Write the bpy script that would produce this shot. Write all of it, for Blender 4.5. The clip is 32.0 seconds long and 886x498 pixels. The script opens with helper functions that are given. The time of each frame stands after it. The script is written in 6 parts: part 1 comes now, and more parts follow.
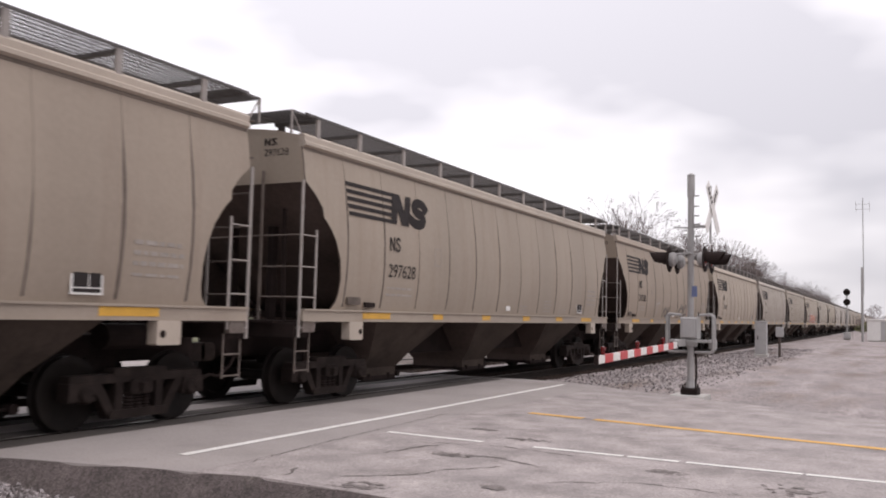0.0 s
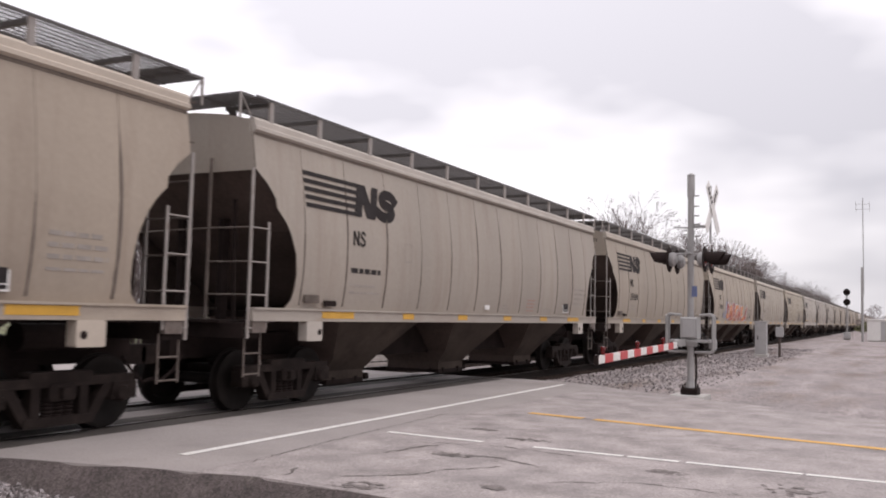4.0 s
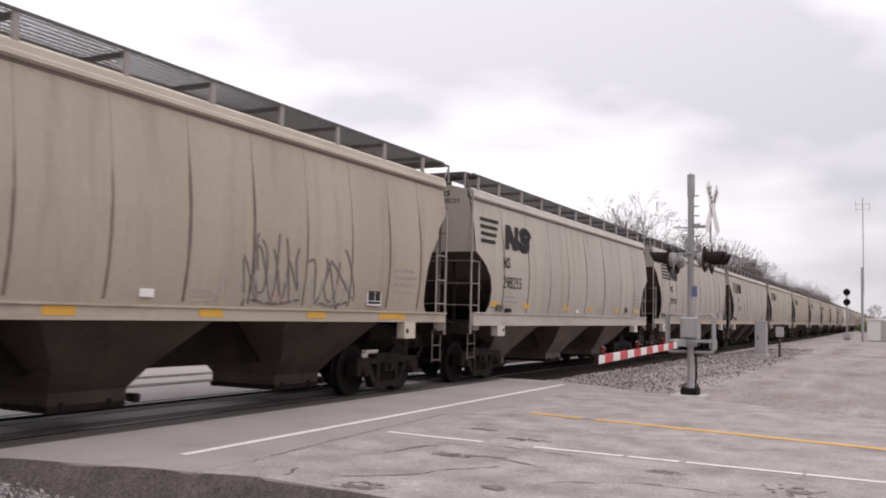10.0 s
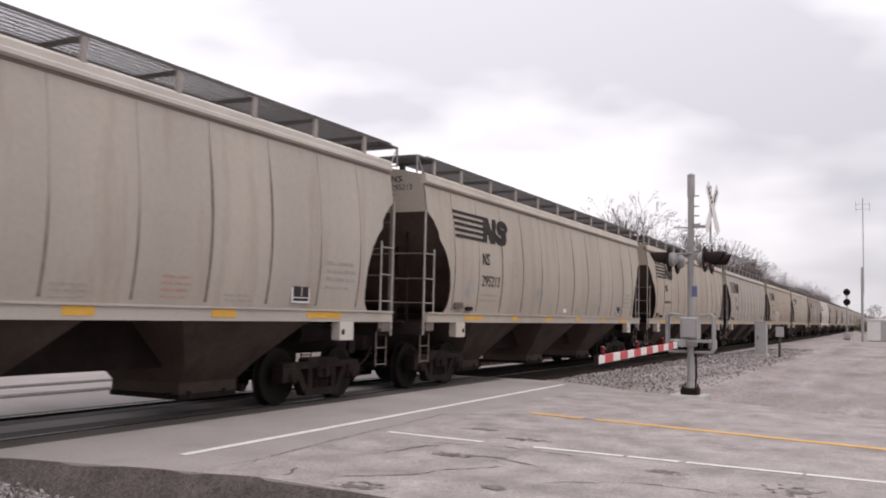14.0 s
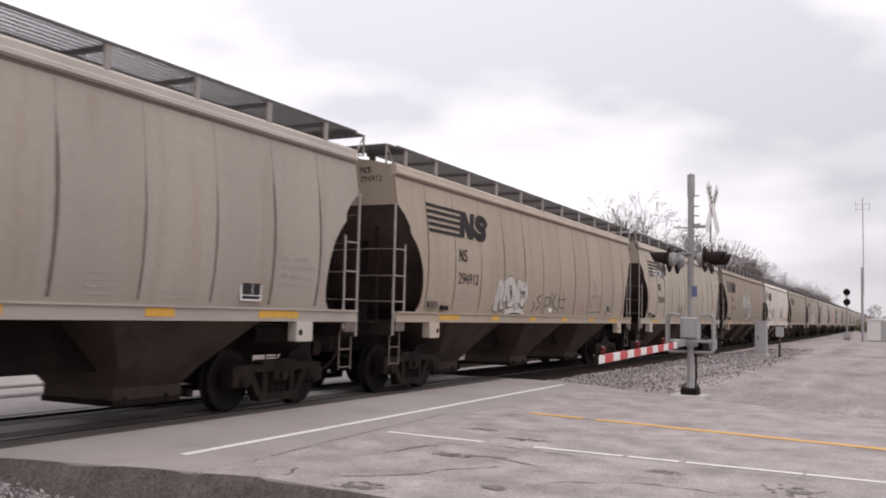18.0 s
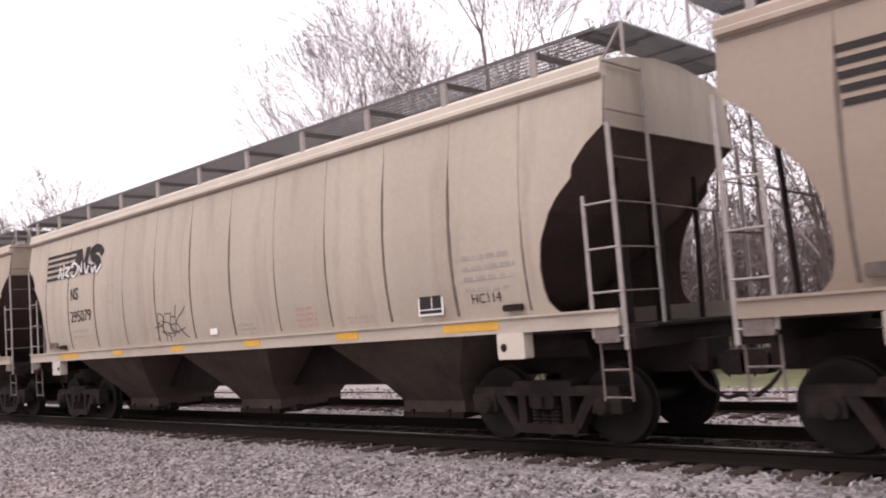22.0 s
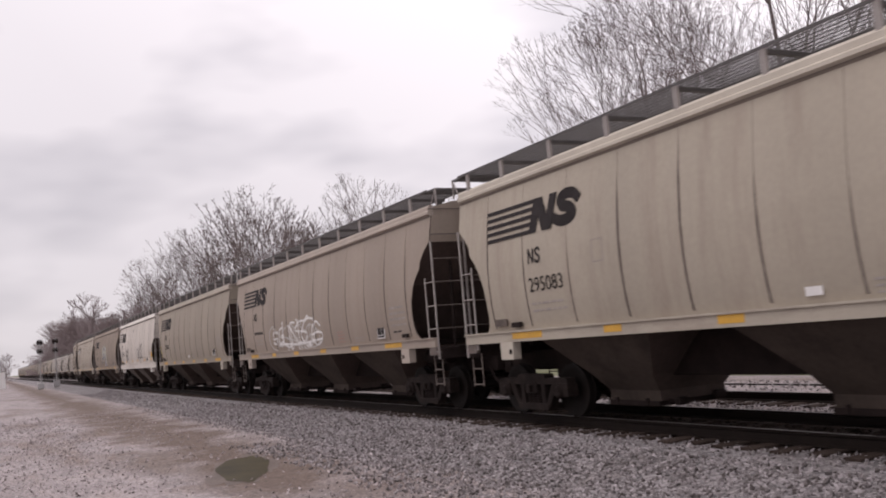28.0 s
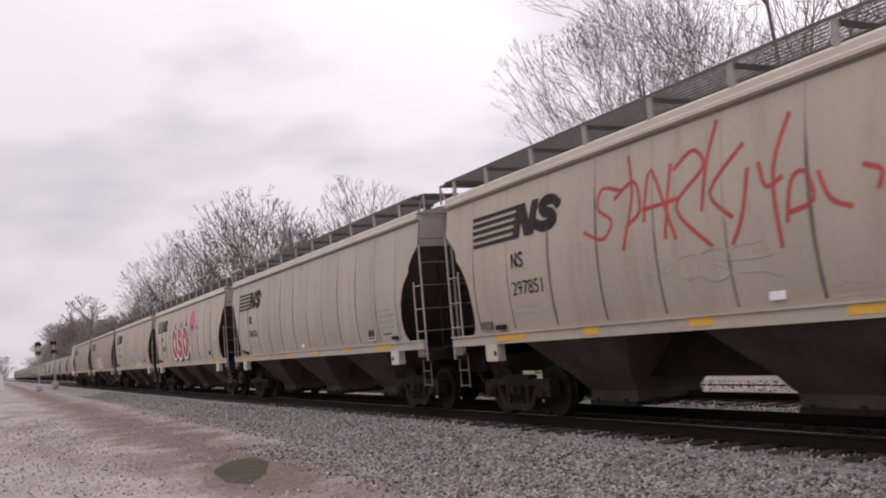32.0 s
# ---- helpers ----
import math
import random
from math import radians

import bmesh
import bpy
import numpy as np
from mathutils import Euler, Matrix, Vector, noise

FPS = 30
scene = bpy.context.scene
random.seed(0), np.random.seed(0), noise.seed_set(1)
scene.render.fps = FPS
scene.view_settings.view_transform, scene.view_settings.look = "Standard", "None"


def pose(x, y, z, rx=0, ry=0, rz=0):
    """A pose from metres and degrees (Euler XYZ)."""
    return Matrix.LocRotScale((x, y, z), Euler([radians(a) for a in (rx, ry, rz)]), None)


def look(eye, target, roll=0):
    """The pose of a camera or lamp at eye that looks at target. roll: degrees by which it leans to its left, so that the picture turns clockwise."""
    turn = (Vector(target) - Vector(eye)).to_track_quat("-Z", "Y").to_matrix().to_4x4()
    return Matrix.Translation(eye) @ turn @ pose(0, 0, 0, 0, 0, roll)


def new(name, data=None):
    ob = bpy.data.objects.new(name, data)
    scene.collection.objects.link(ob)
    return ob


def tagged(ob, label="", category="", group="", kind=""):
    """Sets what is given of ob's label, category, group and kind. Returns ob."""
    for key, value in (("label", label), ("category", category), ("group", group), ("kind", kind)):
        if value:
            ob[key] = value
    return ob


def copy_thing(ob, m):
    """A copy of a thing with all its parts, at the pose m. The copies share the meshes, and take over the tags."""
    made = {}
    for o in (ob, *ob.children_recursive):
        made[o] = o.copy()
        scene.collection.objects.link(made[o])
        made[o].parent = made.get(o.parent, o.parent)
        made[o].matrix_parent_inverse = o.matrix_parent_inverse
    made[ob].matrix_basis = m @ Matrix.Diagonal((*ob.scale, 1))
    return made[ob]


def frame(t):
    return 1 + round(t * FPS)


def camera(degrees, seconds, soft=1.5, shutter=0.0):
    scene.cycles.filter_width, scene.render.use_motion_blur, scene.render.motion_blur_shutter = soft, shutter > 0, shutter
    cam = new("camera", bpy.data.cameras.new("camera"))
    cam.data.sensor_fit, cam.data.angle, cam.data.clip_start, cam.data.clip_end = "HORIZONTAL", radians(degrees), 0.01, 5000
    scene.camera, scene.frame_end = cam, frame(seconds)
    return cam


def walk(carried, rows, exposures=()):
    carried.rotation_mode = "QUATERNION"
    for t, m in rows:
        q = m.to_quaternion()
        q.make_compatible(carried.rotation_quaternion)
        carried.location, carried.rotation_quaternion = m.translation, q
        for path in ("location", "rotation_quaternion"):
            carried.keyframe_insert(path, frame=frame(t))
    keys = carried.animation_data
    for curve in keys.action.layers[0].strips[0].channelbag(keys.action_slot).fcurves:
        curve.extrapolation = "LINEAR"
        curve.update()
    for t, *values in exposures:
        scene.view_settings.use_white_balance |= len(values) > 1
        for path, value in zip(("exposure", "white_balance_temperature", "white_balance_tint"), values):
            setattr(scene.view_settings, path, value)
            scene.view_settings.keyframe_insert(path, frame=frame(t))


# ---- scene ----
# ---- camera and its way ----
cam = camera(53.06, 32.0, soft=1.9, shutter=0.12)


def view(x, y, yaw, pitch, roll):
    """Eye 1.53 m above the rail heads; yaw 0 looks square at the track."""
    return pose(x, y, 1.53, 90 + pitch, 0, yaw) @ pose(0, 0, 0, 0, 0, roll)


WAY = [
    (0.0, 0, 0, -63.06, 4.22, 1.36), (10.0, 0, 0, -63.06, 4.22, 1.36), (19.8, 0, 0, -63.06, 4.22, 1.36),
    (20.0, 0, 0, -63.11, 4.22, 1.38), (20.2, 0, 0, -62.95, 4.21, 1.36), (20.3, 0, 0, -62.3, 4.22, 1.25),
    (20.4, 0, 0.06, -60.7, 4.2, 1.04), (20.5, 0, 0.18, -55.7, 3.85, 0.75), (20.6, 0, 0.32, -46.9, 3.55, 0.5),
    (20.7, 0, 0.45, -37.3, 3.44, 0.28), (20.8, 0, 0.62, -26.2, 3.3, 0.0), (20.9, 0, 0.78, -16.8, 3.25, -0.6),
    (21.0, 0, 0.85, -8.2, 3.35, -1.3), (21.1, 0, 0.8, 0.7, 3.3, -1.9), (21.2, 0, 0.68, 8.3, 3.3, -2.2),
    (21.3, 0, 0.55, 15.7, 3.3, -2.6), (21.4, 0, 0.45, 22.4, 3.5, -2.9), (21.5, 0, 0.38, 27.8, 3.8, -3.2),
    (21.7, 0, 0.27, 36.0, 4.3, -3.7), (22.0, 0, 0.16, 44.6, 4.87, -4.35), (22.25, 0, 0.1, 50.4, 5.0, -4.7),
    (22.5, 0, 0.04, 55.5, 5.2, -4.85), (23.0, 0, 0, 61.57, 5.21, -4.76), (23.5, 0, 0, 63.8, 5.1, -4.6),
    (24.0, 0, 0, 61.85, 4.8, -4.69), (24.5, 0, 0, 62.22, 4.91, -4.69), (25.0, 0, 0, 62.54, 5.1, -4.7),
    (25.5, 0, 0, 62.57, 5.27, -4.72), (27.5, 0, 0, 62.71, 5.69, -4.8), (28.0, 0, 0, 62.71, 5.76, -4.86),
    (30.0, 0, 0, 62.64, 5.77, -4.9), (32.0, 0, 0, 62.61, 5.83, -4.94),
]
LIGHTNESS = [(0, 0.2, 6550, 14), (3, 0.19, 6550, 14), (8, 0.18, 6550, 14), (10, 0.14, 6550, 14), (12, 0.05, 6550, 14), (14, 0.14, 6550, 14), (20.4, 0.15, 6550, 14), (20.8, 0.55, 6600, 17),
             (21.1, 0.82, 6650, 18), (21.6, 0.85, 6700, 19), (22.1, 0.8, 6700, 20), (22.5, 0.42, 6700, 19), (23.0, 0.14, 6650, 18), (25.0, 0.05, 6600, 18), (32.0, 0.05, 6600, 18)]  # seconds, stops, kelvin, tint
walk(cam, [(t, view(*r)) for t, *r in WAY], LIGHTNESS)

# ---- world and light: a bright overcast sky ----
world = bpy.data.worlds.new("overcast_sky")
scene.world = world
world.use_nodes = True
wn, wl = world.node_tree.nodes, world.node_tree.links
wn.clear()
w_out, w_bg, w_sky = wn.new("ShaderNodeOutputWorld"), wn.new("ShaderNodeBackground"), wn.new("ShaderNodeTexSky")
w_sky.sky_type, w_sky.sun_disc, w_sky.sun_elevation, w_sky.sun_rotation = "NISHITA", False, radians(63), radians(192)
w_pos, w_map = wn.new("ShaderNodeTexCoord"), wn.new("ShaderNodeMapping")
w_map.inputs["Scale"].default_value = (1.0, 1.0, 2.6)
w_map.inputs["Location"].default_value = (3.1, 1.4, 0.7)
wl.new(w_pos.outputs["Generated"], w_map.inputs["Vector"])
w_n1, w_n2 = wn.new("ShaderNodeTexNoise"), wn.new("ShaderNodeTexNoise")
for node, scale, detail in ((w_n1, 1.7, 4), (w_n2, 4.5, 3)):
    node.inputs["Scale"].default_value, node.inputs["Detail"].default_value, node.inputs["Roughness"].default_value = scale, detail, 0.5
    wl.new(w_map.outputs["Vector"], node.inputs["Vector"])
w_add = wn.new("ShaderNodeMath")
w_add.operation = "MULTIPLY_ADD"
w_add.inputs[1].default_value = 0.35
wl.new(w_n2.outputs["Fac"], w_add.inputs[0])
wl.new(w_n1.outputs["Fac"], w_add.inputs[2])
w_ramp = wn.new("ShaderNodeValToRGB")
for el, (p, c) in zip((w_ramp.color_ramp.elements[0], w_ramp.color_ramp.elements[1]),
                      ((0.57, (0.625, 0.62, 0.66, 1)), (0.75, (1.0, 0.98, 1.0, 1)))):
    el.position, el.color = p, c
wl.new(w_add.outputs[0], w_ramp.inputs["Fac"])
w_mix = wn.new("ShaderNodeMix")
w_mix.data_type = "RGBA"
w_dot, w_glow = wn.new("ShaderNodeVectorMath"), wn.new("ShaderNodeMapRange")
w_dot.operation = "DOT_PRODUCT"
w_dot.inputs[1].default_value = Vector((0.32, 0.68, 0.66)).normalized()
wl.new(w_pos.outputs["Generated"], w_dot.inputs[0])
w_glow.inputs["From Min"].default_value, w_glow.inputs["From Max"].default_value = -0.05, 0.85
w_glow.inputs["To Min"].default_value, w_glow.inputs["To Max"].default_value = 0.81, 1.23
wl.new(w_dot.outputs["Value"], w_glow.inputs["Value"])
w_sep, w_low, w_both = wn.new("ShaderNodeSeparateXYZ"), wn.new("ShaderNodeMapRange"), wn.new("ShaderNodeMath")
wl.new(w_pos.outputs["Generated"], w_sep.inputs[0])
w_low.inputs["From Max"].default_value, w_low.inputs["To Min"].default_value, w_low.inputs["To Max"].default_value = 0.42, 0.79, 1.05
wl.new(w_sep.outputs["Z"], w_low.inputs["Value"])
w_both.operation = "MULTIPLY"
wl.new(w_low.outputs["Result"], w_both.inputs[0])
wl.new(w_glow.outputs["Result"], w_both.inputs[1])
w_lit = wn.new("ShaderNodeVectorMath")
w_lit.operation = "SCALE"
wl.new(w_ramp.outputs["Color"], w_lit.inputs[0])
wl.new(w_both.outputs[0], w_lit.inputs["Scale"])
w_mul = wn.new("ShaderNodeVectorMath")
w_mul.operation = "SCALE"
w_mul.inputs["Scale"].default_value = 0.1
wl.new(w_sky.outputs["Color"], w_mul.inputs[0])
w_mix.inputs["Factor"].default_value = 0.95
wl.new(w_mul.outputs["Vector"], w_mix.inputs["A"])
wl.new(w_lit.outputs["Vector"], w_mix.inputs["B"])
wl.new(w_mix.outputs["Result"], w_bg.inputs["Color"])
w_bg.inputs["Strength"].default_value = 1.08
wl.new(w_bg.outputs["Background"], w_out.inputs["Surface"])

sun = new("sun", bpy.data.lights.new("sun", "SUN"))
sun.data.energy, sun.data.angle, sun.data.color = 1.1, radians(50), (1.0, 0.96, 0.92)
sun.matrix_world = look((0, 0, 0), (0.1, 0.45, -0.9))


# ---- materials ----
def mat(name, base, rough=0.8, vary=0.25, scale=3.0, fine=40.0, bump=0.1, metal=0.0, stain=None, stain_amount=0.5,
        stain_scale=1.2, tone=False, streak=False, along=False, size=0.02, random_tone=0.0, shine=0.5):
    m = bpy.data.materials.new(name)
    m.use_nodes = True
    n, l = m.node_tree.nodes, m.node_tree.links
    b = n["Principled BSDF"]
    b.inputs["Roughness"].default_value, b.inputs["Metallic"].default_value = rough, metal
    b.inputs["Specular IOR Level"].default_value = shine
    co = n.new("ShaderNodeTexCoord")
    mp = n.new("ShaderNodeMapping")
    if streak:
        mp.inputs["Scale"].default_value = (1.0, 1.0, 0.12)
    if along:
        mp.inputs["Scale"].default_value = (0.3, 1.0, 1.0)
    l.new(co.outputs["Object"], mp.inputs["Vector"])
    big, small = n.new("ShaderNodeTexNoise"), n.new("ShaderNodeTexNoise")
    big.inputs["Scale"].default_value, big.inputs["Detail"].default_value = scale, 5
    small.inputs["Scale"].default_value, small.inputs["Detail"].default_value = fine, 3
    l.new(mp.outputs["Vector"], big.inputs["Vector"])
    l.new(co.outputs["Object"], small.inputs["Vector"])
    both = n.new("ShaderNodeMath")
    both.operation = "MULTIPLY_ADD"
    both.inputs[1].default_value = 0.45
    l.new(small.outputs["Fac"], both.inputs[0])
    l.new(big.outputs["Fac"], both.inputs[2])
    rng = n.new("ShaderNodeMapRange")
    rng.inputs["From Min"].default_value, rng.inputs["From Max"].default_value = 0.45, 1.0
    rng.inputs["To Min"].default_value, rng.inputs["To Max"].default_value = 1 - vary, 1 + vary
    l.new(both.outputs[0], rng.inputs["Value"])
    colour = n.new("ShaderNodeRGB")
    colour.outputs[0].default_value = (*base, 1)
    source = colour.outputs[0]
    if tone or random_tone:
        info = n.new("ShaderNodeObjectInfo")
    if tone:
        t_mix = n.new("ShaderNodeMix")
        t_mix.data_type, t_mix.blend_type = "RGBA", "MULTIPLY"
        t_mix.inputs["Factor"].default_value = 1.0
        l.new(source, t_mix.inputs["A"])
        l.new(info.outputs["Color"], t_mix.inputs["B"])
        source = t_mix.outputs["Result"]
    if stain:
        s_noise = n.new("ShaderNodeTexNoise")
        s_noise.inputs["Scale"].default_value, s_noise.inputs["Detail"].default_value = stain_scale, 6
        s_noise.inputs["Roughness"].default_value = 0.65
        l.new(mp.outputs["Vector"], s_noise.inputs["Vector"])
        s_rng = n.new("ShaderNodeMapRange")
        s_rng.inputs["From Min"].default_value, s_rng.inputs["From Max"].default_value = 0.5, 0.68
        s_rng.inputs["To Max"].default_value = stain_amount
        l.new(s_noise.outputs["Fac"], s_rng.inputs["Value"])
        s_mix = n.new("ShaderNodeMix")
        s_mix.data_type = "RGBA"
        l.new(s_rng.outputs["Result"], s_mix.inputs["Factor"])
        l.new(source, s_mix.inputs["A"])
        s_mix.inputs["B"].default_value = (*stain, 1)
        source = s_mix.outputs["Result"]
    scl = n.new("ShaderNodeVectorMath")
    scl.operation = "SCALE"
    l.new(source, scl.inputs[0])
    value = rng.outputs["Result"]
    if random_tone:
        r_rng = n.new("ShaderNodeMapRange")
        r_rng.inputs["To Min"].default_value, r_rng.inputs["To Max"].default_value = 1 - random_tone, 1 + random_tone
        l.new(info.outputs["Random"], r_rng.inputs["Value"])
        r_mul = n.new("ShaderNodeMath")
        r_mul.operation = "MULTIPLY"
        l.new(value, r_mul.inputs[0])
        l.new(r_rng.outputs["Result"], r_mul.inputs[1])
        value = r_mul.outputs[0]
    l.new(value, scl.inputs["Scale"])
    l.new(scl.outputs["Vector"], b.inputs["Base Color"])
    if bump:
        bp = n.new("ShaderNodeBump")
        bp.inputs["Strength"].default_value, bp.inputs["Distance"].default_value = bump, size
        l.new(both.outputs[0], bp.inputs["Height"])
        l.new(bp.outputs["Normal"], b.inputs["Normal"])
    return m


def speckle(m, scale, low, high):
    """Single stones in a surface: cells of uneven brightness over the base colour."""
    n, l = m.node_tree.nodes, m.node_tree.links
    b = n["Principled BSDF"]
    old = b.inputs["Base Color"].links[0].from_socket
    co, cells, sep, rng, scl = (n.new(k) for k in ("ShaderNodeTexCoord", "ShaderNodeTexVoronoi", "ShaderNodeSeparateXYZ", "ShaderNodeMapRange", "ShaderNodeVectorMath"))
    cells.inputs["Scale"].default_value = scale
    l.new(co.outputs["Object"], cells.inputs["Vector"])
    l.new(cells.outputs["Color"], sep.inputs[0])
    rng.inputs["To Min"].default_value, rng.inputs["To Max"].default_value = low, high
    l.new(sep.outputs[0], rng.inputs["Value"])
    scl.operation = "SCALE"
    l.new(old, scl.inputs[0])
    l.new(rng.outputs["Result"], scl.inputs["Scale"])
    l.new(scl.outputs["Vector"], b.inputs["Base Color"])


M_BODY = mat("weathered_hopper_paint", (0.362, 0.322, 0.280), 0.62, 0.12, 0.7, 14, 0.03, stain=(0.225, 0.172, 0.135),
             stain_amount=0.5, stain_scale=1.4, tone=True, streak=True)
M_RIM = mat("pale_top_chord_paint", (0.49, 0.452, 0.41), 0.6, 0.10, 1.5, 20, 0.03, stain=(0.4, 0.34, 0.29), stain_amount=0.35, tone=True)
M_SILL = mat("soiled_side_sill_paint", (0.39, 0.352, 0.312), 0.62, 0.14, 1.5, 20, 0.03, stain=(0.24, 0.185, 0.15), stain_amount=0.5, stain_scale=1.6, tone=True, along=True)
M_SEAM = mat("grimy_weld_seam", (0.125, 0.098, 0.082), 0.8, 0.35, 2.0, 20, 0.05)
M_UNDER = mat("dark_brown_hopper_underside", (0.064, 0.049, 0.041), 0.85, 0.3, 1.0, 15, 0.05, stain=(0.03, 0.023, 0.020), stain_amount=0.75, stain_scale=0.9, shine=0.12)
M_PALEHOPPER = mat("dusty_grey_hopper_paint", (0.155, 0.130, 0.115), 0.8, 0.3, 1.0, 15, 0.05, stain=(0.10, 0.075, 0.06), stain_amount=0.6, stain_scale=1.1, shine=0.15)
# darker brown than the body, for end sheets, inner skins and hopper slopes
M_SLOPE = mat("dark_brown_slope_sheet", (0.092, 0.068, 0.060), 0.85, 0.3, 1.0, 15, 0.05, shine=0.15)
# dark brown for the shadow below the top chord, painted as a strip
M_CHORDSHADE = mat("painted_chord_shadow", (0.16, 0.128, 0.105), 0.85, 0.3, 2.0, 20, 0.0, along=True)
M_BLACK = mat("sooty_black_steel", (0.022, 0.0152, 0.0140), 0.85, 0.35, 3.0, 25, 0.05, shine=0.12)
M_TRUCK = mat("grimy_truck_casting", (0.022, 0.016, 0.0145), 0.75, 0.35, 4.0, 30, 0.1, stain=(0.034, 0.026, 0.022), stain_amount=0.4, stain_scale=4, shine=0.1)
M_WHEEL = mat("dark_wheel_steel", (0.014, 0.011, 0.010), 0.65, 0.3, 4.0, 30, 0.05, shine=0.12)
M_GRATE = mat("galvanised_grating", (0.10, 0.092, 0.09), 0.6, 0.15, 6.0, 40, 0.0, metal=0.2)
M_LADDER = mat("worn_white_ladder_paint", (0.31, 0.28, 0.262), 0.6, 0.15, 5.0, 30, 0.03, stain=(0.22, 0.15, 0.11), stain_amount=0.4, stain_scale=6)
M_STEP = mat("rusty_ladder_steel", (0.155, 0.125, 0.11), 0.75, 0.3, 6.0, 30, 0.05, stain=(0.09, 0.06, 0.045), stain_amount=0.5, stain_scale=5)
M_LOGO = mat("faded_black_lettering", (0.026, 0.021, 0.021), 0.7, 0.25, 4.0, 30, 0.0, shine=0.2)
M_FAINT = mat("faint_grey_lettering", (0.30, 0.265, 0.24), 0.7, 0.2, 4.0, 30, 0.0)
M_RED_TXT = mat("faded_red_lettering", (0.36, 0.20, 0.17), 0.7, 0.2, 4.0, 30, 0.0)
M_WHITE = mat("white_sticker", (0.72, 0.70, 0.68), 0.5, 0.08, 6.0, 40, 0.0)
M_YELLOW = mat("yellow_reflector_strip", (0.62, 0.34, 0.045), 0.5, 0.12, 5.0, 30, 0.0)
M_RAIL = mat("brown_rail_side", (0.013, 0.009, 0.0075), 0.75, 0.25, 5.0, 40, 0.1, shine=0.12)
M_RAILTOP = mat("polished_rail_head", (0.22, 0.20, 0.19), 0.5, 0.12, 8.0, 60, 0.02, metal=0.9)
M_TIE = mat("creosoted_timber_tie", (0.050, 0.036, 0.030), 0.9, 0.35, 3.0, 40, 0.4, random_tone=0.25, shine=0.12)
M_ASPHALT = mat("old_grey_asphalt", (0.325, 0.287, 0.279), 0.9, 0.32, 1.6, 90, 0.25, stain=(0.19, 0.163, 0.155), stain_amount=0.6, stain_scale=1.5, size=0.01)
M_NEWASPHALT = mat("smooth_crossing_asphalt", (0.315, 0.282, 0.272), 0.88, 0.10, 0.8, 120, 0.15, stain=(0.19, 0.165, 0.15), stain_amount=0.35, stain_scale=0.6, size=0.006)
speckle(M_ASPHALT, 55, 0.80, 1.22)
speckle(M_NEWASPHALT, 70, 0.90, 1.10)
M_PATCH = mat("dark_crack_filler", (0.135, 0.115, 0.108), 0.9, 0.3, 5, 60, 0.3)
M_WORN = mat("worn_open_asphalt", (0.20, 0.173, 0.165), 0.95, 0.35, 6, 60, 0.4)
M_LINE = mat("worn_white_road_paint", (0.72, 0.70, 0.67), 0.7, 0.12, 4.0, 60, 0.1)
M_YLINE = mat("worn_yellow_road_paint", (0.66, 0.37, 0.09), 0.75, 0.15, 4.0, 60, 0.1, stain=(0.34, 0.28, 0.22), stain_amount=0.3, stain_scale=3)
M_GALV = mat("dull_galvanised_steel", (0.36, 0.35, 0.345), 0.55, 0.12, 4.0, 40, 0.03, metal=0.35)
M_ALU = mat("brushed_aluminium_box", (0.40, 0.39, 0.39), 0.5, 0.10, 3.0, 40, 0.03, metal=0.3)
M_REDSTRIPE = mat("red_reflective_tape", (0.50, 0.045, 0.05), 0.45, 0.1, 6.0, 40, 0.0)
M_LENS = mat("dark_red_lens", (0.12, 0.01, 0.01), 0.2, 0.1, 6.0, 40, 0.0)
M_BLUE = mat("blue_notice_plate", (0.13, 0.16, 0.30), 0.5, 0.1, 6.0, 40, 0.0)
M_CONCRETE = mat("pale_concrete", (0.45, 0.43, 0.41), 0.9, 0.15, 3.0, 40, 0.2)
M_BARK = mat("grey_brown_bark", (0.09, 0.07, 0.064), 0.95, 0.3, 3.0, 30, 0.5)
M_TWIG = mat("dull_brown_twigs", (0.150, 0.118, 0.114), 0.95, 0.25, 3.0, 30, 0.0)
# twig brown lightened to paint distance haze into the colour
M_FARTWIG = mat("haze_paled_twigs", (0.215, 0.172, 0.170), 0.95, 0.25, 3.0, 30, 0.0)
M_GRASS = mat("spring_grass", (0.125, 0.128, 0.062), 0.95, 0.35, 0.6, 30, 0.4)


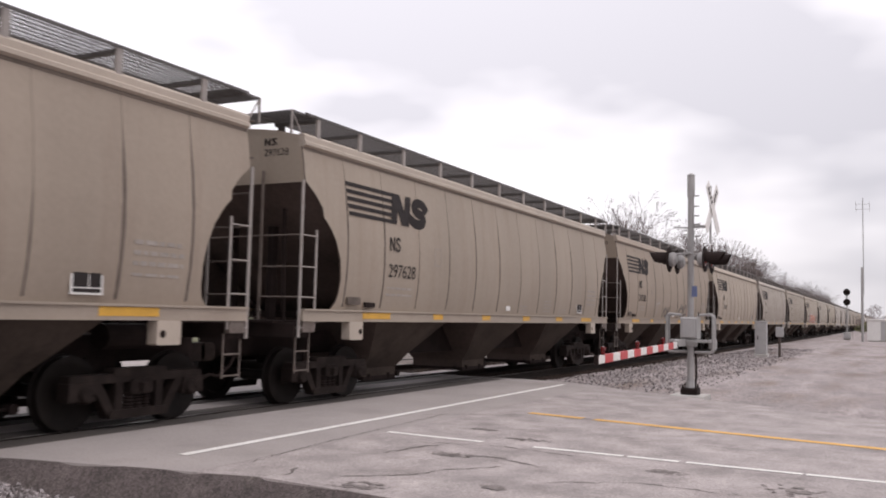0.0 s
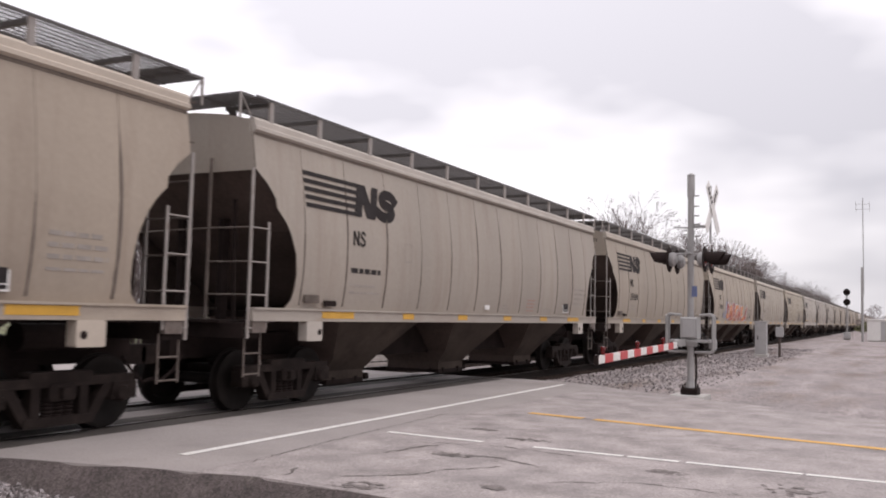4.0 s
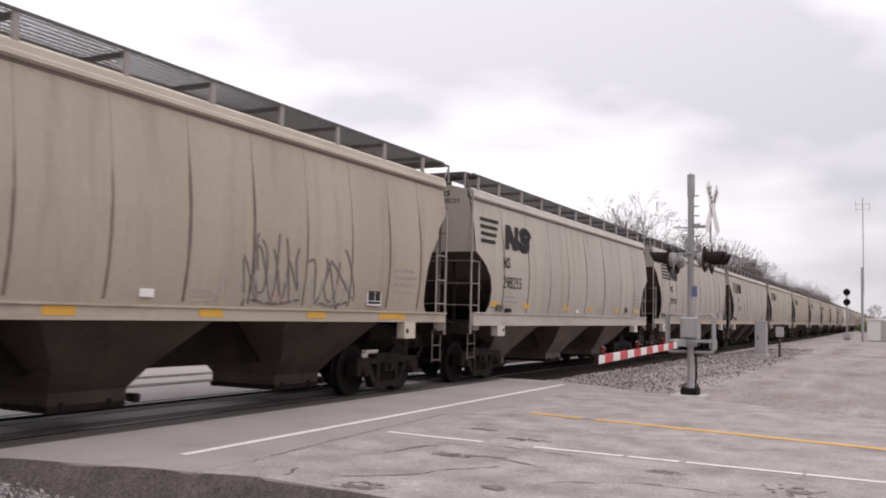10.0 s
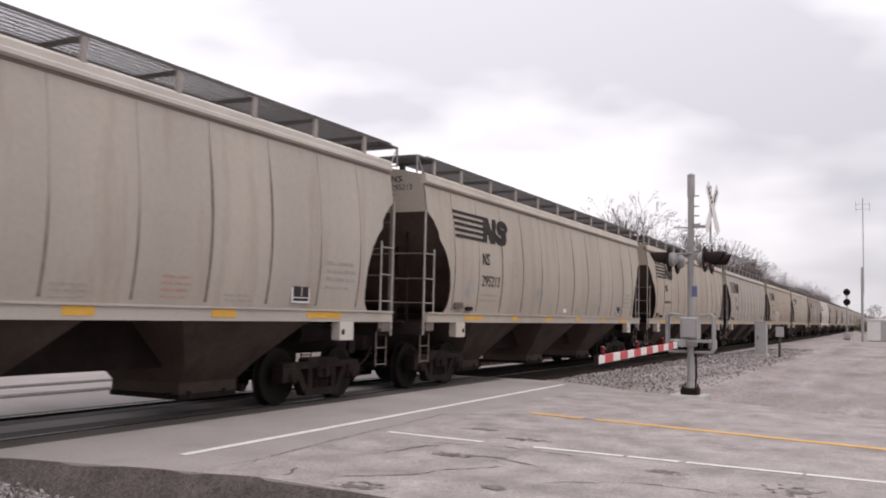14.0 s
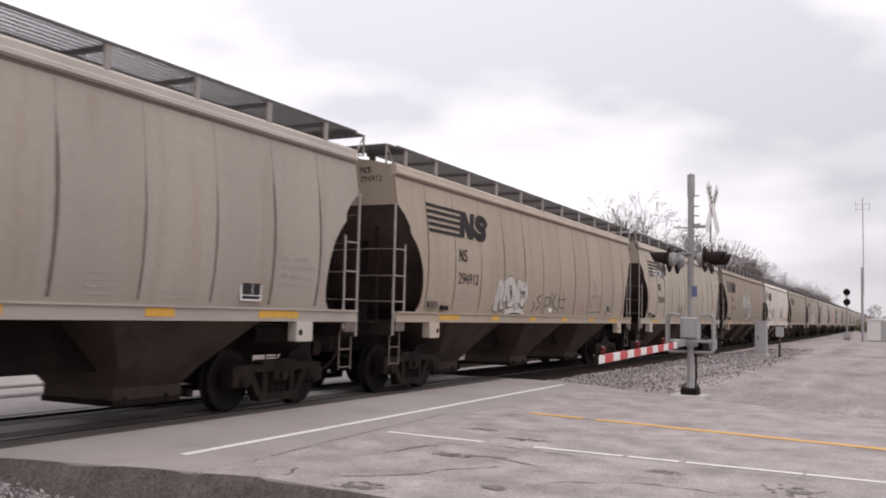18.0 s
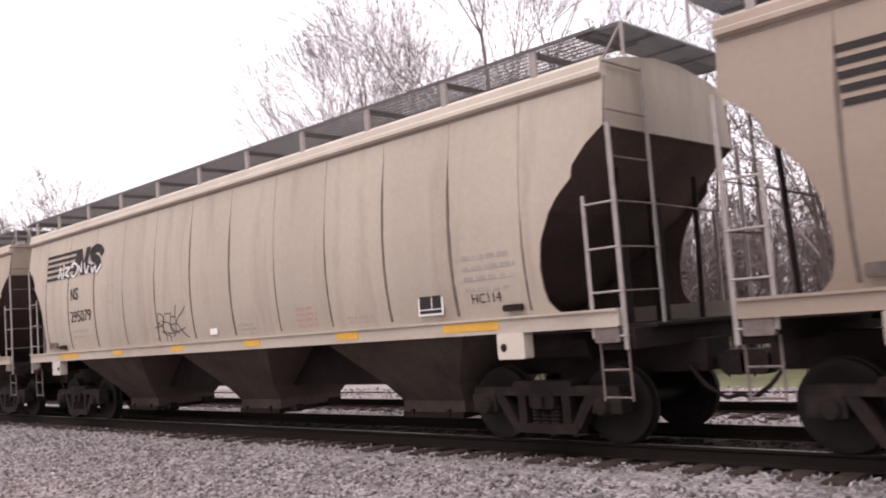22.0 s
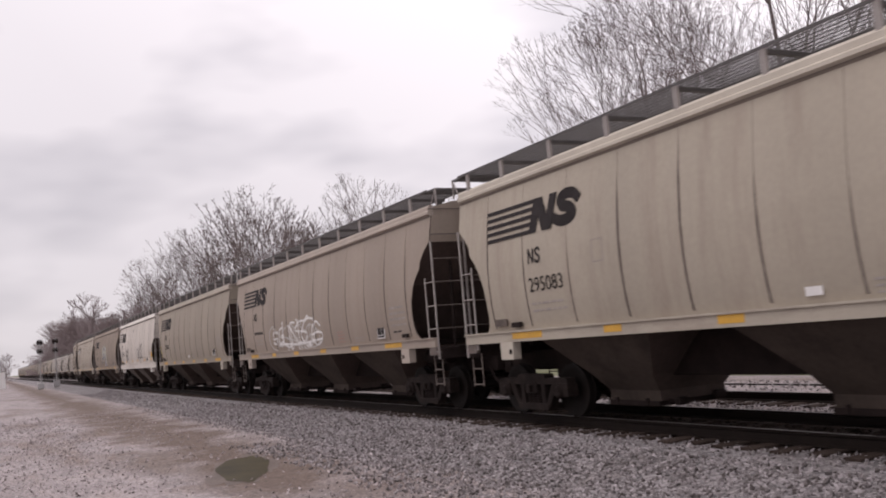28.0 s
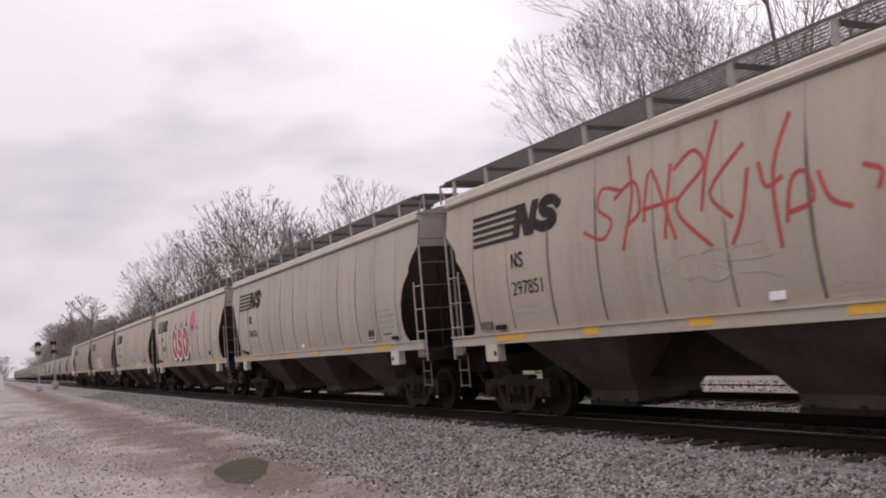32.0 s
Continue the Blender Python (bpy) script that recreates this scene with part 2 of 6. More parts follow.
# ---- mesh helpers ----
class Geo:
    """Collects vertices and faces, each with a material slot."""

    def __init__(self):
        self.v, self.f, self.m = [], [], []

    def add(self, verts, faces, slot=0):
        k = len(self.v)
        self.v += [tuple(p) for p in verts]
        self.f += [tuple(i + k for i in f) for f in faces]
        self.m += [slot] * len(faces)
        return self

    def box(self, x0, x1, y0, y1, z0, z1, slot=0):
        return self.add([(x0, y0, z0), (x1, y0, z0), (x1, y1, z0), (x0, y1, z0), (x0, y0, z1), (x1, y0, z1), (x1, y1, z1), (x0, y1, z1)],
                        [(0, 3, 2, 1), (4, 5, 6, 7), (0, 1, 5, 4), (1, 2, 6, 5), (2, 3, 7, 6), (3, 0, 4, 7)], slot)

    def cbox(self, x0, x1, y0, y1, z0, z1, c, slot=0):
        """A box with its edges along y chamfered."""
        o = [(x0 + c, z0), (x1 - c, z0), (x1, z0 + c), (x1, z1 - c), (x1 - c, z1), (x0 + c, z1), (x0, z1 - c), (x0, z0 + c)]
        return self.prism(o, y0, y1, slot)

    def prism(self, outline, y0, y1, slot=0):
        """An outline in x and z, drawn out along y."""
        n = len(outline)
        v = [(x, y0, z) for x, z in outline] + [(x, y1, z) for x, z in outline]
        f = [tuple(range(n)), tuple(range(2 * n - 1, n - 1, -1))]
        f += [(i, i + n, (i + 1) % n + n, (i + 1) % n) for i in range(n)]
        return self.add(v, f, slot)

    def tube(self, a, b, ra, rb=None, n=8, slot=0, caps=True):
        a, b = Vector(a), Vector(b)
        rb = ra if rb is None else rb
        d = (b - a).normalized()
        s = d.orthogonal().normalized()
        u = d.cross(s)
        v = []
        for p, r in ((a, ra), (b, rb)):
            v += [p + (s * math.cos(2 * math.pi * i / n) + u * math.sin(2 * math.pi * i / n)) * r for i in range(n)]
        f = [(i, (i + 1) % n, (i + 1) % n + n, i + n) for i in range(n)]
        if caps:
            f += [tuple(range(n - 1, -1, -1)), tuple(range(n, 2 * n))]
        return self.add(v, f, slot)

    def lathe(self, profile, axis_y=True, n=24, slot=0, centre=(0, 0, 0)):
        """A profile of (radius, offset along the axis) turned round the y axis (or z)."""
        v, f = [], []
        for r, o in profile:
            for i in range(n):
                a = 2 * math.pi * i / n
                p = (r * math.cos(a), o, r * math.sin(a)) if axis_y else (r * math.cos(a), r * math.sin(a), o)
                v.append((p[0] + centre[0], p[1] + centre[1], p[2] + centre[2]))
        for k in range(len(profile) - 1):
            for i in range(n):
                j = (i + 1) % n
                f.append((k * n + i, k * n + j, (k + 1) * n + j, (k + 1) * n + i))
        return self.add(v, f, slot)

    def path(self, pts, width, thick, slot=0):
        """One flat ribbon stroke along points on a side that faces -y."""
        n = len(pts)
        v, f = [], []
        for i, p in enumerate(pts):
            a, b = pts[max(0, i - 1)], pts[min(n - 1, i + 1)]
            d = Vector((b[0] - a[0], b[2] - a[2]))
            d = d.normalized() if d.length > 1e-6 else Vector((1, 0))
            e = width * 0.3 * (-1 if i == 0 else 1 if i == n - 1 else 0)
            x, z, w = p[0] + d.x * e, p[2] + d.y * e, width / 2
            for k in (-1, 1):
                v.append((x - d.y * w * k, p[1], z + d.x * w * k))
            for k in (-1, 1):
                v.append((x - d.y * w * k, p[1] + thick, z + d.x * w * k))
        for i in range(n - 1):
            a, b = 4 * i, 4 * i + 4
            f += [(a, b, b + 1, a + 1), (a, a + 2, b + 2, b), (a + 1, b + 1, b + 3, a + 3)]
        f += [(0, 1, 3, 2), (4 * n - 4, 4 * n - 2, 4 * n - 1, 4 * n - 3)]
        return self.add(v, f, slot)

    def mesh(self, name, *mats, smooth=False):
        me = bpy.data.meshes.new(name)
        me.from_pydata(self.v, [], self.f)
        for m in mats:
            me.materials.append(m)
        if len(mats) > 1:
            me.polygons.foreach_set("material_index", self.m)
        if smooth:
            me.shade_smooth()
            me.set_sharp_from_angle(angle=radians(38))
        me.update()
        return me


def part(name, geo, material, parent, label="", smooth=False, at=None):
    """One mesh object under a thing or under a part."""
    mats = material if isinstance(material, (list, tuple)) else [material]
    me = geo if isinstance(geo, bpy.types.Mesh) else geo.mesh(name, *mats, smooth=smooth)
    ob = new(name, me)
    ob.parent = parent
    if at is not None:
        ob.matrix_basis = at
    if label:
        tagged(ob, label=label)
    return ob


def thing(name, label, category, group="", kind="", at=None):
    ob = new(name)
    ob.empty_display_size = 0.1
    tagged(ob, label, category, group, kind)
    if at is not None:
        ob.matrix_basis = at
    return ob


def solid(name, geo, mats, label, category="", group="", kind="", smooth=False, at=None):
    """A thing that is one mesh."""
    mats = mats if isinstance(mats, (list, tuple)) else [mats]
    ob = new(name, geo if isinstance(geo, bpy.types.Mesh) else geo.mesh(name, *mats, smooth=smooth))
    tagged(ob, label, category, group, kind)
    if at is not None:
        ob.matrix_basis = at
    return ob


# ---- the large structure: ground, road, track ----
TRACK_Y = 9.78
PUDDLE = (15.75, 3.86)
RAIL_NEAR, RAIL_FAR = TRACK_Y - 0.753, TRACK_Y + 0.753


def smooth01(a, b, v):
    k = min(1.0, max(0.0, (v - a) / (b - a)))
    return k * k * (3 - 2 * k)


def road_left(y):
    return 6.1 + 0.24 * max(0.0, min(2.7, 8.0 - y)) - 0.15 * smooth01(5.3, 3.5, y) if y < 8 else 6.1


def road_right(y):
    return 16.2 + 0.6 * max(-4.0, min(7.2, y))


def road_z(y):
    return -0.010 - 0.012 * smooth01(7.2, 4.8, y) - 0.25 * smooth01(14, 30, y)


def ground_z(x, y):
    base = -0.40 + 0.30 * smooth01(5.5, 9.5, x)
    near = smooth01(6.3 - 0.5 * math.sin(x * 0.35), 8.1, y)
    far = 1 - smooth01(15.8, 17.6, y)
    bed = min(near, far)
    z = base * (1 - bed) - 0.205 * bed
    if y > 17.6:
        z = base - 0.1
    if 9.15 < y < 10.45:
        z = -0.178
    if y > 13.3:
        z += 0.17 * smooth01(13.3, 13.7, y) * (1 - smooth01(15.0, 19.0, y))
    z += 0.014 * noise.noise((x * 0.7, y * 0.7, 0)) * (1 - bed) * (1 if abs(x) < 60 else 0)
    if road_left(y) - 0.1 < x < road_right(y) + 0.1 and y < 60:
        z = min(z, road_z(y) - 0.22)
    if ((x + PUDDLE[0]) / 2.6) ** 2 + ((y - PUDDLE[1]) / 1.5) ** 2 < 1:
        z = -0.41
    return z


M_GRAVEL = mat("crushed_stone_and_dirt", (0.300, 0.260, 0.256), 0.95, 0.32, 2.2, 45, 0.8, stain=(0.135, 0.098, 0.076), stain_amount=0.85,
               stain_scale=0.55, size=0.03, along=True)


def add_mud(m):
    """A long brown muddy strip on the gravel beside the line."""
    n, l = m.node_tree.nodes, m.node_tree.links
    b = n["Principled BSDF"]
    old = b.inputs["Base Color"].links[0].from_socket
    co, sep, noi = n.new("ShaderNodeTexCoord"), n.new("ShaderNodeSeparateXYZ"), n.new("ShaderNodeTexNoise")
    noi.inputs["Scale"].default_value, noi.inputs["Detail"].default_value, noi.inputs["Roughness"].default_value = 0.8, 6, 0.6
    l.new(co.outputs["Object"], sep.inputs[0])
    l.new(co.outputs["Object"], noi.inputs["Vector"])

    def op(kind, a, c):
        q = n.new("ShaderNodeMath")
        q.operation = kind
        for i, v in enumerate((a, c)):
            if v is None:
                continue
            if isinstance(v, float):
                q.inputs[i].default_value = v
            else:
                l.new(v, q.inputs[i])
        return q.outputs[0]

    d = op("ABSOLUTE", op("SUBTRACT", sep.outputs["Y"], 4.1), None)
    d = op("ADD", d, op("MULTIPLY", noi.outputs["Fac"], 4.8))
    r = n.new("ShaderNodeMapRange")
    r.inputs["From Min"].default_value, r.inputs["From Max"].default_value = 4.15, 2.75
    l.new(d, r.inputs["Value"])
    e = n.new("ShaderNodeMapRange")
    e.inputs["From Min"].default_value, e.inputs["From Max"].default_value = -7.0, -13.0
    l.new(sep.outputs["X"], e.inputs["Value"])
    mix = n.new("ShaderNodeMix")
    mix.data_type = "RGBA"
    l.new(op("MULTIPLY", r.outputs["Result"], e.outputs["Result"]), mix.inputs["Factor"])
    l.new(old, mix.inputs["A"])
    mix.inputs["B"].default_value = (0.135, 0.098, 0.080, 1)
    l.new(mix.outputs["Result"], b.inputs["Base Color"])


add_mud(M_GRAVEL)
speckle(M_GRAVEL, 26, 0.62, 1.42)
# gravel beyond the track, darker and browner than the near gravel
M_FARGRAVEL = mat("dark_brown_gravel", (0.155, 0.128, 0.115), 0.95, 0.35, 1.5, 40, 0.8, stain=(0.09, 0.07, 0.055), stain_amount=0.7, stain_scale=0.8, size=0.03)
# oil stain plus the shade under the train, both in this near-black brown
M_BED = mat("oil_stained_shaded_bed", (0.036, 0.026, 0.022), 0.95, 0.35, 2.0, 40, 0.8, size=0.03, along=True, shine=0.1)
M_STONEBED = mat("grey_ballast_bed", (0.195, 0.178, 0.180), 0.95, 0.35, 2.0, 45, 0.9, stain=(0.085, 0.068, 0.06), stain_amount=0.5, stain_scale=0.9, size=0.03)
speckle(M_STONEBED, 24, 0.4, 1.7)
speckle(M_FARGRAVEL, 26, 0.6, 1.45)
speckle(M_BED, 26, 0.6, 1.45)


def build_ground():
    xs = np.concatenate([[-3000, -1500, -800, -420, -260, -160, -110, -80], np.arange(-60, 60.1, 0.6), [80, 110, 160, 260, 420, 800, 1500, 3000]])
    ys = np.concatenate([[-600, -200, -80, -40, -20, -12], np.arange(-8, 18.2, 0.35), [20, 22, 25, 30, 40, 60, 90, 150, 300, 700, 1500, 3000]])
    v = [(x, y, ground_z(x, y)) for y in ys for x in xs]
    nx = len(xs)
    f, slots = [], []
    for j in range(len(ys) - 1):
        for i in range(nx - 1):
            f.append((j * nx + i, j * nx + i + 1, (j + 1) * nx + i + 1, (j + 1) * nx + i))
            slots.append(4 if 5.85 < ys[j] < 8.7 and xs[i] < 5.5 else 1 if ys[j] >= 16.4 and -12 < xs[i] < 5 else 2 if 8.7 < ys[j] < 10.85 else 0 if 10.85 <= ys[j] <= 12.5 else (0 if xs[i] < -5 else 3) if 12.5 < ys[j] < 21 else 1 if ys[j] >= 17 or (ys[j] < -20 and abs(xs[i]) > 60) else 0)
    me = bpy.data.meshes.new("ground")
    me.from_pydata([tuple(map(float, p)) for p in v], [], f)
    me.materials.append(M_GRAVEL)
    me.materials.append(M_GRASS)
    me.materials.append(M_BED)
    me.materials.append(M_FARGRAVEL)
    me.materials.append(M_STONEBED)
    me.polygons.foreach_set("material_index", slots)
    me.shade_smooth()
    return tagged(new("ground", me), "grey gravel and brown dirt with grass beyond the track", "ground", kind="structure")


build_ground()


def slab(name, strips, material, label, category="road"):
    """Paved strips: rows of y, each with a left and a right end, as one thick slab."""
    g = Geo()
    n = len(strips)
    v = []
    for y, x0, x1 in strips:
        v += [(x0, y, road_z(y)), (x1, y, road_z(y)), (x0 - 0.12, y, road_z(y) - 0.32), (x1 + 0.12, y, road_z(y) - 0.32)]
    f = []
    for k in range(n - 1):
        a, b = 4 * k, 4 * k + 4
        f += [(a, a + 1, b + 1, b), (a + 2, a, b, b + 2), (a + 1, a + 3, b + 3, b + 1)]
    f += [(0, 2, 3, 1), (4 * n - 4, 4 * n - 3, 4 * n - 1, 4 * n - 2)]
    g.add(v, f)
    return solid(name, g, material, label, category, kind="structure")


def strips(y0, y1, n):
    return [(y, road_left(y) + 0.015 * math.sin(y * 5.1), road_right(y) + 0.06 * math.sin(y * 3.3)) for y in np.linspace(y0, y1, n)]


def build_shoulder():
    """The crumbling bank where the pavement drops to the gravel; its dark colour includes the slope's shade."""
    g = Geo()
    v, f = [], []
    ys = np.linspace(-2, 8.6, 54)
    for y in ys:
        x = road_left(y)
        for a, dz in ((-0.026, -0.003), (-0.14, -0.07), (-0.27, -0.2), (-0.42, -0.34), (-0.62, -0.47)):
            v.append((x + 0.03 + a + 0.02 * noise.noise((y * 4.1, a * 4, 0)), y, road_z(y) + dz + 0.012 * noise.noise((y * 5.0, a * 5, 1))))
    for i in range(len(ys) - 1):
        for j in range(4):
            a = 5 * i + j
            f.append((a, a + 1, a + 6, a + 5))
    g.add(v, [q[::-1] for q in f])
    solid("road_shoulder", g, M_SHOULDER, "crumbling shoulder of the road, its shade in the dark colour", "shoulder", kind="structure", smooth=True)


M_RUBBER = mat("worn_rubber_panel", (0.062, 0.052, 0.047), 0.85, 0.3, 1.5, 40, 0.3, along=True)
# dark dirt and broken asphalt, with the bank's shade mixed into the colour
M_SHOULDER = mat("shaded_crumbled_asphalt", (0.088, 0.071, 0.069), 0.95, 0.35, 3.0, 45, 0.8, stain=(0.13, 0.112, 0.10), stain_amount=0.5, stain_scale=2.0, size=0.03)
speckle(M_SHOULDER, 40, 0.7, 1.3)
build_shoulder()
slab("road", strips(-30, 5.95, 60), M_ASPHALT, "old cracked grey asphalt road leading to the crossing")
slab("road", strips(5.955, RAIL_NEAR - 0.09, 30), M_NEWASPHALT, "smooth newer asphalt apron beside the rails")
for y0, y1 in ((RAIL_NEAR - 0.52, RAIL_NEAR - 0.088), (RAIL_NEAR + 0.098, RAIL_NEAR + 0.45), (RAIL_FAR - 0.45, RAIL_FAR - 0.098), (RAIL_FAR + 0.088, RAIL_FAR + 0.45)):
    solid("crossing_panel", Geo().box(6.4, 20.3, y0, y1, -0.1, -0.004), M_RUBBER, "worn dark rubber panel along the rail", "crossing panel", kind="structure")
slab("road", strips(RAIL_NEAR + 0.1, RAIL_FAR - 0.1, 4), M_NEWASPHALT, "asphalt panel between the crossing rails")
slab("road", strips(RAIL_FAR + 0.09, 60, 30), M_NEWASPHALT, "pale asphalt road beyond the track")


def paint(name, pts, width, material, label):
    """A painted line on the road, through points in x and y."""
    g = Geo()
    for (x0, y0), (x1, y1) in zip(pts, pts[1:]):
        d = Vector((x1 - x0, y1 - y0, 0))
        s = Vector((-d.y, d.x, 0)).normalized() * width / 2
        n = max(1, int(d.length / 0.5))
        for k in range(n):
            a, b = Vector((x0, y0, 0)) + d * (k / n), Vector((x0, y0, 0)) + d * ((k + 1) / n)
            w0, w1 = 1 + 0.12 * noise.noise(a * 3), 1 + 0.12 * noise.noise(b * 3)
            g.add([(p.x, p.y, road_z(p.y) + 0.005) for p in (a - s * w0, b - s * w1, b + s * w1, a + s * w0)], [(0, 1, 2, 3)])
    return solid(name, g, material, label, "road marking", kind="structure")


paint("stop_line", [(7.24, 6.7), (19.6, 6.78)], 0.12, M_LINE, "long white painted line beside the track")
for a, b in ((5.9, 4.52), (3.85, 2.75), (2.7, 2.12), (2.04, 0.85), (0.82, -12.0)):
    paint("edge_line", [(10.16 - (5.88 - a) * 0.04, a), (10.16 - (5.88 - b) * 0.04, b)], 0.10, M_LINE, "broken white edge line on asphalt")
for a, b in ((5.25, 4.3), (4.1, -12.0)):
    paint("centre_line", [(13.56 - (5.28 - a) * 0.195, a), (13.56 - (5.28 - b) * 0.195, b)], 0.2, M_YLINE, "worn yellow centre line on asphalt")


def build_track(centre, label, reach, ups):
    """Two rails on ties; the ties between the given bounds are single pieces, the rest are joined."""
    track = thing("track", label, "railway track", kind="structure")
    head = [(-0.036, 0), (-0.036, -0.03), (-0.01, -0.045), (-0.01, -0.14), (-0.07, -0.158), (-0.07, -0.172), (0.07, -0.172), (0.07, -0.158),
            (0.01, -0.14), (0.01, -0.045), (0.036, -0.03), (0.036, 0)]
    for y, up in zip((centre - 0.753, centre + 0.753), ups):
        g = Geo()
        n = len(head)
        v = [(-430, a, b) for a, b in head] + [(430, a, b) for a, b in head]
        g.add(v, [(i, i + n, (i + 1) % n + n, (i + 1) % n) for i in range(n - 1)])
        g.add([(-430, head[-1][0], 0), (430, head[-1][0], 0), (430, head[0][0], 0), (-430, head[0][0], 0)], [(0, 1, 2, 3)], 1)
        part("rail", g, [M_RAIL, M_RAILTOP], track, "rusty steel rail with a polished head", at=pose(0, y, up))
    rnd = random.Random(4)
    me = Geo().cbox(-0.115, 0.115, -1.3, 1.3, -0.17, 0.0, 0.012).mesh("tie", M_TIE)
    rest = Geo()
    x = -150.0
    while x < 150:
        if not 5.6 < x < 20.6:
            if reach[0] < x < reach[1]:
                part("tie", me, None, track, at=pose(x + rnd.uniform(-0.04, 0.04), centre + rnd.uniform(-0.06, 0.06), -0.168, 0, 0, rnd.uniform(-1, 1)))
            else:
                rest.box(x - 0.115, x + 0.115, centre - 1.3, centre + 1.3, -0.33, -0.168)
        x += 0.52
    tagged(part("tie_bed", rest, M_TIE, track, "distant timber ties"), kind="stuff")
    return track


TRACK_TWO = 13.97
build_track(TRACK_Y, "railway track on stone ballast under the train", (-62, 60), (0.0, 0.03))
build_track(TRACK_TWO, "empty second railway track on grey ballast", (-30, 5.6), (0.0, 0.0))
for y in (TRACK_TWO - 0.753, TRACK_TWO + 0.753):
    for k in (-0.15, 0.15):
        solid("crossing_panel", Geo().box(6.4, 20.3, y + k - 0.09, y + k + 0.09, -0.1, -0.004), M_RUBBER, "worn dark rubber strip along the rail", "crossing panel", kind="structure")


def build_crossover():
    """Rails that lead from the train's track over to the second one."""
    track = thing("track", "distant crossover between the two tracks", "railway track", kind="structure")
    for off in (-0.753, 0.753):
        g = Geo()
        xs = [-104 - 4 * k for k in range(16)]
        v, f = [], []
        for x in xs:
            y = TRACK_Y + (TRACK_TWO - TRACK_Y) * smooth01(-102, -166, x) + off
            v += [(x, y - 0.07, -0.17), (x, y - 0.036, 0.0), (x, y + 0.036, 0.0), (x, y + 0.07, -0.17)]
        for k in range(15):
            f += [(4 * k + i, 4 * k + i + 1, 4 * k + i + 5, 4 * k + i + 4) for i in range(3)]
        g.add(v, f)
        part("rail", g, M_RAIL, track, "rusty steel rail")


build_crossover()


SMALL = np.array([(1, 1, 1), (-1, -1, 1), (-1, 1, -1), (1, -1, -1)], float) * 0.75
SMALL_TRI = np.array([(0, 2, 1), (0, 1, 3), (0, 3, 2), (1, 2, 3)])


def build_stones(name, boxes, label, seed, material, big=1.0):
    """Loose angular ballast stones scattered over rectangles (x0, x1, y0, y1, count)."""
    rng = np.random.default_rng(seed)
    shape = np.array([(1, 0, 0), (-1, 0, 0), (0, 1, 0), (0, -1, 0), (0, 0, 1), (0, 0, -1)], float)
    tri = np.array([(0, 2, 4), (2, 1, 4), (1, 3, 4), (3, 0, 4), (2, 0, 5), (1, 2, 5), (3, 1, 5), (0, 3, 5)])
    vs, fs = [], []
    k = 0
    for x0, x1, y0, y1, count in boxes:
        for _ in range(count):
            x, y = rng.uniform(x0, x1), rng.uniform(y0, y1)
            if road_left(y) - 0.05 < x < road_right(y) + 0.3 and y < 13:
                continue
            if ((x + PUDDLE[0]) / 1.5) ** 2 + ((y - PUDDLE[1]) / 0.62) ** 2 < 1:
                continue
            edge = min((x - x0) / 2.5, (x1 - x) / 2.5 if x1 < 5 else 1.0, (y - y0) / 0.7, (y1 - y) / 0.7 if y1 < 5.6 else 1.0)
            if edge < rng.random():
                continue
            r = rng.uniform(0.016, 0.042) * big
            s, t = (shape, tri) if big >= 1 else (SMALL, SMALL_TRI)
            p = s * rng.uniform(0.55, 1.2, (len(s), 1)) * r * np.array([1.25, 1.0, 0.8])
            q, _r = np.linalg.qr(rng.normal(size=(3, 3)))
            vs.append(p @ q + np.array([x, y, ground_z(x, y) + r * 0.3]))
            fs.append(t + k)
            k += len(s)
    me = bpy.data.meshes.new(name)
    me.from_pydata(np.concatenate(vs).tolist(), [], np.concatenate(fs).tolist())
    me.materials.append(material)
    return tagged(new(name, me), label, "ballast", kind="stuff")


def stone_material(name, base):
    m = mat(name, base, 0.9, 0.2, 6.0, 60, 0.2, shine=0.2)
    n, l = m.node_tree.nodes, m.node_tree.links
    geo, ramp, mul = n.new("ShaderNodeNewGeometry"), n.new("ShaderNodeValToRGB"), n.new("ShaderNodeMix")
    ramp.color_ramp.elements[0].color, ramp.color_ramp.elements[1].color = (0.35, 0.32, 0.30, 1), (1.6, 1.58, 1.57, 1)
    l.new(geo.outputs["Random Per Island"], ramp.inputs["Fac"])
    mul.data_type, mul.blend_type = "RGBA", "MULTIPLY"
    mul.inputs["Factor"].default_value = 1.0
    b = n["Principled BSDF"]
    old = b.inputs["Base Color"].links[0].from_socket
    l.new(old, mul.inputs["A"])
    l.new(ramp.outputs["Color"], mul.inputs["B"])
    l.new(mul.outputs["Result"], b.inputs["Base Color"])
    return m


M_BALLAST = stone_material("mixed_grey_ballast_stones", (0.242, 0.223, 0.227))
M_PEBBLE = stone_material("pale_dusty_pebbles", (0.36, 0.322, 0.325))
# stones as dark as the bed: oil and under-train shade in one colour
M_OILY_SHADED = stone_material("oil_stained_shaded_stones", (0.036, 0.026, 0.022))
# ---- the train ----
CAR_LEN, CAR_PITCH = 16.54, 17.9
SHORT = 1.25
RIBS = (1.15, 2.37, 3.69, 5.01, 6.33, 7.65, 8.96, 10.27, 11.58, 12.88, 14.15, 15.33)  # seams along the side
POSTS = (0.4, 1.68, 3.25, 4.8, 6.35, 7.9, 9.45, 11.0, 12.55, 14.1, 15.6)  # along the roof walk
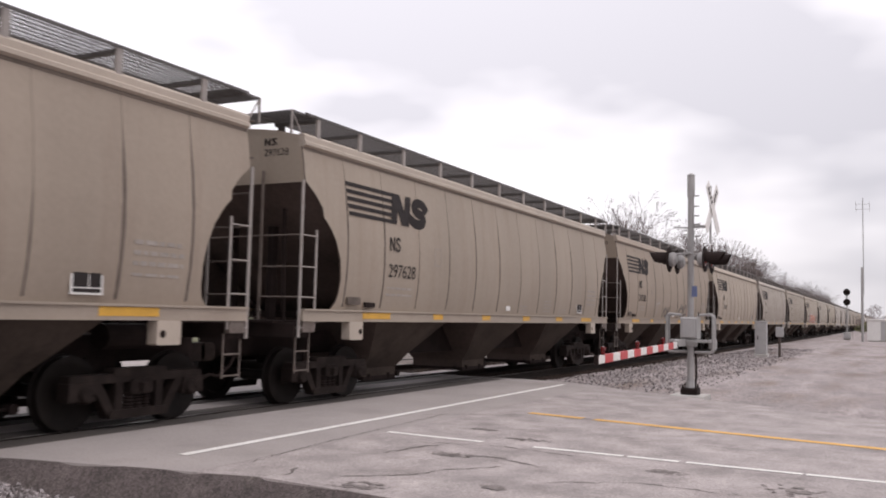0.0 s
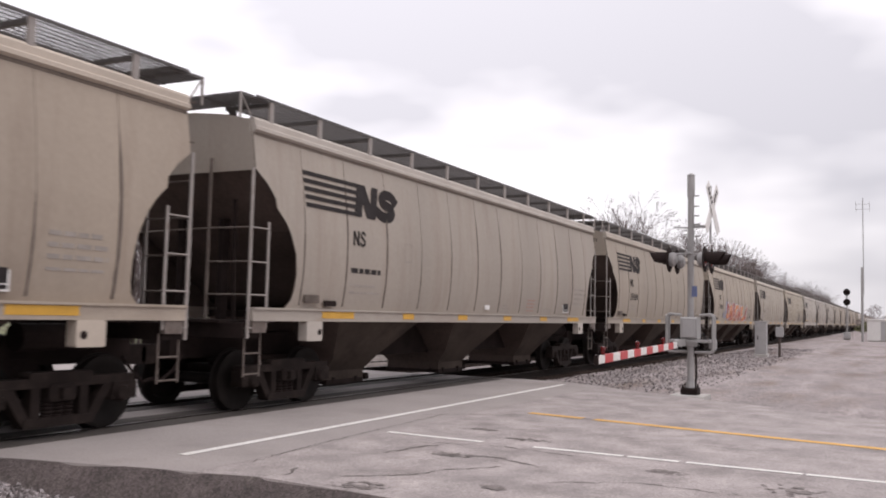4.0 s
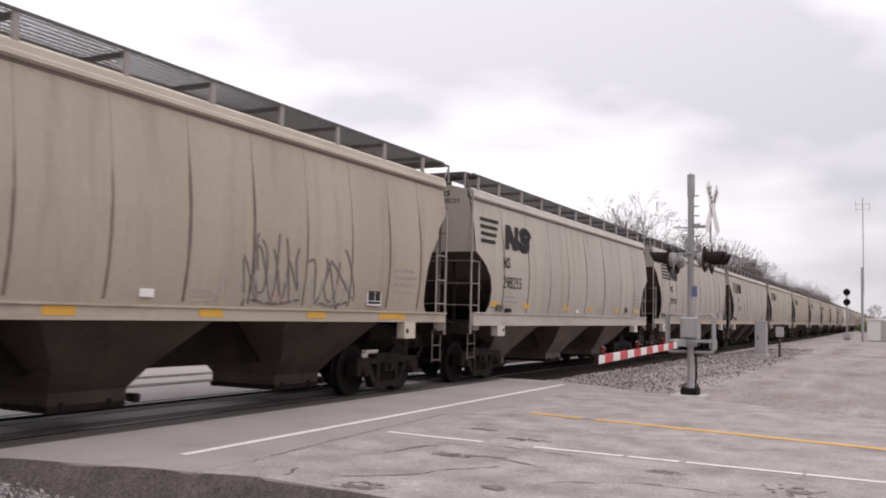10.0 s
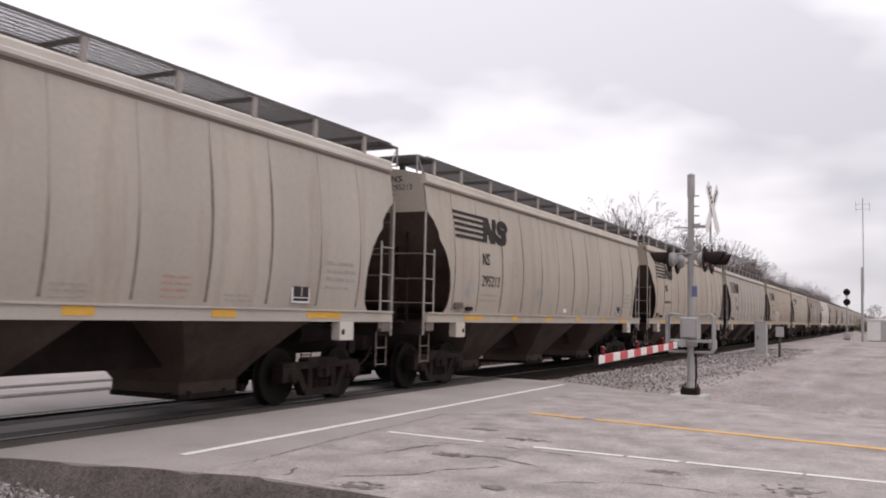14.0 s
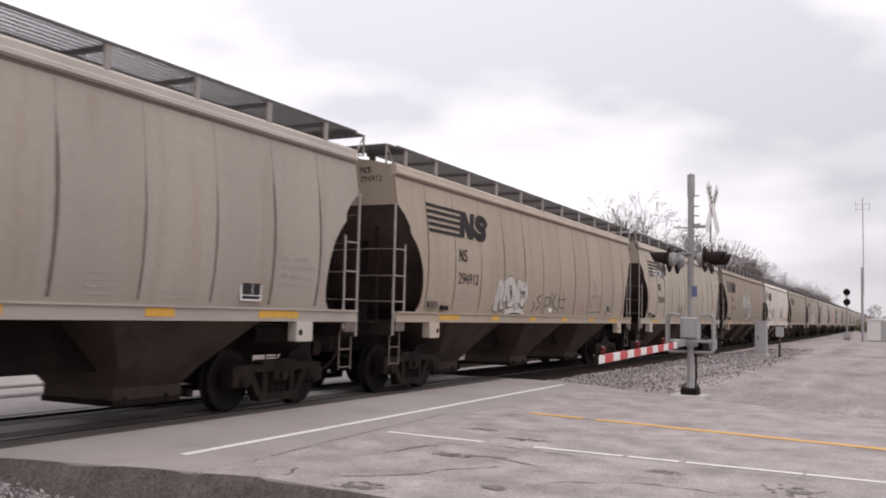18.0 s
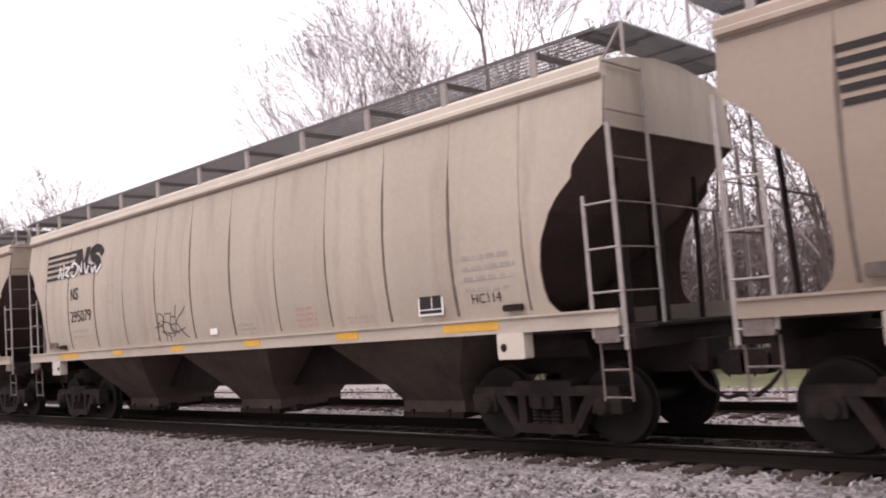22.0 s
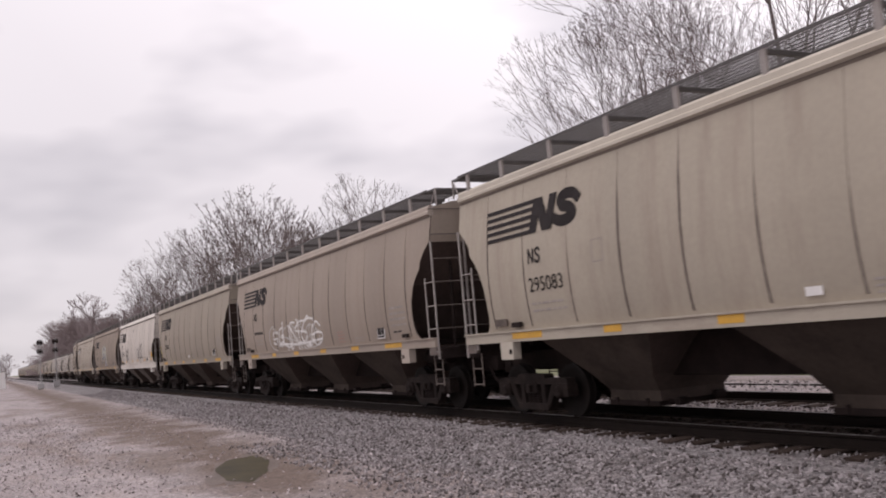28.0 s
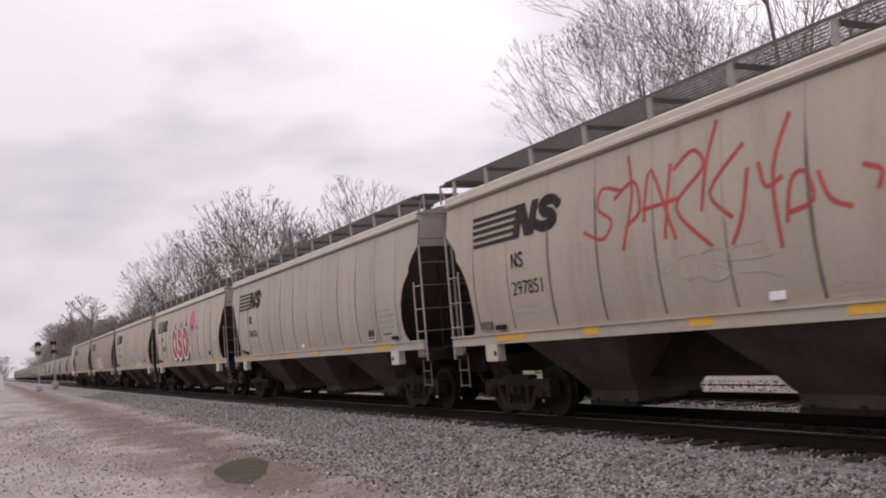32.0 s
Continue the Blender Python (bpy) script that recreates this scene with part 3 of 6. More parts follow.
# half width of the bulging side by height
SIDE = [(1.57, 1.50), (1.75, 1.535), (2.05, 1.575), (2.4, 1.595), (2.8, 1.59), (3.2, 1.555), (3.5, 1.52), (3.9, 1.46), (4.15, 1.42)]
CUT = [(1.57, 0.80), (1.62, 0.86), (1.70, 0.93), (1.85, 0.97), (2.1, 0.98), (2.4, 0.93), (2.7, 0.79), (2.88, 0.65), (3.0, 0.52), (3.06, 0.45), (3.2, 0.43), (3.4, 0.25), (3.56, 0.03), (3.6, 0.0), (4.15, 0.0)]


def table(rows, z):
    for (z0, a), (z1, b) in zip(rows, rows[1:]):
        if z <= z1:
            return a + (b - a) * max(0.0, (z - z0) / (z1 - z0))
    return rows[-1][1]


CUT_WHITE = [(1.57, 0.70), (1.66, 0.80), (1.85, 0.89), (2.1, 0.90), (2.4, 0.80), (2.65, 0.55), (2.85, 0.20), (2.93, 0.02), (2.96, 0.0), (4.15, 0.0)]


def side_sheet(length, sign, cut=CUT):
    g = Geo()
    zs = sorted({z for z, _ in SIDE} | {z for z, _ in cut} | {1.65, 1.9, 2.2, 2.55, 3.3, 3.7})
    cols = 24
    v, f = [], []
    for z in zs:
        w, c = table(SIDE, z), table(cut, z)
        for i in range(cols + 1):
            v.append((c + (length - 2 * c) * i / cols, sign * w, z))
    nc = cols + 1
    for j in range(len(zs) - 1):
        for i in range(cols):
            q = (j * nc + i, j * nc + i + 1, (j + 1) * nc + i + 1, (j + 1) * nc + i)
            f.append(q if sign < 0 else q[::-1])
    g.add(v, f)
    # inner skin in the dark slope colour, so that the sheet has a thickness at its cut ends
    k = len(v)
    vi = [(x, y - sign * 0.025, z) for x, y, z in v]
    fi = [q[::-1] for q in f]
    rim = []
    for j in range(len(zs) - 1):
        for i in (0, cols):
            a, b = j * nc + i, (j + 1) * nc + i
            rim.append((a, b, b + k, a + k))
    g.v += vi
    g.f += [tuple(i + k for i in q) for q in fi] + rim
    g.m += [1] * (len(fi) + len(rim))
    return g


def rib(x, sign=-1, reach=4.0, wide=0.02, seed=0):
    """A grimy raised seam that follows the bulge of the side: thin above, broad and stained below."""
    g = Geo()
    rs = random.Random(seed)
    zs = [1.62 + (4.13 - 1.62) * i / 16 for i in range(17)]
    v, f = [], []
    for z in zs:
        w = table(SIDE, z)
        h = 0.003 + wide * smooth01(reach, reach - 0.9, z) * rs.uniform(0.82, 1.08)
        a = rs.uniform(-0.002, 0.002)
        v += [(x + a - h, sign * (w - 0.001), z), (x + a, sign * (w + 0.0035 + h * 0.3), z), (x + a + h, sign * (w - 0.001), z)]
    for j in range(len(zs) - 1):
        for i in range(2):
            f.append((3 * j + i, 3 * j + i + 1, 3 * j + i + 4, 3 * j + i + 3))
    return g.add(v, f)


SEAMS = [rib(0, -1, r, w, i).mesh("seam", M_SEAM, smooth=True) for i, (r, w) in enumerate(((4.1, 0.026), (3.5, 0.022), (3.1, 0.018), (3.9, 0.031)))]


def truck_meshes():
    """The meshes of a four-wheel truck about its centre, rail heads at z 0."""
    side = Geo()
    # top chord, slanting columns, bottom chord, spring seat, as a pierced casting
    side.cbox(-1.12, 1.12, -0.09, 0.09, 0.58, 0.69, 0.02)
    side.cbox(-0.45, 0.45, -0.10, 0.10, 0.66, 0.76, 0.03)
    for s in (-1, 1):
        o = [(s * 1.14, 0.38), (s * 1.14, 0.60), (s * 0.76, 0.60), (s * 0.74, 0.38)]
        side.prism(o if s > 0 else o[::-1], -0.11, 0.11)
        o = [(s * 0.80, 0.60), (s * 0.64, 0.60), (s * 0.36, 0.16), (s * 0.50, 0.16)]
        side.prism(o if s < 0 else o[::-1], -0.08, 0.08)
        o = [(s * 0.40, 0.62), (s * 0.28, 0.62), (s * 0.28, 0.20), (s * 0.40, 0.20)]
        side.prism(o if s < 0 else o[::-1], -0.08, 0.08)
    side.cbox(-0.50, 0.50, -0.10, 0.10, 0.13, 0.24, 0.03)
    spring = Geo()
    for k in range(5):
        z = 0.25 + k * 0.045
        spring.lathe([(0.055, z), (0.072, z + 0.012), (0.072, z + 0.028), (0.055, z + 0.04)], axis_y=False, n=10)
    bolster = Geo().cbox(-0.19, 0.19, -1.12, 1.12, 0.42, 0.62, 0.04)
    bolster.box(-0.05, 0.05, -1.19, -1.1, 0.45, 0.57)
    return dict(side_frame=side.mesh("side_frame", M_TRUCK), spring=spring.mesh("spring", M_BLACK, smooth=True), bolster=bolster.mesh("bolster", M_TRUCK))


TRUCK = truck_meshes()


def add_truck(car, x):
    tr = part("truck", Geo().cbox(-0.3, 0.3, -0.3, 0.3, 0.60, 0.86, 0.05), M_BLACK, car, "grimy four-wheel truck", at=pose(x, 0, 0))
    for s in (-1, 1):
        part("side_frame", TRUCK["side_frame"], None, tr, at=pose(0, s * 1.0, 0))
        for k in (-0.14, 0.0, 0.14) if s < 0 else ():
            part("spring", TRUCK["spring"], None, tr, at=pose(k, s * 1.02, -0.02))
    part("bolster", TRUCK["bolster"], None, tr)
    for k, ax in enumerate((-0.889, 0.889)):
        ob = part("wheelset", TRUCK_SET, None, tr, at=pose(ax, 0, 0.457))
        ob.rotation_mode = "QUATERNION"
        ob["place"] = k
    return tr


def wheelset_mesh():
    g = Geo()
    prof = [(0.02, -0.07), (0.11, -0.075), (0.12, -0.03), (0.30, -0.02), (0.36, -0.055), (0.437, -0.06), (0.457, -0.055), (0.457, 0.05), (0.485, 0.06),
            (0.485, 0.085), (0.37, 0.085), (0.34, 0.03), (0.12, 0.02), (0.11, 0.09), (0.02, 0.09)]
    for s in (-1, 1):
        g.lathe([(r, -s * o + s * 0.753 if s > 0 else o + s * 0.753) for r, o in prof], n=28)
        g.lathe([(0.0, s * 1.17), (0.085, s * 1.17), (0.11, s * 1.13), (0.115, s * 0.98), (0.06, s * 0.9)], n=12, slot=1)
        for b in range(3):
            a = b * 2.094
            g.tube((0.055 * math.cos(a), s * 1.165, 0.055 * math.sin(a)), (0.055 * math.cos(a), s * 1.185, 0.055 * math.sin(a)), 0.014, n=6, slot=1)
    g.tube((0, -0.9, 0), (0, 0.9, 0), 0.085, n=12)
    return g.mesh("wheelset", M_WHEEL, M_TRUCK, smooth=True)


TRUCK_SET = wheelset_mesh()


def build_car(length, name, label, white=False):
    """A covered hopper car; x runs from its leading roof corner to its trailing one, z from the rail heads."""
    L = length
    car = thing(name, label, "freight car", "cars of the grain train")
    painted = []
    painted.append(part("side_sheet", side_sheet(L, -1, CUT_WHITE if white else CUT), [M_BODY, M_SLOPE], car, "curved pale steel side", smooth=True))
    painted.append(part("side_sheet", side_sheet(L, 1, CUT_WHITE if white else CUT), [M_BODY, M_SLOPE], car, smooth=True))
    # seams
    ribs = RIBS if not white else (1.6, 3.2, 4.8, 6.3, 7.95, 9.8, 11.7, 13.4)
    n_rib = len(ribs)
    for k in range(n_rib):
        ob = part("seam", SEAMS[(k * 5 + 2) % 4], None, car, at=pose(ribs[k], 0, 0))
        if white:
            ob.data = WHITE_RIB
    far = Geo()
    for k in range(n_rib):
        g = rib(ribs[k], 1)
        far.add(g.v, [q[::-1] for q in g.f])
    tagged(part("far_seams", far, M_SEAM, car), kind="stuff")
    # roof
    g = Geo()
    prof = [(-1.38, 4.33), (-0.9, 4.45), (-0.3, 4.52), (0.3, 4.52), (0.9, 4.45), (1.38, 4.33)]
    v = [(0.02, y, z) for y, z in prof] + [(L - 0.02, y, z) for y, z in prof]
    g.add(v, [(i, i + 6, i + 7, i + 1) for i in range(5)] + [(5, 4, 3, 2, 1, 0), (6, 7, 8, 9, 10, 11)])
    for k in range(5):
        x = L * (k + 0.5) / 5
        g.cbox(x - 1.2, x + 1.2, -0.3, 0.3, 4.51, 4.60, 0.03)
    painted.append(part("roof", g, M_BODY, car))
    for s in (-1, 1):
        g = Geo()
        o = [(-1.42, 4.15), (-1.48, 4.18), (-1.48, 4.23), (-1.455, 4.25), (-1.455, 4.33), (-1.42, 4.37), (-1.34, 4.37), (-1.34, 4.15)]
        n = len(o)
        v = [(0, s * -a, b) for a, b in o] + [(L, s * -a, b) for a, b in o]
        fs = [(i, (i + 1) % n, (i + 1) % n + n, i + n) for i in range(n)] + [tuple(range(n - 1, -1, -1)), tuple(range(n, 2 * n))]
        g.add(v, fs if s > 0 else [q[::-1] for q in fs])
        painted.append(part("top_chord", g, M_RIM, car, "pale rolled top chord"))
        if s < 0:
            # thin dark strip: the chord's shadow on the side, put in as colour
            part("grime_line", Geo().box(0.02, L - 0.02, -1.432, -1.41, 4.105, 4.15), M_CHORDSHADE, car, "painted shadow line under the roof edge")
    # upper end walls, dark slope sheets, ends
    for e in (0, 1):
        def X(x):
            return L - x if e else x
        g = Geo()
        foot = 2.94 if white else 3.58
        wide = table(SIDE, foot) - 0.005
        v = [(X(0.0), -wide, foot), (X(0.0), wide, foot), (X(0.0), 1.42, 4.15), (X(0.0), 1.37, 4.34), (X(0), 0.3, 4.52), (X(0), -0.3, 4.52), (X(0.0), -1.37, 4.34), (X(0.0), -1.42, 4.15)]
        g.add(v + [(x + (-0.03 if e else 0.03), y, z) for x, y, z in v], [tuple(range(8)), tuple(range(15, 7, -1))] + [(i, (i + 1) % 8, (i + 1) % 8 + 8, i + 8) for i in range(8)])
        painted.append(part("end_wall", g, M_BODY, car, "pale upper end wall"))
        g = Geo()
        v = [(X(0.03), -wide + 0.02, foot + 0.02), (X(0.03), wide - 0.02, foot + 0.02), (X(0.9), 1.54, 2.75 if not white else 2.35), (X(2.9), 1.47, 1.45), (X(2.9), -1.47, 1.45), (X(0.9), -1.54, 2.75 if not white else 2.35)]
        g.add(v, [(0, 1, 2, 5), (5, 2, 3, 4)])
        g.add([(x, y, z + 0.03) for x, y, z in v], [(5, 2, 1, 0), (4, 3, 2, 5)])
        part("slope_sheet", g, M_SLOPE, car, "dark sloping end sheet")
        g = Geo()
        for y in (-0.42, 0.42):
            g.box(min(X(0.55), X(0.70)), max(X(0.55), X(0.70)), y - 0.05, y + 0.05, 1.25, 2.95)
        for y in (-0.9, 0.9):
            g.tube((X(0.35), y, 1.3), (X(0.28), y, 3.2), 0.035, n=6)
        part("end_post", g, M_BLACK, car)
        # end platform, end beam
        g = Geo()
        a, b = sorted((X(-0.12), X(0.30)))
        g.box(a, b, -1.45, 1.45, 1.12, 1.34)
        a, b = sorted((X(-0.2), X(1.1)))
        g.box(a, b, -1.1, 1.1, 1.335, 1.375)
        part("end_platform", g, M_BLACK, car)
        # side ladder by the corner, end ladder, bottom step
        xo, xi = X(-0.05), X(0.36)
        lo = min(xo, xi)
        for s in (-1, 1):
            y = s * 1.50
            part("ladder_post", Geo().box(xo - 0.026, xo + 0.026, y - 0.012, y + 0.012, 1.12, 4.30 if white and not e else 3.60), M_LADDER, car)
            part("ladder_post", Geo().box(xi - 0.022, xi + 0.022, y - 0.01, y + 0.01, 1.25, 2.84), M_LADDER, car)
            for z in SIDE_RUNGS if s < 0 else ():
                part("rung", LADDER_RUNG, None, car, at=pose(lo, y + s * 0.015, z))
            g = Geo()
            for x in (X(-0.02), X(0.34)):
                g.box(x - 0.010, x + 0.010, y * 0.95 - 0.01, y * 0.95 + 0.01, 0.56, 1.20)
            for z in (0.90, 0.60):
                g.tube((X(-0.02), y * 0.95, z), (X(0.34), y * 0.95, z), 0.013, n=6)
            part("step", g, M_STEP if s < 0 else M_BLACK, car)
        # the end ladder stands between the corner post and a second post; at the trailing end it climbs to the roof
        xe = X(-0.06)
        part("end_ladder_post", Geo().box(xe - 0.012, xe + 0.012, -0.735, -0.69, 1.25, 4.32 if e else 3.78), M_LADDER if e else M_STEP, car)
        for z in SIDE_RUNGS + ((3.22, 3.74, 4.28) if e else ()):
            part("end_rung", END_RUNG, None, car, at=pose(xe, 0, z))
        part("grab_bar", Geo().tube((xe, -0.71, 2.73), (xe, 1.02, 2.69), 0.012, n=6), M_STEP, car)
        # brake platform and its bracket between the ladder and the slope
        part("corner_bracket", Geo().cbox(min(X(0.02), X(0.34)), max(X(0.02), X(0.34)), -1.53, -1.44, 1.20, 1.37, 0.02), M_STEP, car)
        # coupler and hose
        g = Geo()
        a, b = sorted((X(0.5), X(-0.45)))
        g.box(a, b, -0.07, 0.07, 0.80, 0.94)
        a, b = sorted((X(-0.40), X(-0.72)))
        g.cbox(a, b, -0.16, 0.13, 0.72, 1.0, 0.05)
        part("coupler", g, M_TRUCK, car)
        g = Geo()
        pts = [(X(-0.1), -0.35, 0.85), (X(-0.3), -0.36, 0.62), (X(-0.52), -0.33, 0.48), (X(-0.7), -0.3, 0.52)]
        for p, q in zip(pts, pts[1:]):
            g.tube(p, q, 0.025, n=6)
        part("air_hose", g, M_BLACK, car)
    # side sills with jacking pads and reflectors
    for s in (-1, 1):
        g = Geo()
        lo, hi = (1.37, 1.57) if not white else (1.30, 1.60)
        y0, y1 = sorted((s * 1.55, s * 1.46))
        g.cbox(0.0, L, y0, y1, lo, hi, 0.015)
        g.box(0.0, L, min(s * 1.58, s * 1.5), max(s * 1.58, s * 1.5), hi - 0.03, hi)
        painted.append(part("side_sill", g, M_SILL, car, "pale side sill"))
        for x in (1.32, L - 1.74):
            g = Geo().cbox(x, x + 0.42, min(s * 1.565, s * 1.40), max(s * 1.565, s * 1.40), 1.06, lo, 0.02)
            pad = part("jacking_pad", g, M_RIM, car)
            painted.append(pad)
            if s < 0:
                part("pad_hole", Geo().lathe([(0.0, -1.569), (0.05, -1.569), (0.05, -1.56)], n=12, centre=(x + (0.34 if x < 5 else 0.10), 0, 1.20)), M_BLACK, pad)
    strips_at = ((1.74, 0.95), (4.4, 0.42), (6.78, 0.45), (9.24, 0.46), (L - 4.86, 0.5), (L - 2.66, 0.95))
    if white:
        strips_at = ((0.95, 0.45), (2.98, 0.40), (6.0, 0.42), (8.25, 0.36), (11.15, 0.42), (13.6, 0.5))
    for x0, w in strips_at:
        z0, z1 = (1.42, 1.53) if not white else (1.74, 1.87)
        yy = -1.552 if not white else -(table(SIDE, 1.8) + 0.004)
        part("reflector", Geo().box(x0, x0 + w, yy - 0.004, yy + 0.002, z0, z1), M_YELLOW, car, "yellow reflective strip")
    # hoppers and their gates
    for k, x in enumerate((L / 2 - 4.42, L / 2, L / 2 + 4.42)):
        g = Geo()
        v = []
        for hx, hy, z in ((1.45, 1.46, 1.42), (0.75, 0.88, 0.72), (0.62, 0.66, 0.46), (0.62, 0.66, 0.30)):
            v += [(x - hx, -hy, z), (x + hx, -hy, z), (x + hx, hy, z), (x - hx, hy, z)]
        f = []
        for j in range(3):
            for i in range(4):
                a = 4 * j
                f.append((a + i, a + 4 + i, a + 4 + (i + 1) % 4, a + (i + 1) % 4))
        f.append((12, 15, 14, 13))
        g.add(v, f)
        # faces along the car take the hopper colour, fore and aft ones the slope colour
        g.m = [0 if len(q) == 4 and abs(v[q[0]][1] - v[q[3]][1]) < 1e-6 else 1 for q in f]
        ob = part("hopper", g, [M_PALEHOPPER if white else M_UNDER, M_SLOPE], car, "dusty grey discharge hopper" if white else "dark brown discharge hopper")
        g = Geo().cbox(x - 0.64, x + 0.60, -0.68, 0.68, 0.22, 0.30, 0.02)
        g.tube((x - 0.70, -0.5, 0.30), (x + 0.86, -0.5, 0.30), 0.026, n=6)
        g.cbox(x + 0.84, x + 0.96, -0.58, -0.42, 0.24, 0.36, 0.03)
        g.cbox(x + 0.70, x + 0.80, 0.30, 0.52, 0.24, 0.38, 0.03)
        for a in (-0.45, 0.3):
            g.box(x + a, x + a + 0.05, -0.70, -0.66, 0.24, 0.34)
        part("outlet_gate", g, M_BLACK, ob)
    g = Geo().box(-0.3, L + 0.3, -0.28, 0.28, 0.78, 1.15)
    part("centre_sill", g, M_BLACK, car)
    g = Geo().box(2.4, L - 2.4, -1.4, 1.4, 1.40, 1.52)
    for xa, xb in ((L / 2 - 3.6, L / 2 - 0.85), (L / 2 + 0.85, L / 2 + 3.6)):
        g.prism([(xa - 0.4, 0.68), (xb + 0.4, 0.68), (xb, 1.42), (xa, 1.42)], -0.45, 0.45)
    g.tube((0.9, 0.5, 1.2), (1.7, 0.5, 1.2), 0.14, n=10)
    g.tube((L - 1.9, -0.75, 1.15), (L - 0.9, -0.75, 1.15), 0.17, n=10)
    part("underframe", g, M_BLACK, car)
    # roof walks on posts
    for s in (-1, 1):
        ob = tagged(part("roof_walk", walk_mesh(L, 0.05 if s < 0 else 0.2), None, car, "dark steel grating walkway"), kind="stuff")
        if s > 0:
            ob.matrix_basis = pose(L, 0, 0, 0, 0, 180)
        n = 10
        if s > 0:
            posts = Geo()
            for k in range(n + 1):
                x = POSTS[k] * L / CAR_LEN
                posts.box(x - 0.035, x + 0.035, 1.405, 1.445, 4.34, 4.69)
            tagged(part("far_posts", posts, M_LADDER, car), kind="stuff")
        for k in range(n + 1 if s < 0 else 0):
            x = POSTS[k] * L / CAR_LEN
            part("walk_post", WALK_POST, None, car, at=pose(x, s * 1.425, 4.34, 0, 0, 0 if s < 0 else 180))
    for e in (0, 1):
        x = -0.28 if e == 0 else L - 0.32
        g = Geo()
        for k in range(11):
            g.box(x + 0.06 * k - 0.009, x + 0.06 * k + 0.009, -1.4, 1.4, 4.655, 4.685)
        for y in (-1.4, -0.7, 0, 0.7, 1.4):
            g.box(x, x + 0.6, y - 0.012, y + 0.012, 4.645, 4.685)
        tagged(part("end_walk", g, M_GRATE, car), kind="stuff")
        xe = -0.28 if e == 0 else L + 0.28
        g = Geo().tube((xe, -1.4, 4.670), (xe + (0.25 if e == 0 else -0.25), -1.42, 4.33), 0.014, n=6)
        g.box(xe - 0.014, xe + 0.014, -1.415, -1.385, 4.300, 4.685)
        part("corner_brace", g, M_LADDER, car)
    for x in (1.5, L - 1.5):
        add_truck(car, x)
    car["painted"] = [o.name for o in painted]
    return car, painted


SIDE_RUNGS = (1.27, 1.75, 2.23, 2.73)
LADDER_RUNG = Geo().tube((0, 0, 0), (0.41, 0, 0), 0.012, n=6).mesh("rung", M_LADDER, smooth=True)
END_RUNG = Geo().tube((0, -1.50, 0), (0, -0.71, 0), 0.012, n=6).mesh("end_rung", M_STEP, smooth=True)
WALK_POST = Geo().box(-0.045, 0.045, -0.02, 0.02, 0.0, 0.35).mesh("walk_post", M_LADDER)
WHITE_RIB = rib(0, -1, 4.0, 0.012).mesh("seam", M_FAINT, smooth=True)


def walk_mesh(L, gap=0.055):
    """An open grating: thin cross bars on thin runners, carried by brackets."""
    g = Geo()
    y0, y1 = -1.44, -0.56
    n = int(L / gap)
    for k in range(n):
        x = 0.05 + (L - 0.1) * k / (n - 1)
        g.add([(x - 0.007, y0, 4.676), (x + 0.007, y0, 4.676), (x + 0.007, y1, 4.676), (x - 0.007, y1, 4.676), (x, y0, 4.688), (x, y1, 4.688)], [(0, 3, 2, 1), (0, 4, 5, 3), (1, 2, 5, 4), (0, 1, 4), (3, 5, 2)])
    for i in range(8):
        y = y0 + (y1 - y0) * i / 7
        w = 0.004 if 0 < i < 7 else 0.012
        g.box(0.03, L - 0.03, y - w, y + w, 4.676 if 0 < i < 7 else 4.66, 4.688 if 0 < i < 7 else 4.70)
    for k in range(11):
        x = POSTS[k] * L / CAR_LEN
        g.box(x - 0.03, x + 0.03, y0, y1, 4.60, 4.66)
        g.prism([(x - 0.02, 4.46), (x + 0.02, 4.46), (x + 0.02, 4.60), (x - 0.02, 4.60)], -0.75, -0.62)
    return g.mesh("roof_walk", M_GRATE)


CAR_A, PAINTED_A = build_car(CAR_LEN, "hopper_car", "pale tan curved-side covered hopper car")
CAR_B, PAINTED_B = build_car(CAR_LEN - SHORT, "hopper_car", "clean white covered hopper car with grey hoppers", white=True)
FIRST, LAST = -9, 37
WHITE_CARS = (8, 17)


def offset(k):
    """Leading corner of car k along the train, from that of car 0."""
    return CAR_PITCH * k - SHORT * (k > 8) - SHORT * (k > 17)


TONES = [(1.0, 0.98, 0.95), (0.96, 0.94, 0.93), (1.06, 1.04, 1.0), (0.92, 0.88, 0.83), (1.02, 0.97, 0.90)]
CARS = {}
for k in range(FIRST, LAST + 1):
    src = CAR_B if k in WHITE_CARS else CAR_A
    CARS[k] = src if (k == 0 or k == WHITE_CARS[0]) else copy_thing(src, pose(0, 0, 0))
    if src is CAR_A:
        for i, ob in enumerate(c for c in CARS[k].children if c.name.startswith("seam")):
            ob.data = SEAMS[(i * 3 + k * k + i * i * (k % 3)) % 4]
for i, ob in enumerate(c for c in CARS[WHITE_CARS[0]].children if c.name.startswith("seam")):
    ob.data = SEAMS[i * 3 % 4]


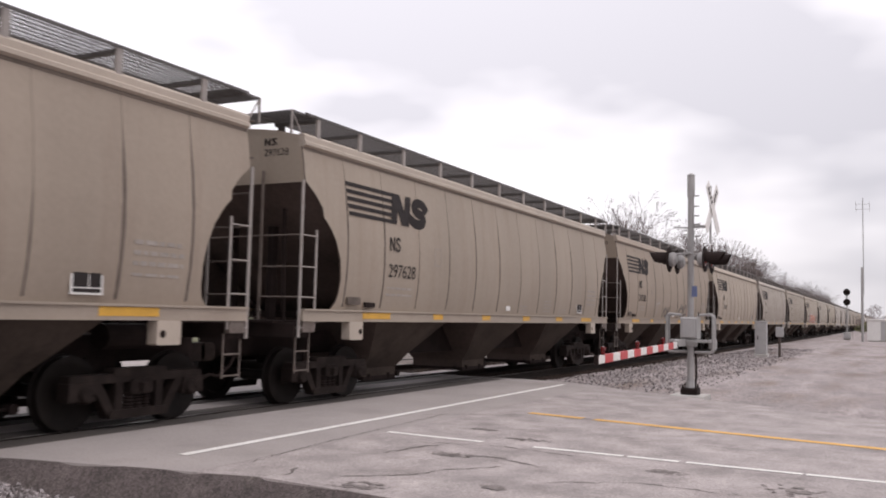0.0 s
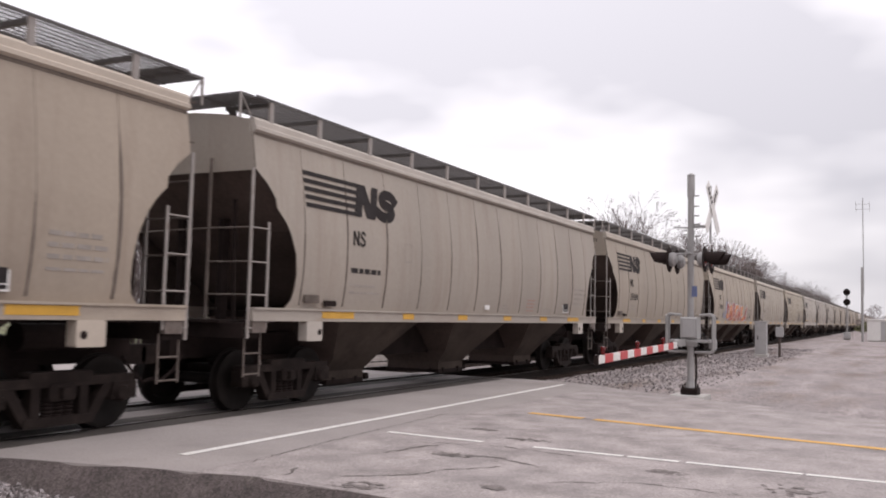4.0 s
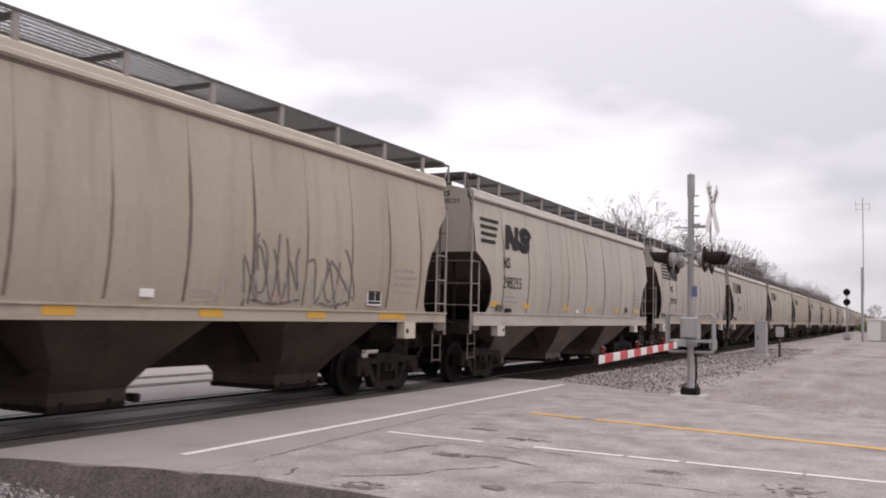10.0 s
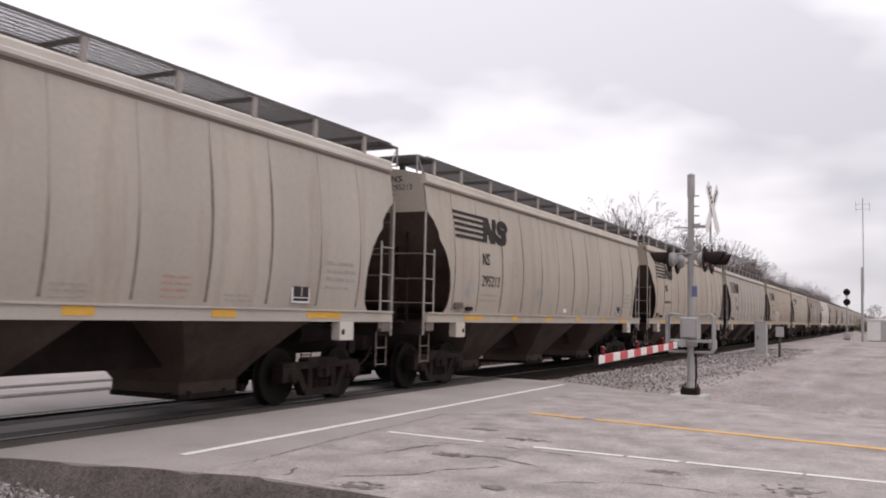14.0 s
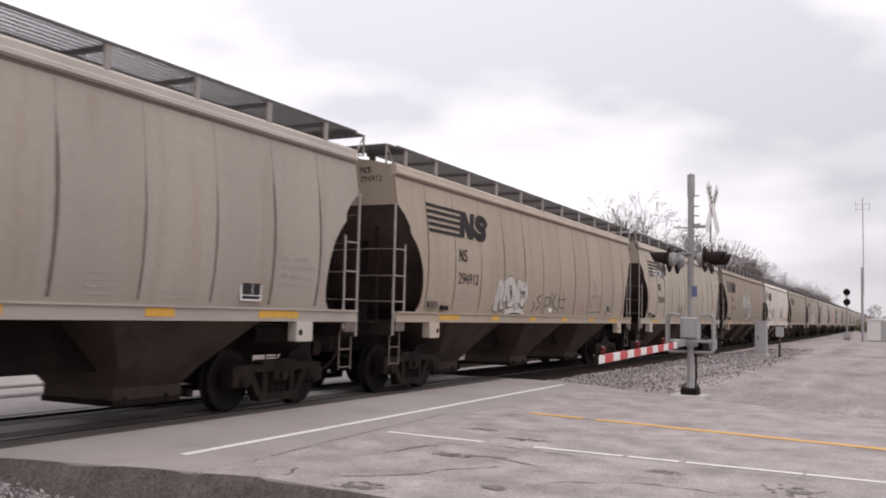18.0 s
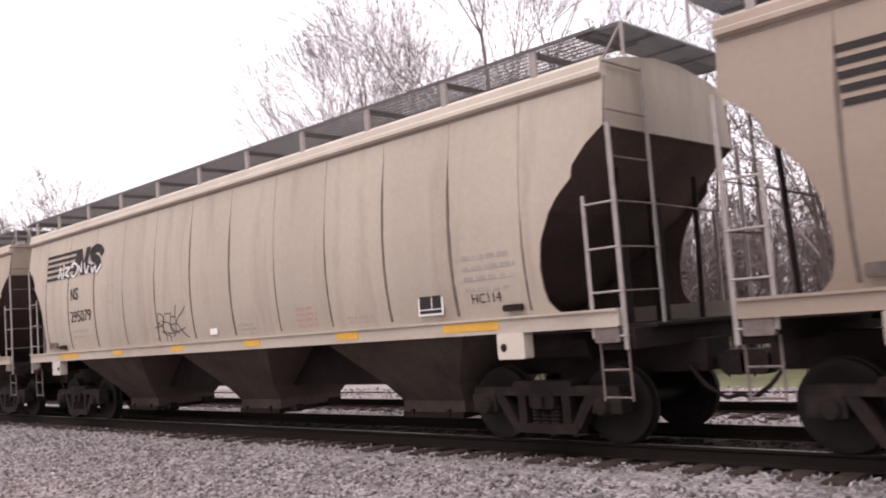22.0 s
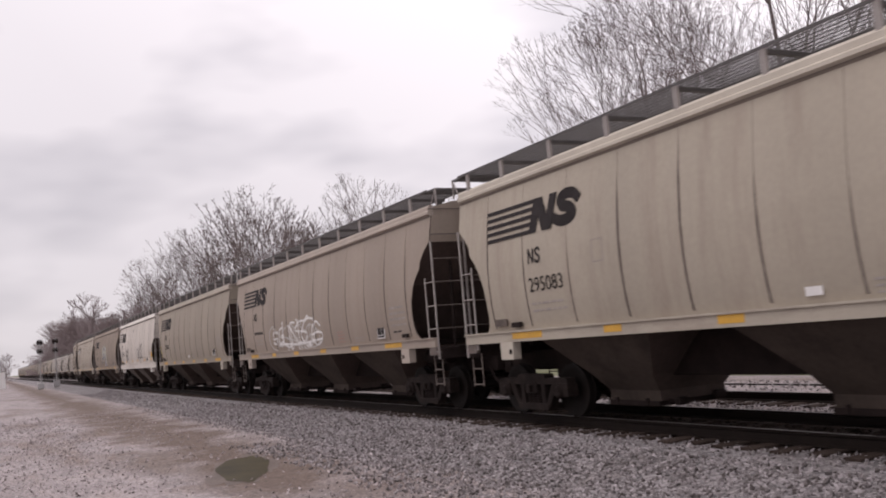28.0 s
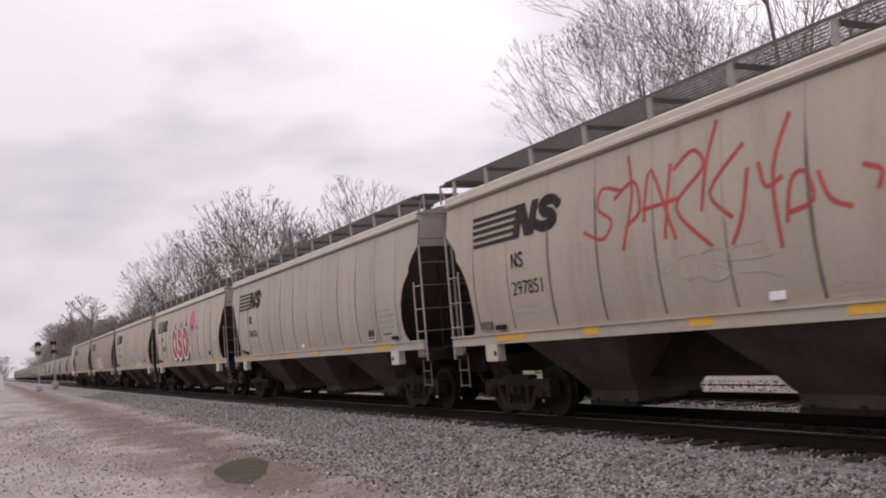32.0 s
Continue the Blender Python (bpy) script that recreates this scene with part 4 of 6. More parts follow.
TRAIN = [(0, 11.43), (1, -2.15), (2, -15.9), (3, -29.88), (4, -43.5), (5, -56.85), (6, -70.35), (7, -84.35), (8, -98.05), (9, -111.7), (10, -125.45), (11, -138.85), (12, -152.98),
         (13, -166.4), (14, -180.1), (15, -193.85), (16, -207.6), (17, -221.3), (18, -235.0), (19, -248.3), (20, -262.25), (21, -275.95), (22, -289.2), (23, -302.95), (24, -316.4), (25, -330.1), (26, -343.7), (27, -357.25),
         (28, -370.8), (29, -384.4), (30, -397.9), (31, -411.45), (32, -425.0)]  # seconds, metres: where the leading corner of car 0 stands


def line_y(x):
    """Where the middle of the train's line runs: far beyond the crossing it crosses over to the second track."""
    return TRACK_Y + (TRACK_TWO - TRACK_Y) * smooth01(-102, -166, x)


def car_pose(x, length):
    a, b = line_y(x + 1.5), line_y(x + length - 1.5)
    slope = (b - a) / (length - 3)
    return pose(x, a - 1.5 * slope, 0, 0, 0, math.degrees(math.atan(slope)))


def motions():
    # wheels: one action for each place in a truck, shared by all alike
    turn = 13.65 / 0.457
    step = 0.05
    rows = int(32 / step)
    acts = {}
    for car in CARS.values():
        for tr in (c for c in car.children if c.name.startswith("truck")):
            for ws in (c for c in tr.children if c.name.startswith("wheelset")):
                place = ws["place"]
                if place not in acts:
                    walk(ws, [(i * step, pose(-0.889 + 1.778 * place, 0, 0.457, 0, -math.degrees(turn * i * step) % 360)) for i in range(rows + 1)])
                    acts[place] = (ws.animation_data.action, ws.animation_data.action_slot)
                elif ws.animation_data is None or ws.animation_data.action is None:
                    ws.animation_data_create()
                    ws.animation_data.action, ws.animation_data.action_slot = acts[place]
    for k, car in CARS.items():
        length = CAR_LEN - (SHORT if k in WHITE_CARS else 0)
        walk(car, [(t, car_pose(x + offset(k), length)) for t, x in TRAIN])


# ---- tones of the single cars ----
SPECIAL = {1: (0.80, 0.72, 0.65), 0: (0.88, 0.82, 0.76), -1: (0.86, 0.79, 0.73), 2: (1.0, 0.93, 0.86), 9: (1.1, 1.1, 1.12), 10: (1.08, 1.08, 1.08), 21: (1.14, 1.13, 1.07), 16: (0.72, 0.63, 0.56), 15: (1.08, 1.04, 0.97), 18: (0.84, 0.80, 0.73), 19: (0.86, 0.79, 0.74), 8: (1.16, 1.17, 1.19), 17: (1.6, 1.63, 1.68),
           5: (1.02, 0.97, 0.90), 23: (1.0, 0.98, 0.91), 22: (1.04, 1.03, 1.0), 7: (1.06, 1.02, 0.93), 14: (0.98, 0.90, 0.80), 20: (1.06, 1.04, 0.96)}
for k, car in CARS.items():
    tone = SPECIAL.get(k, TONES[(k * 7) % 5])
    for o in car.children:
        if o.data and o.data.materials and o.data.materials[0] in (M_BODY, M_RIM, M_SILL):
            o.color = (*tone, 1)

# ---- lettering and spray paint on the cars ----
GLYPH = {
    "F": [[(0.1, 0), (0.1, 1), (0.9, 1)], [(0.1, 0.55), (0.7, 0.6)]],
    "O": [[(0.5, 1), (0.15, 0.8), (0.05, 0.45), (0.2, 0.1), (0.55, 0), (0.88, 0.2), (0.95, 0.6), (0.8, 0.9), (0.5, 1)]],
    "R": [[(0.1, 0), (0.15, 1), (0.7, 0.95), (0.85, 0.7), (0.65, 0.5), (0.2, 0.5)], [(0.5, 0.5), (0.95, 0)]],
    "G": [[(0.9, 0.85), (0.5, 1), (0.15, 0.75), (0.05, 0.35), (0.3, 0.02), (0.75, 0.05), (0.9, 0.45), (0.55, 0.45)]],
    "I": [[(0.5, 0), (0.5, 0.7)], [(0.5, 0.88), (0.5, 1)]],
    "V": [[(0.05, 1), (0.45, 0), (0.95, 1)]],
    "E": [[(0.9, 1), (0.2, 0.95), (0.1, 0.5), (0.2, 0.05), (0.9, 0)], [(0.15, 0.5), (0.75, 0.52)]],
    "S": [[(0.9, 0.88), (0.5, 1), (0.15, 0.8), (0.3, 0.58), (0.75, 0.42), (0.88, 0.18), (0.5, 0), (0.1, 0.12)]],
    "K": [[(0.15, 0), (0.15, 1)], [(0.9, 1), (0.2, 0.45), (0.95, 0)]],
    "A": [[(0.02, 0), (0.45, 1), (0.95, 0)], [(0.2, 0.38), (0.8, 0.35)]],
    "N": [[(0.1, 0), (0.12, 1), (0.85, 0.05), (0.9, 1)]],
    "P": [[(0.15, 0), (0.15, 1), (0.7, 0.95), (0.85, 0.7), (0.6, 0.5), (0.15, 0.5)]],
    "M": [[(0.05, 0), (0.15, 1), (0.5, 0.4), (0.85, 1), (0.95, 0)]],
    "Y": [[(0.05, 1), (0.45, 0.5), (0.95, 1)], [(0.45, 0.5), (0.4, 0)]],
    "U": [[(0.1, 1), (0.1, 0.3), (0.45, 0), (0.85, 0.3), (0.9, 1)]],
    "D": [[(0.1, 0), (0.15, 1), (0.65, 0.9), (0.9, 0.5), (0.6, 0.08), (0.1, 0)]],
}


def on_side(x, z, lift):
    return (x, -(table(SIDE, z) + lift), z)


def strokes_of(text, x0, x1, z0, z1, rnd, wild=0.0, lean=0.0):
    """Pen strokes of a word between the given bounds; a wild hand tilts, swells and overlaps its letters and flicks their ends."""
    out = []
    n = len(text)
    for i, ch in enumerate(text):
        grow = 1 + wild * rnd.uniform(-0.35, 0.55)
        w = (x1 - x0) / n * (0.94 + 0.45 * wild) * grow
        h = (z1 - z0) * grow
        cx, cz = x0 + (x1 - x0) * (i + 0.5) / n, (z0 + z1) / 2 + wild * rnd.uniform(-0.12, 0.12) * (z1 - z0)
        tilt = wild * rnd.uniform(-0.45, 0.35)
        for line in GLYPH[ch]:
            line = list(line)
            if wild > 0.25:
                (ua, va), (ub, vb) = line[-1], line[-2]
                line.append((ua + (ua - ub) * 0.35 + rnd.uniform(-0.3, 0.3), va + (va - vb) * 0.35 + rnd.uniform(-0.25, 0.1)))
                (ua, va), (ub, vb) = line[0], line[1]
                line.insert(0, (ua + (ua - ub) * 0.25 + rnd.uniform(-0.25, 0.1), va + (va - vb) * 0.2))
            pts = []
            for u, v in line:
                a = (u - 0.5 + rnd.uniform(-0.13, 0.13) * wild) * w
                b = (v - 0.5 + rnd.uniform(-0.13, 0.13) * wild) * h
                x, z = cx + a * math.cos(tilt) - b * math.sin(tilt), cz + a * math.sin(tilt) + b * math.cos(tilt)
                pts.append((x + lean * (z - z0), min(4.05, max(1.62, z))))
            out.append(pts)
    if wild > 0.45:
        out.append([(x1 + 0.1, z0 + 0.05), (x1 * 0.6 + x0 * 0.4, z0 - 0.03), (x0 + 0.15 * (x1 - x0), z0 + 0.02)])
        out[-1] = [(x, max(1.62, z)) for x, z in out[-1]]
    return out


def curve_through(pts, steps=4):
    """Points on a smooth curve through the given ones."""
    out = []
    p = [pts[0], *pts, pts[-1]]
    for i in range(1, len(p) - 2):
        for s in range(steps):
            t = s / steps
            out.append(tuple(0.5 * (2 * p[i][c] + (p[i + 1][c] - p[i - 1][c]) * t + (2 * p[i - 1][c] - 5 * p[i][c] + 4 * p[i + 1][c] - p[i + 2][c]) * t * t
                                    + (3 * p[i][c] - p[i - 1][c] - 3 * p[i + 1][c] + p[i + 2][c]) * t ** 3) for c in (0, 1)))
    return out + [pts[-1]]


def spray(car, lines, width, material, label, lift=0.004, round_off=True):
    g = Geo()
    for k, pts in enumerate(lines):
        pts = curve_through(pts) if round_off and len(pts) > 2 else curve_through([pts[0], ((pts[0][0] + pts[-1][0]) / 2, (pts[0][1] + pts[-1][1]) / 2), pts[-1]])
        g.path([on_side(x, z, lift + 0.0004 * (k % 5)) for x, z in pts], width, 0.002)
    return part("graffiti", g, material, car, label)


def blob(car, x, z, rx, rz, material, label, lift=0.004):
    g = Geo()
    ring = [(x + rx * math.cos(a), z + rz * math.sin(a)) for a in np.linspace(0, 2 * math.pi, 24, endpoint=False)]
    v = [on_side(x, z, lift)] + [on_side(a, b, lift) for a, b in ring]
    g.add(v, [(0, 1 + i, 1 + (i + 1) % 24) for i in range(24)])
    return part("graffiti", g, material, car, label)


def number(car, text, x, z, size, material, label=""):
    """Digits in the built-in typeface, bent to the side."""
    cu = bpy.data.curves.new("number", "FONT")
    cu.body, cu.size = text, size
    tmp = bpy.data.objects.new("number", cu)
    scene.collection.objects.link(tmp)
    bpy.context.view_layer.update()
    me = bpy.data.meshes.new_from_object(tmp)
    bpy.data.objects.remove(tmp)
    me.name = "number"
    for v in me.vertices:
        v.co = on_side(x + v.co.x, z + v.co.y, 0.011)
    me.materials.clear()
    me.materials.append(material)
    return part("number", me, None, car, label)


def bars(car, x, z, w, rows, gap, height, material, rnd, name="lettering"):
    """Writing too small to read, as bars."""
    g = Geo()
    for r in range(rows):
        a = x
        while a < x + w * (1 if r % 3 else 0.85):
            b = min(x + w, a + rnd.uniform(0.07, 0.22))
            zz = z - r * gap
            y = -(table(SIDE, zz) + 0.003)
            g.box(a, b, y - 0.002, y + 0.001, zz, zz + height)
            a = b + 0.04
    return part(name, g, material, car)


def slanted(geo, x0, x1, z0, u0, u1, z1, lift):
    """A four-sided field on the side: its lower edge from x0 to x1, its upper one from u0 to u1."""
    n = 5
    v, f = [], []
    for i in range(n):
        k = i / (n - 1)
        z = z0 + (z1 - z0) * k
        for a in (x0 + (u0 - x0) * k, x1 + (u1 - x1) * k):
            v += [on_side(a, z, lift), on_side(a, z, lift - 0.002)]
    for i in range(n - 1):
        a, b = 4 * i, 4 * i + 4
        f += [(a, a + 2, b + 2, b), (a + 1, a, b, b + 1), (a + 2, a + 3, b + 3, b + 2)]
    f += [(0, 1, 3, 2), (4 * n - 4, 4 * n - 2, 4 * n - 1, 4 * n - 3)]
    return geo.add(v, f)


def emblem(car, x, white):
    """The railway's mark: five bars that run into two slanted blocks."""
    z0, z1 = 3.18, 3.76
    if not white:
        for i in range(5):
            z = 3.215 + 0.1275 * i
            part("stripe", slanted(Geo(), x + 0.012 * (4 - i), x + 1.46 + 0.036 * i, z - 0.034, x + 0.012 * (4 - i) - 0.006, x + 1.478 + 0.036 * i, z + 0.034, 0.0112), M_LOGO, car)
        a = x + 1.45
    else:
        for i in range(4):
            z = 3.22 + 0.165 * i
            part("stripe", slanted(Geo(), x + 0.02 * i, x + 0.78 + 0.10 * i, z - 0.04, x + 0.02 * i, x + 0.82 + 0.10 * i, z + 0.04, 0.0112), M_LOGO, car)
        a = x + 1.36
    k, z0, z1 = (1.0, z0, z1) if not white else (1.18, 3.12, 3.72)
    g = Geo()
    slanted(g, a, a + 0.22 * k, z0, a + 0.14 * k, a + 0.37 * k, z1, 0.0112)
    slanted(g, a + 0.40 * k, a + 0.66 * k, z0, a + 0.15 * k, a + 0.40 * k, z1, 0.0116)
    slanted(g, a + 0.47 * k, a + 0.68 * k, z0, a + 0.63 * k, a + 0.84 * k, z1, 0.0120)
    part("block", g, M_LOGO, car)
    g = Geo()
    s = [(1.42, 0.67), (1.30, 0.82), (1.08, 0.845), (0.94, 0.724), (1.0, 0.552), (1.22, 0.457), (1.30, 0.30), (1.20, 0.164), (0.96, 0.138), (0.76, 0.26)]
    s = [(a + p * k, z0 + (z1 - z0) * q) for p, q in s]
    g.path([on_side(p, q, 0.0125) for p, q in curve_through(s)], 0.19 * k, 0.002)
    part("block", g, M_LOGO, car)


def short_mark(car, x, z, h):
    """The small mark over the number: two thin zigzags."""
    g = Geo()
    g.path([on_side(x + p * h * 0.62, z + q * h, 0.011) for p, q in ((0, 0), (0, 0.99), (0.02, 1), (0.5, 0.5), (0.98, 0), (1, 0.01), (1, 1))], 0.042, 0.002)
    s = [(1.0, 0.82), (0.75, 0.98), (0.35, 0.95), (0.12, 0.76), (0.4, 0.55), (0.8, 0.42), (0.98, 0.22), (0.65, 0.02), (0.25, 0.03), (0.0, 0.2)]
    g.path([on_side(x + h * 0.88 + p * h * 0.6, z + q * h, 0.011) for p, q in curve_through(s)], 0.042, 0.002)
    return part("lettering", g, M_LOGO, car)


NUMBERS = {0: "297628", 1: "297183", 2: "296918", 4: "297684", 5: "295066", 6: "297081", 7: "295103", 8: "298255", 9: "295939", 10: "294855", 11: "295213",
           13: "294874", 14: "294912", 15: "295079", 16: "297640", 17: "298070", 18: "297636", 20: "295083", 21: "295080", 22: "294376", 23: "297851"}


def letter_car(k, car):
    rnd = random.Random(100 + k)
    white = k in WHITE_CARS
    L = CAR_LEN - (SHORT if white else 0)
    near = -2 <= k <= 27
    x = 1.15 if not white else 0.3
    emblem(car, x, white)
    if not near:
        return
    ox = 0.0 if not white else -1.0
    short_mark(car, 2.56 + ox, 2.68, 0.235)
    if k in NUMBERS:
        number(car, NUMBERS[k], 2.5 + ox, 2.19, 0.345 if not white else 0.40, M_LOGO)
    else:
        bars(car, 2.5 + ox, 2.2, 1.1, 1, 0.1, 0.24, M_LOGO, rnd)
    bars(car, 2.5 + ox, 1.97, 1.0, 2, 0.12, 0.055, M_FAINT, rnd)
    bars(car, 9.08, 1.76, 0.5, 3, 0.07, 0.028, M_FAINT, rnd)
    bars(car, 10.74, 1.92, 0.5, 4, 0.085, 0.03, M_RED_TXT if rnd.random() < 0.6 else M_FAINT, rnd)
    bars(car, 11.95, 1.72, 0.6, 2, 0.07, 0.025, M_FAINT, rnd)
    bars(car, L - 2.2, 2.3, 0.85, 4, 0.13, 0.055, M_FAINT, rnd)
    # data panel: two dark fields in a white frame, small white card, square outline
    a = L - 3.08
    y = -(table(SIDE, 1.83) + 0.004)
    pl = part("data_panel", Geo().box(a, a + 0.46, y - 0.004, y + 0.004, 1.66, 2.0), M_WHITE, car, "white-framed black data panel")
    part("panel_field", Geo().box(a + 0.03, a + 0.245, y - 0.007, y - 0.004, 1.745, 1.97), M_LOGO, pl)
    part("panel_field", Geo().box(a + 0.265, a + 0.43, y - 0.007, y - 0.004, 1.745, 1.97), M_LOGO, pl)
    part("panel_field", Geo().box(a + 0.03, a + 0.43, y - 0.007, y - 0.004, 1.685, 1.73), M_LOGO, pl)
    a = 8.98 if not white else 7.9
    y = -(table(SIDE, 1.75) + 0.004)
    part("card", Geo().box(a - 0.80, a - 0.56, y - 0.004, y + 0.004, 1.66, 1.765), M_WHITE, car)
    part("vent_plate", Geo().cbox(1.22, 1.62, -1.575, -1.54, 1.66, 1.79, 0.02), M_SEAM, car)
    part("vent_plate", Geo().cbox(1.78, 2.1, -1.58, -1.54, 1.62, 1.71, 0.02), M_BLACK, car)
    g = Geo()
    xa, za = 4.35 + ox, 2.5
    g.path([on_side(p, q, 0.003) for p, q in ((xa, za), (xa + 0.26, za), (xa + 0.26, za + 0.34), (xa, za + 0.34), (xa, za))], 0.02, 0.002)
    part("card_outline", g, M_FAINT, car)
    # number on the upper end wall
    if k in NUMBERS:
        end_number(car, NUMBERS[k])


def end_number(car, text):
    """Small digits on the upper end wall."""
    cu = bpy.data.curves.new("number", "FONT")
    cu.body, cu.size = text, 0.165
    tmp = bpy.data.objects.new("number", cu)
    scene.collection.objects.link(tmp)
    bpy.context.view_layer.update()
    me = bpy.data.meshes.new_from_object(tmp)
    bpy.data.objects.remove(tmp)
    me.name = "end_number"
    for v in me.vertices:
        v.co = (-0.004, -0.66 - v.co.x, 4.03 + v.co.y)
    me.materials.clear()
    me.materials.append(M_LOGO)
    part("end_number", me, None, car)
    g = Geo()
    for k, (a, b) in enumerate((((0, 0), (0, 1)), ((0, 1), (0.6, 0)), ((0.6, 0), (0.6, 1)), ((1.5, 0.9), (0.9, 0.85)), ((0.9, 0.85), (1.5, 0.25)), ((1.5, 0.25), (0.9, 0.05)))):
        g.tube((-0.003, -0.68 - a[0] * 0.15, 4.20 + a[1] * 0.12), (-0.003, -0.68 - b[0] * 0.15, 4.20 + b[1] * 0.12), 0.013, n=4)
    part("end_mark", g, M_LOGO, car)


for k, car in CARS.items():
    letter_car(k, car)


M_SPRAY_ROSE = mat("rose_spray_paint", (0.55, 0.22, 0.2), 0.6, 0.2, 3.0, 30, 0.0)
M_SPRAY_RED = mat("red_spray_paint", (0.36, 0.055, 0.045), 0.6, 0.2, 3.0, 30, 0.0)
M_SPRAY_ORANGE = mat("orange_spray_paint", (0.60, 0.19, 0.035), 0.6, 0.2, 3.0, 30, 0.0)
M_SPRAY_WHITE = mat("white_spray_paint", (0.70, 0.68, 0.66), 0.6, 0.12, 3.0, 30, 0.0)
M_SPRAY_BLACK = mat("black_spray_paint", (0.04, 0.036, 0.036), 0.6, 0.3, 3.0, 30, 0.0)
M_SPRAY_BLUE = mat("blue_spray_paint", (0.075, 0.082, 0.21), 0.6, 0.25, 3.0, 30, 0.0)
M_SPRAY_DUSK = mat("dusky_blue_spray_paint", (0.05, 0.05, 0.085), 0.6, 0.25, 3.0, 30, 0.0)
M_SPRAY_PALE = mat("pale_green_spray_paint", (0.40, 0.39, 0.335), 0.6, 0.15, 3.0, 30, 0.0)
M_SPRAY_YELLOW = mat("yellow_green_spray_paint", (0.48, 0.50, 0.09), 0.6, 0.2, 3.0, 30, 0.0)
M_SPRAY_YELLOW2 = mat("dull_yellow_paint", (0.50, 0.36, 0.08), 0.6, 0.2, 3.0, 30, 0.0)
M_SPRAY_PINK = mat("pink_spray_paint", (0.50, 0.09, 0.17), 0.6, 0.2, 3.0, 30, 0.0)
M_SPRAY_HAZE = mat("hazy_blue_spray_paint", (0.22, 0.24, 0.36), 0.7, 0.25, 3.0, 30, 0.0)
M_SPRAY_SMEAR = mat("smeared_dark_spray_paint", (0.13, 0.115, 0.108), 0.7, 0.3, 3.0, 30, 0.0)
M_SPRAY_GHOST2 = mat("pale_grey_spray_paint", (0.47, 0.44, 0.415), 0.7, 0.2, 3.0, 30, 0.0)
M_SPRAY_GHOST = mat("faded_spray_paint", (0.33, 0.30, 0.28), 0.7, 0.2, 3.0, 30, 0.0)


def graffiti():
    rnd = random.Random(77)
    c = CARS[5]  # tall pointed red and orange letters edged in white over blue
    letters = (
        (M_SPRAY_RED, [[(5.12, 1.62), (5.02, 1.93), (5.12, 2.30), (5.36, 2.40), (5.62, 2.22)], [(5.12, 1.76), (5.52, 1.90)]]),
        (M_SPRAY_ORANGE, [[(6.02, 1.66), (5.98, 1.90), (6.11, 2.22), (6.36, 2.38), (6.55, 2.18), (6.52, 1.83), (6.34, 1.63), (6.05, 1.66)]]),
        (M_SPRAY_RED, [[(6.86, 1.62), (6.89, 2.01), (7.06, 2.46), (7.34, 2.41), (7.47, 2.13), (7.2, 1.91)], [(7.2, 1.91), (7.66, 1.62)]]),
        (M_SPRAY_ORANGE, [[(8.42, 2.36), (8.09, 2.34), (7.86, 1.95), (7.97, 1.66), (8.29, 1.64), (8.42, 1.80), (8.2, 1.84)]]),
        (M_SPRAY_ORANGE, [[(8.82, 1.62), (8.77, 2.10)], [(8.83, 2.34), (8.85, 2.42)]]),
        (M_SPRAY_RED, [[(9.1, 2.28), (9.3, 1.66), (9.7, 2.36)]]),
        (M_SPRAY_ORANGE, [[(10.5, 2.36), (10.14, 2.26), (10.03, 1.9), (10.2, 1.64), (10.6, 1.66)], [(10.08, 1.92), (10.5, 2.02)]]),
        (M_SPRAY_RED, [[(10.7, 1.66), (11.35, 1.74), (11.85, 2.02), (12.2, 2.38)], [(10.7, 1.64), (11.5, 1.66), (12.1, 1.88)]]),
    )
    for i, (paint_of, lines) in enumerate(letters):
        spray(c, lines, 0.40, M_SPRAY_BLUE, "blue shading behind spray-painted letters", 0.0030 + 0.0002 * i)
        spray(c, lines, 0.35, M_SPRAY_WHITE, "white edge of spray-painted letters", 0.0056 + 0.0002 * i)
        spray(c, lines, 0.25, paint_of, "red and orange spray-painted letter", 0.0085 + 0.0002 * i)
        spray(c, [[(x, z) for x, z in l if z < 2.0] for l in lines if sum(z < 2.0 for x, z in l) > 1], 0.17, M_SPRAY_ORANGE if paint_of is M_SPRAY_RED else M_SPRAY_RED, "second tone low in a letter", 0.0115 + 0.0002 * i)
    spray(c, [[(3.71, 1.94), (3.86, 1.73), (3.91, 2.03), (4.08, 1.73)], [(4.12, 2.08), (4.16, 1.74), (4.41, 1.78), (4.31, 2.05)], [(4.47, 2.02), (4.78, 2.0), (4.51, 1.83), (4.83, 1.76)]],
          0.07, M_SPRAY_HAZE, "faded blue scrawl", 0.004)
    spray(c, [[(4.68, 2.05), (4.74, 2.4), (4.91, 2.55)]], 0.26, M_SPRAY_HAZE, "faded blue haze beside the letters", 0.0025)
    spray(c, strokes_of("SUP", 12.75, 14.1, 1.72, 2.25, rnd, 0.5), 0.035, M_SPRAY_BLACK, "thin black scrawl", 0.004)
    c = CARS[1]
    spray(c, [[(5.15, 2.12), (5.45, 2.14), (5.75, 2.2)], [(5.4, 2.14), (5.35, 1.9), (5.3, 1.68)]], 0.05, M_SPRAY_GHOST, "faded grey scrawl")
    spray(c, strokes_of("NOOK", 6.5, 7.45, 1.7, 1.95, rnd, 0.8), 0.04, M_SPRAY_BLACK, "thin black scrawl")
    spray(c, strokes_of("YOYO", 9.15, 10.8, 1.75, 2.08, rnd, 0.9), 0.04, M_SPRAY_BLACK, "thin black scrawl")
    c = CARS[6]
    blob(c, 2.3, 1.95, 0.35, 0.28, M_SPRAY_GHOST, "faded blue-grey sprayed blot")
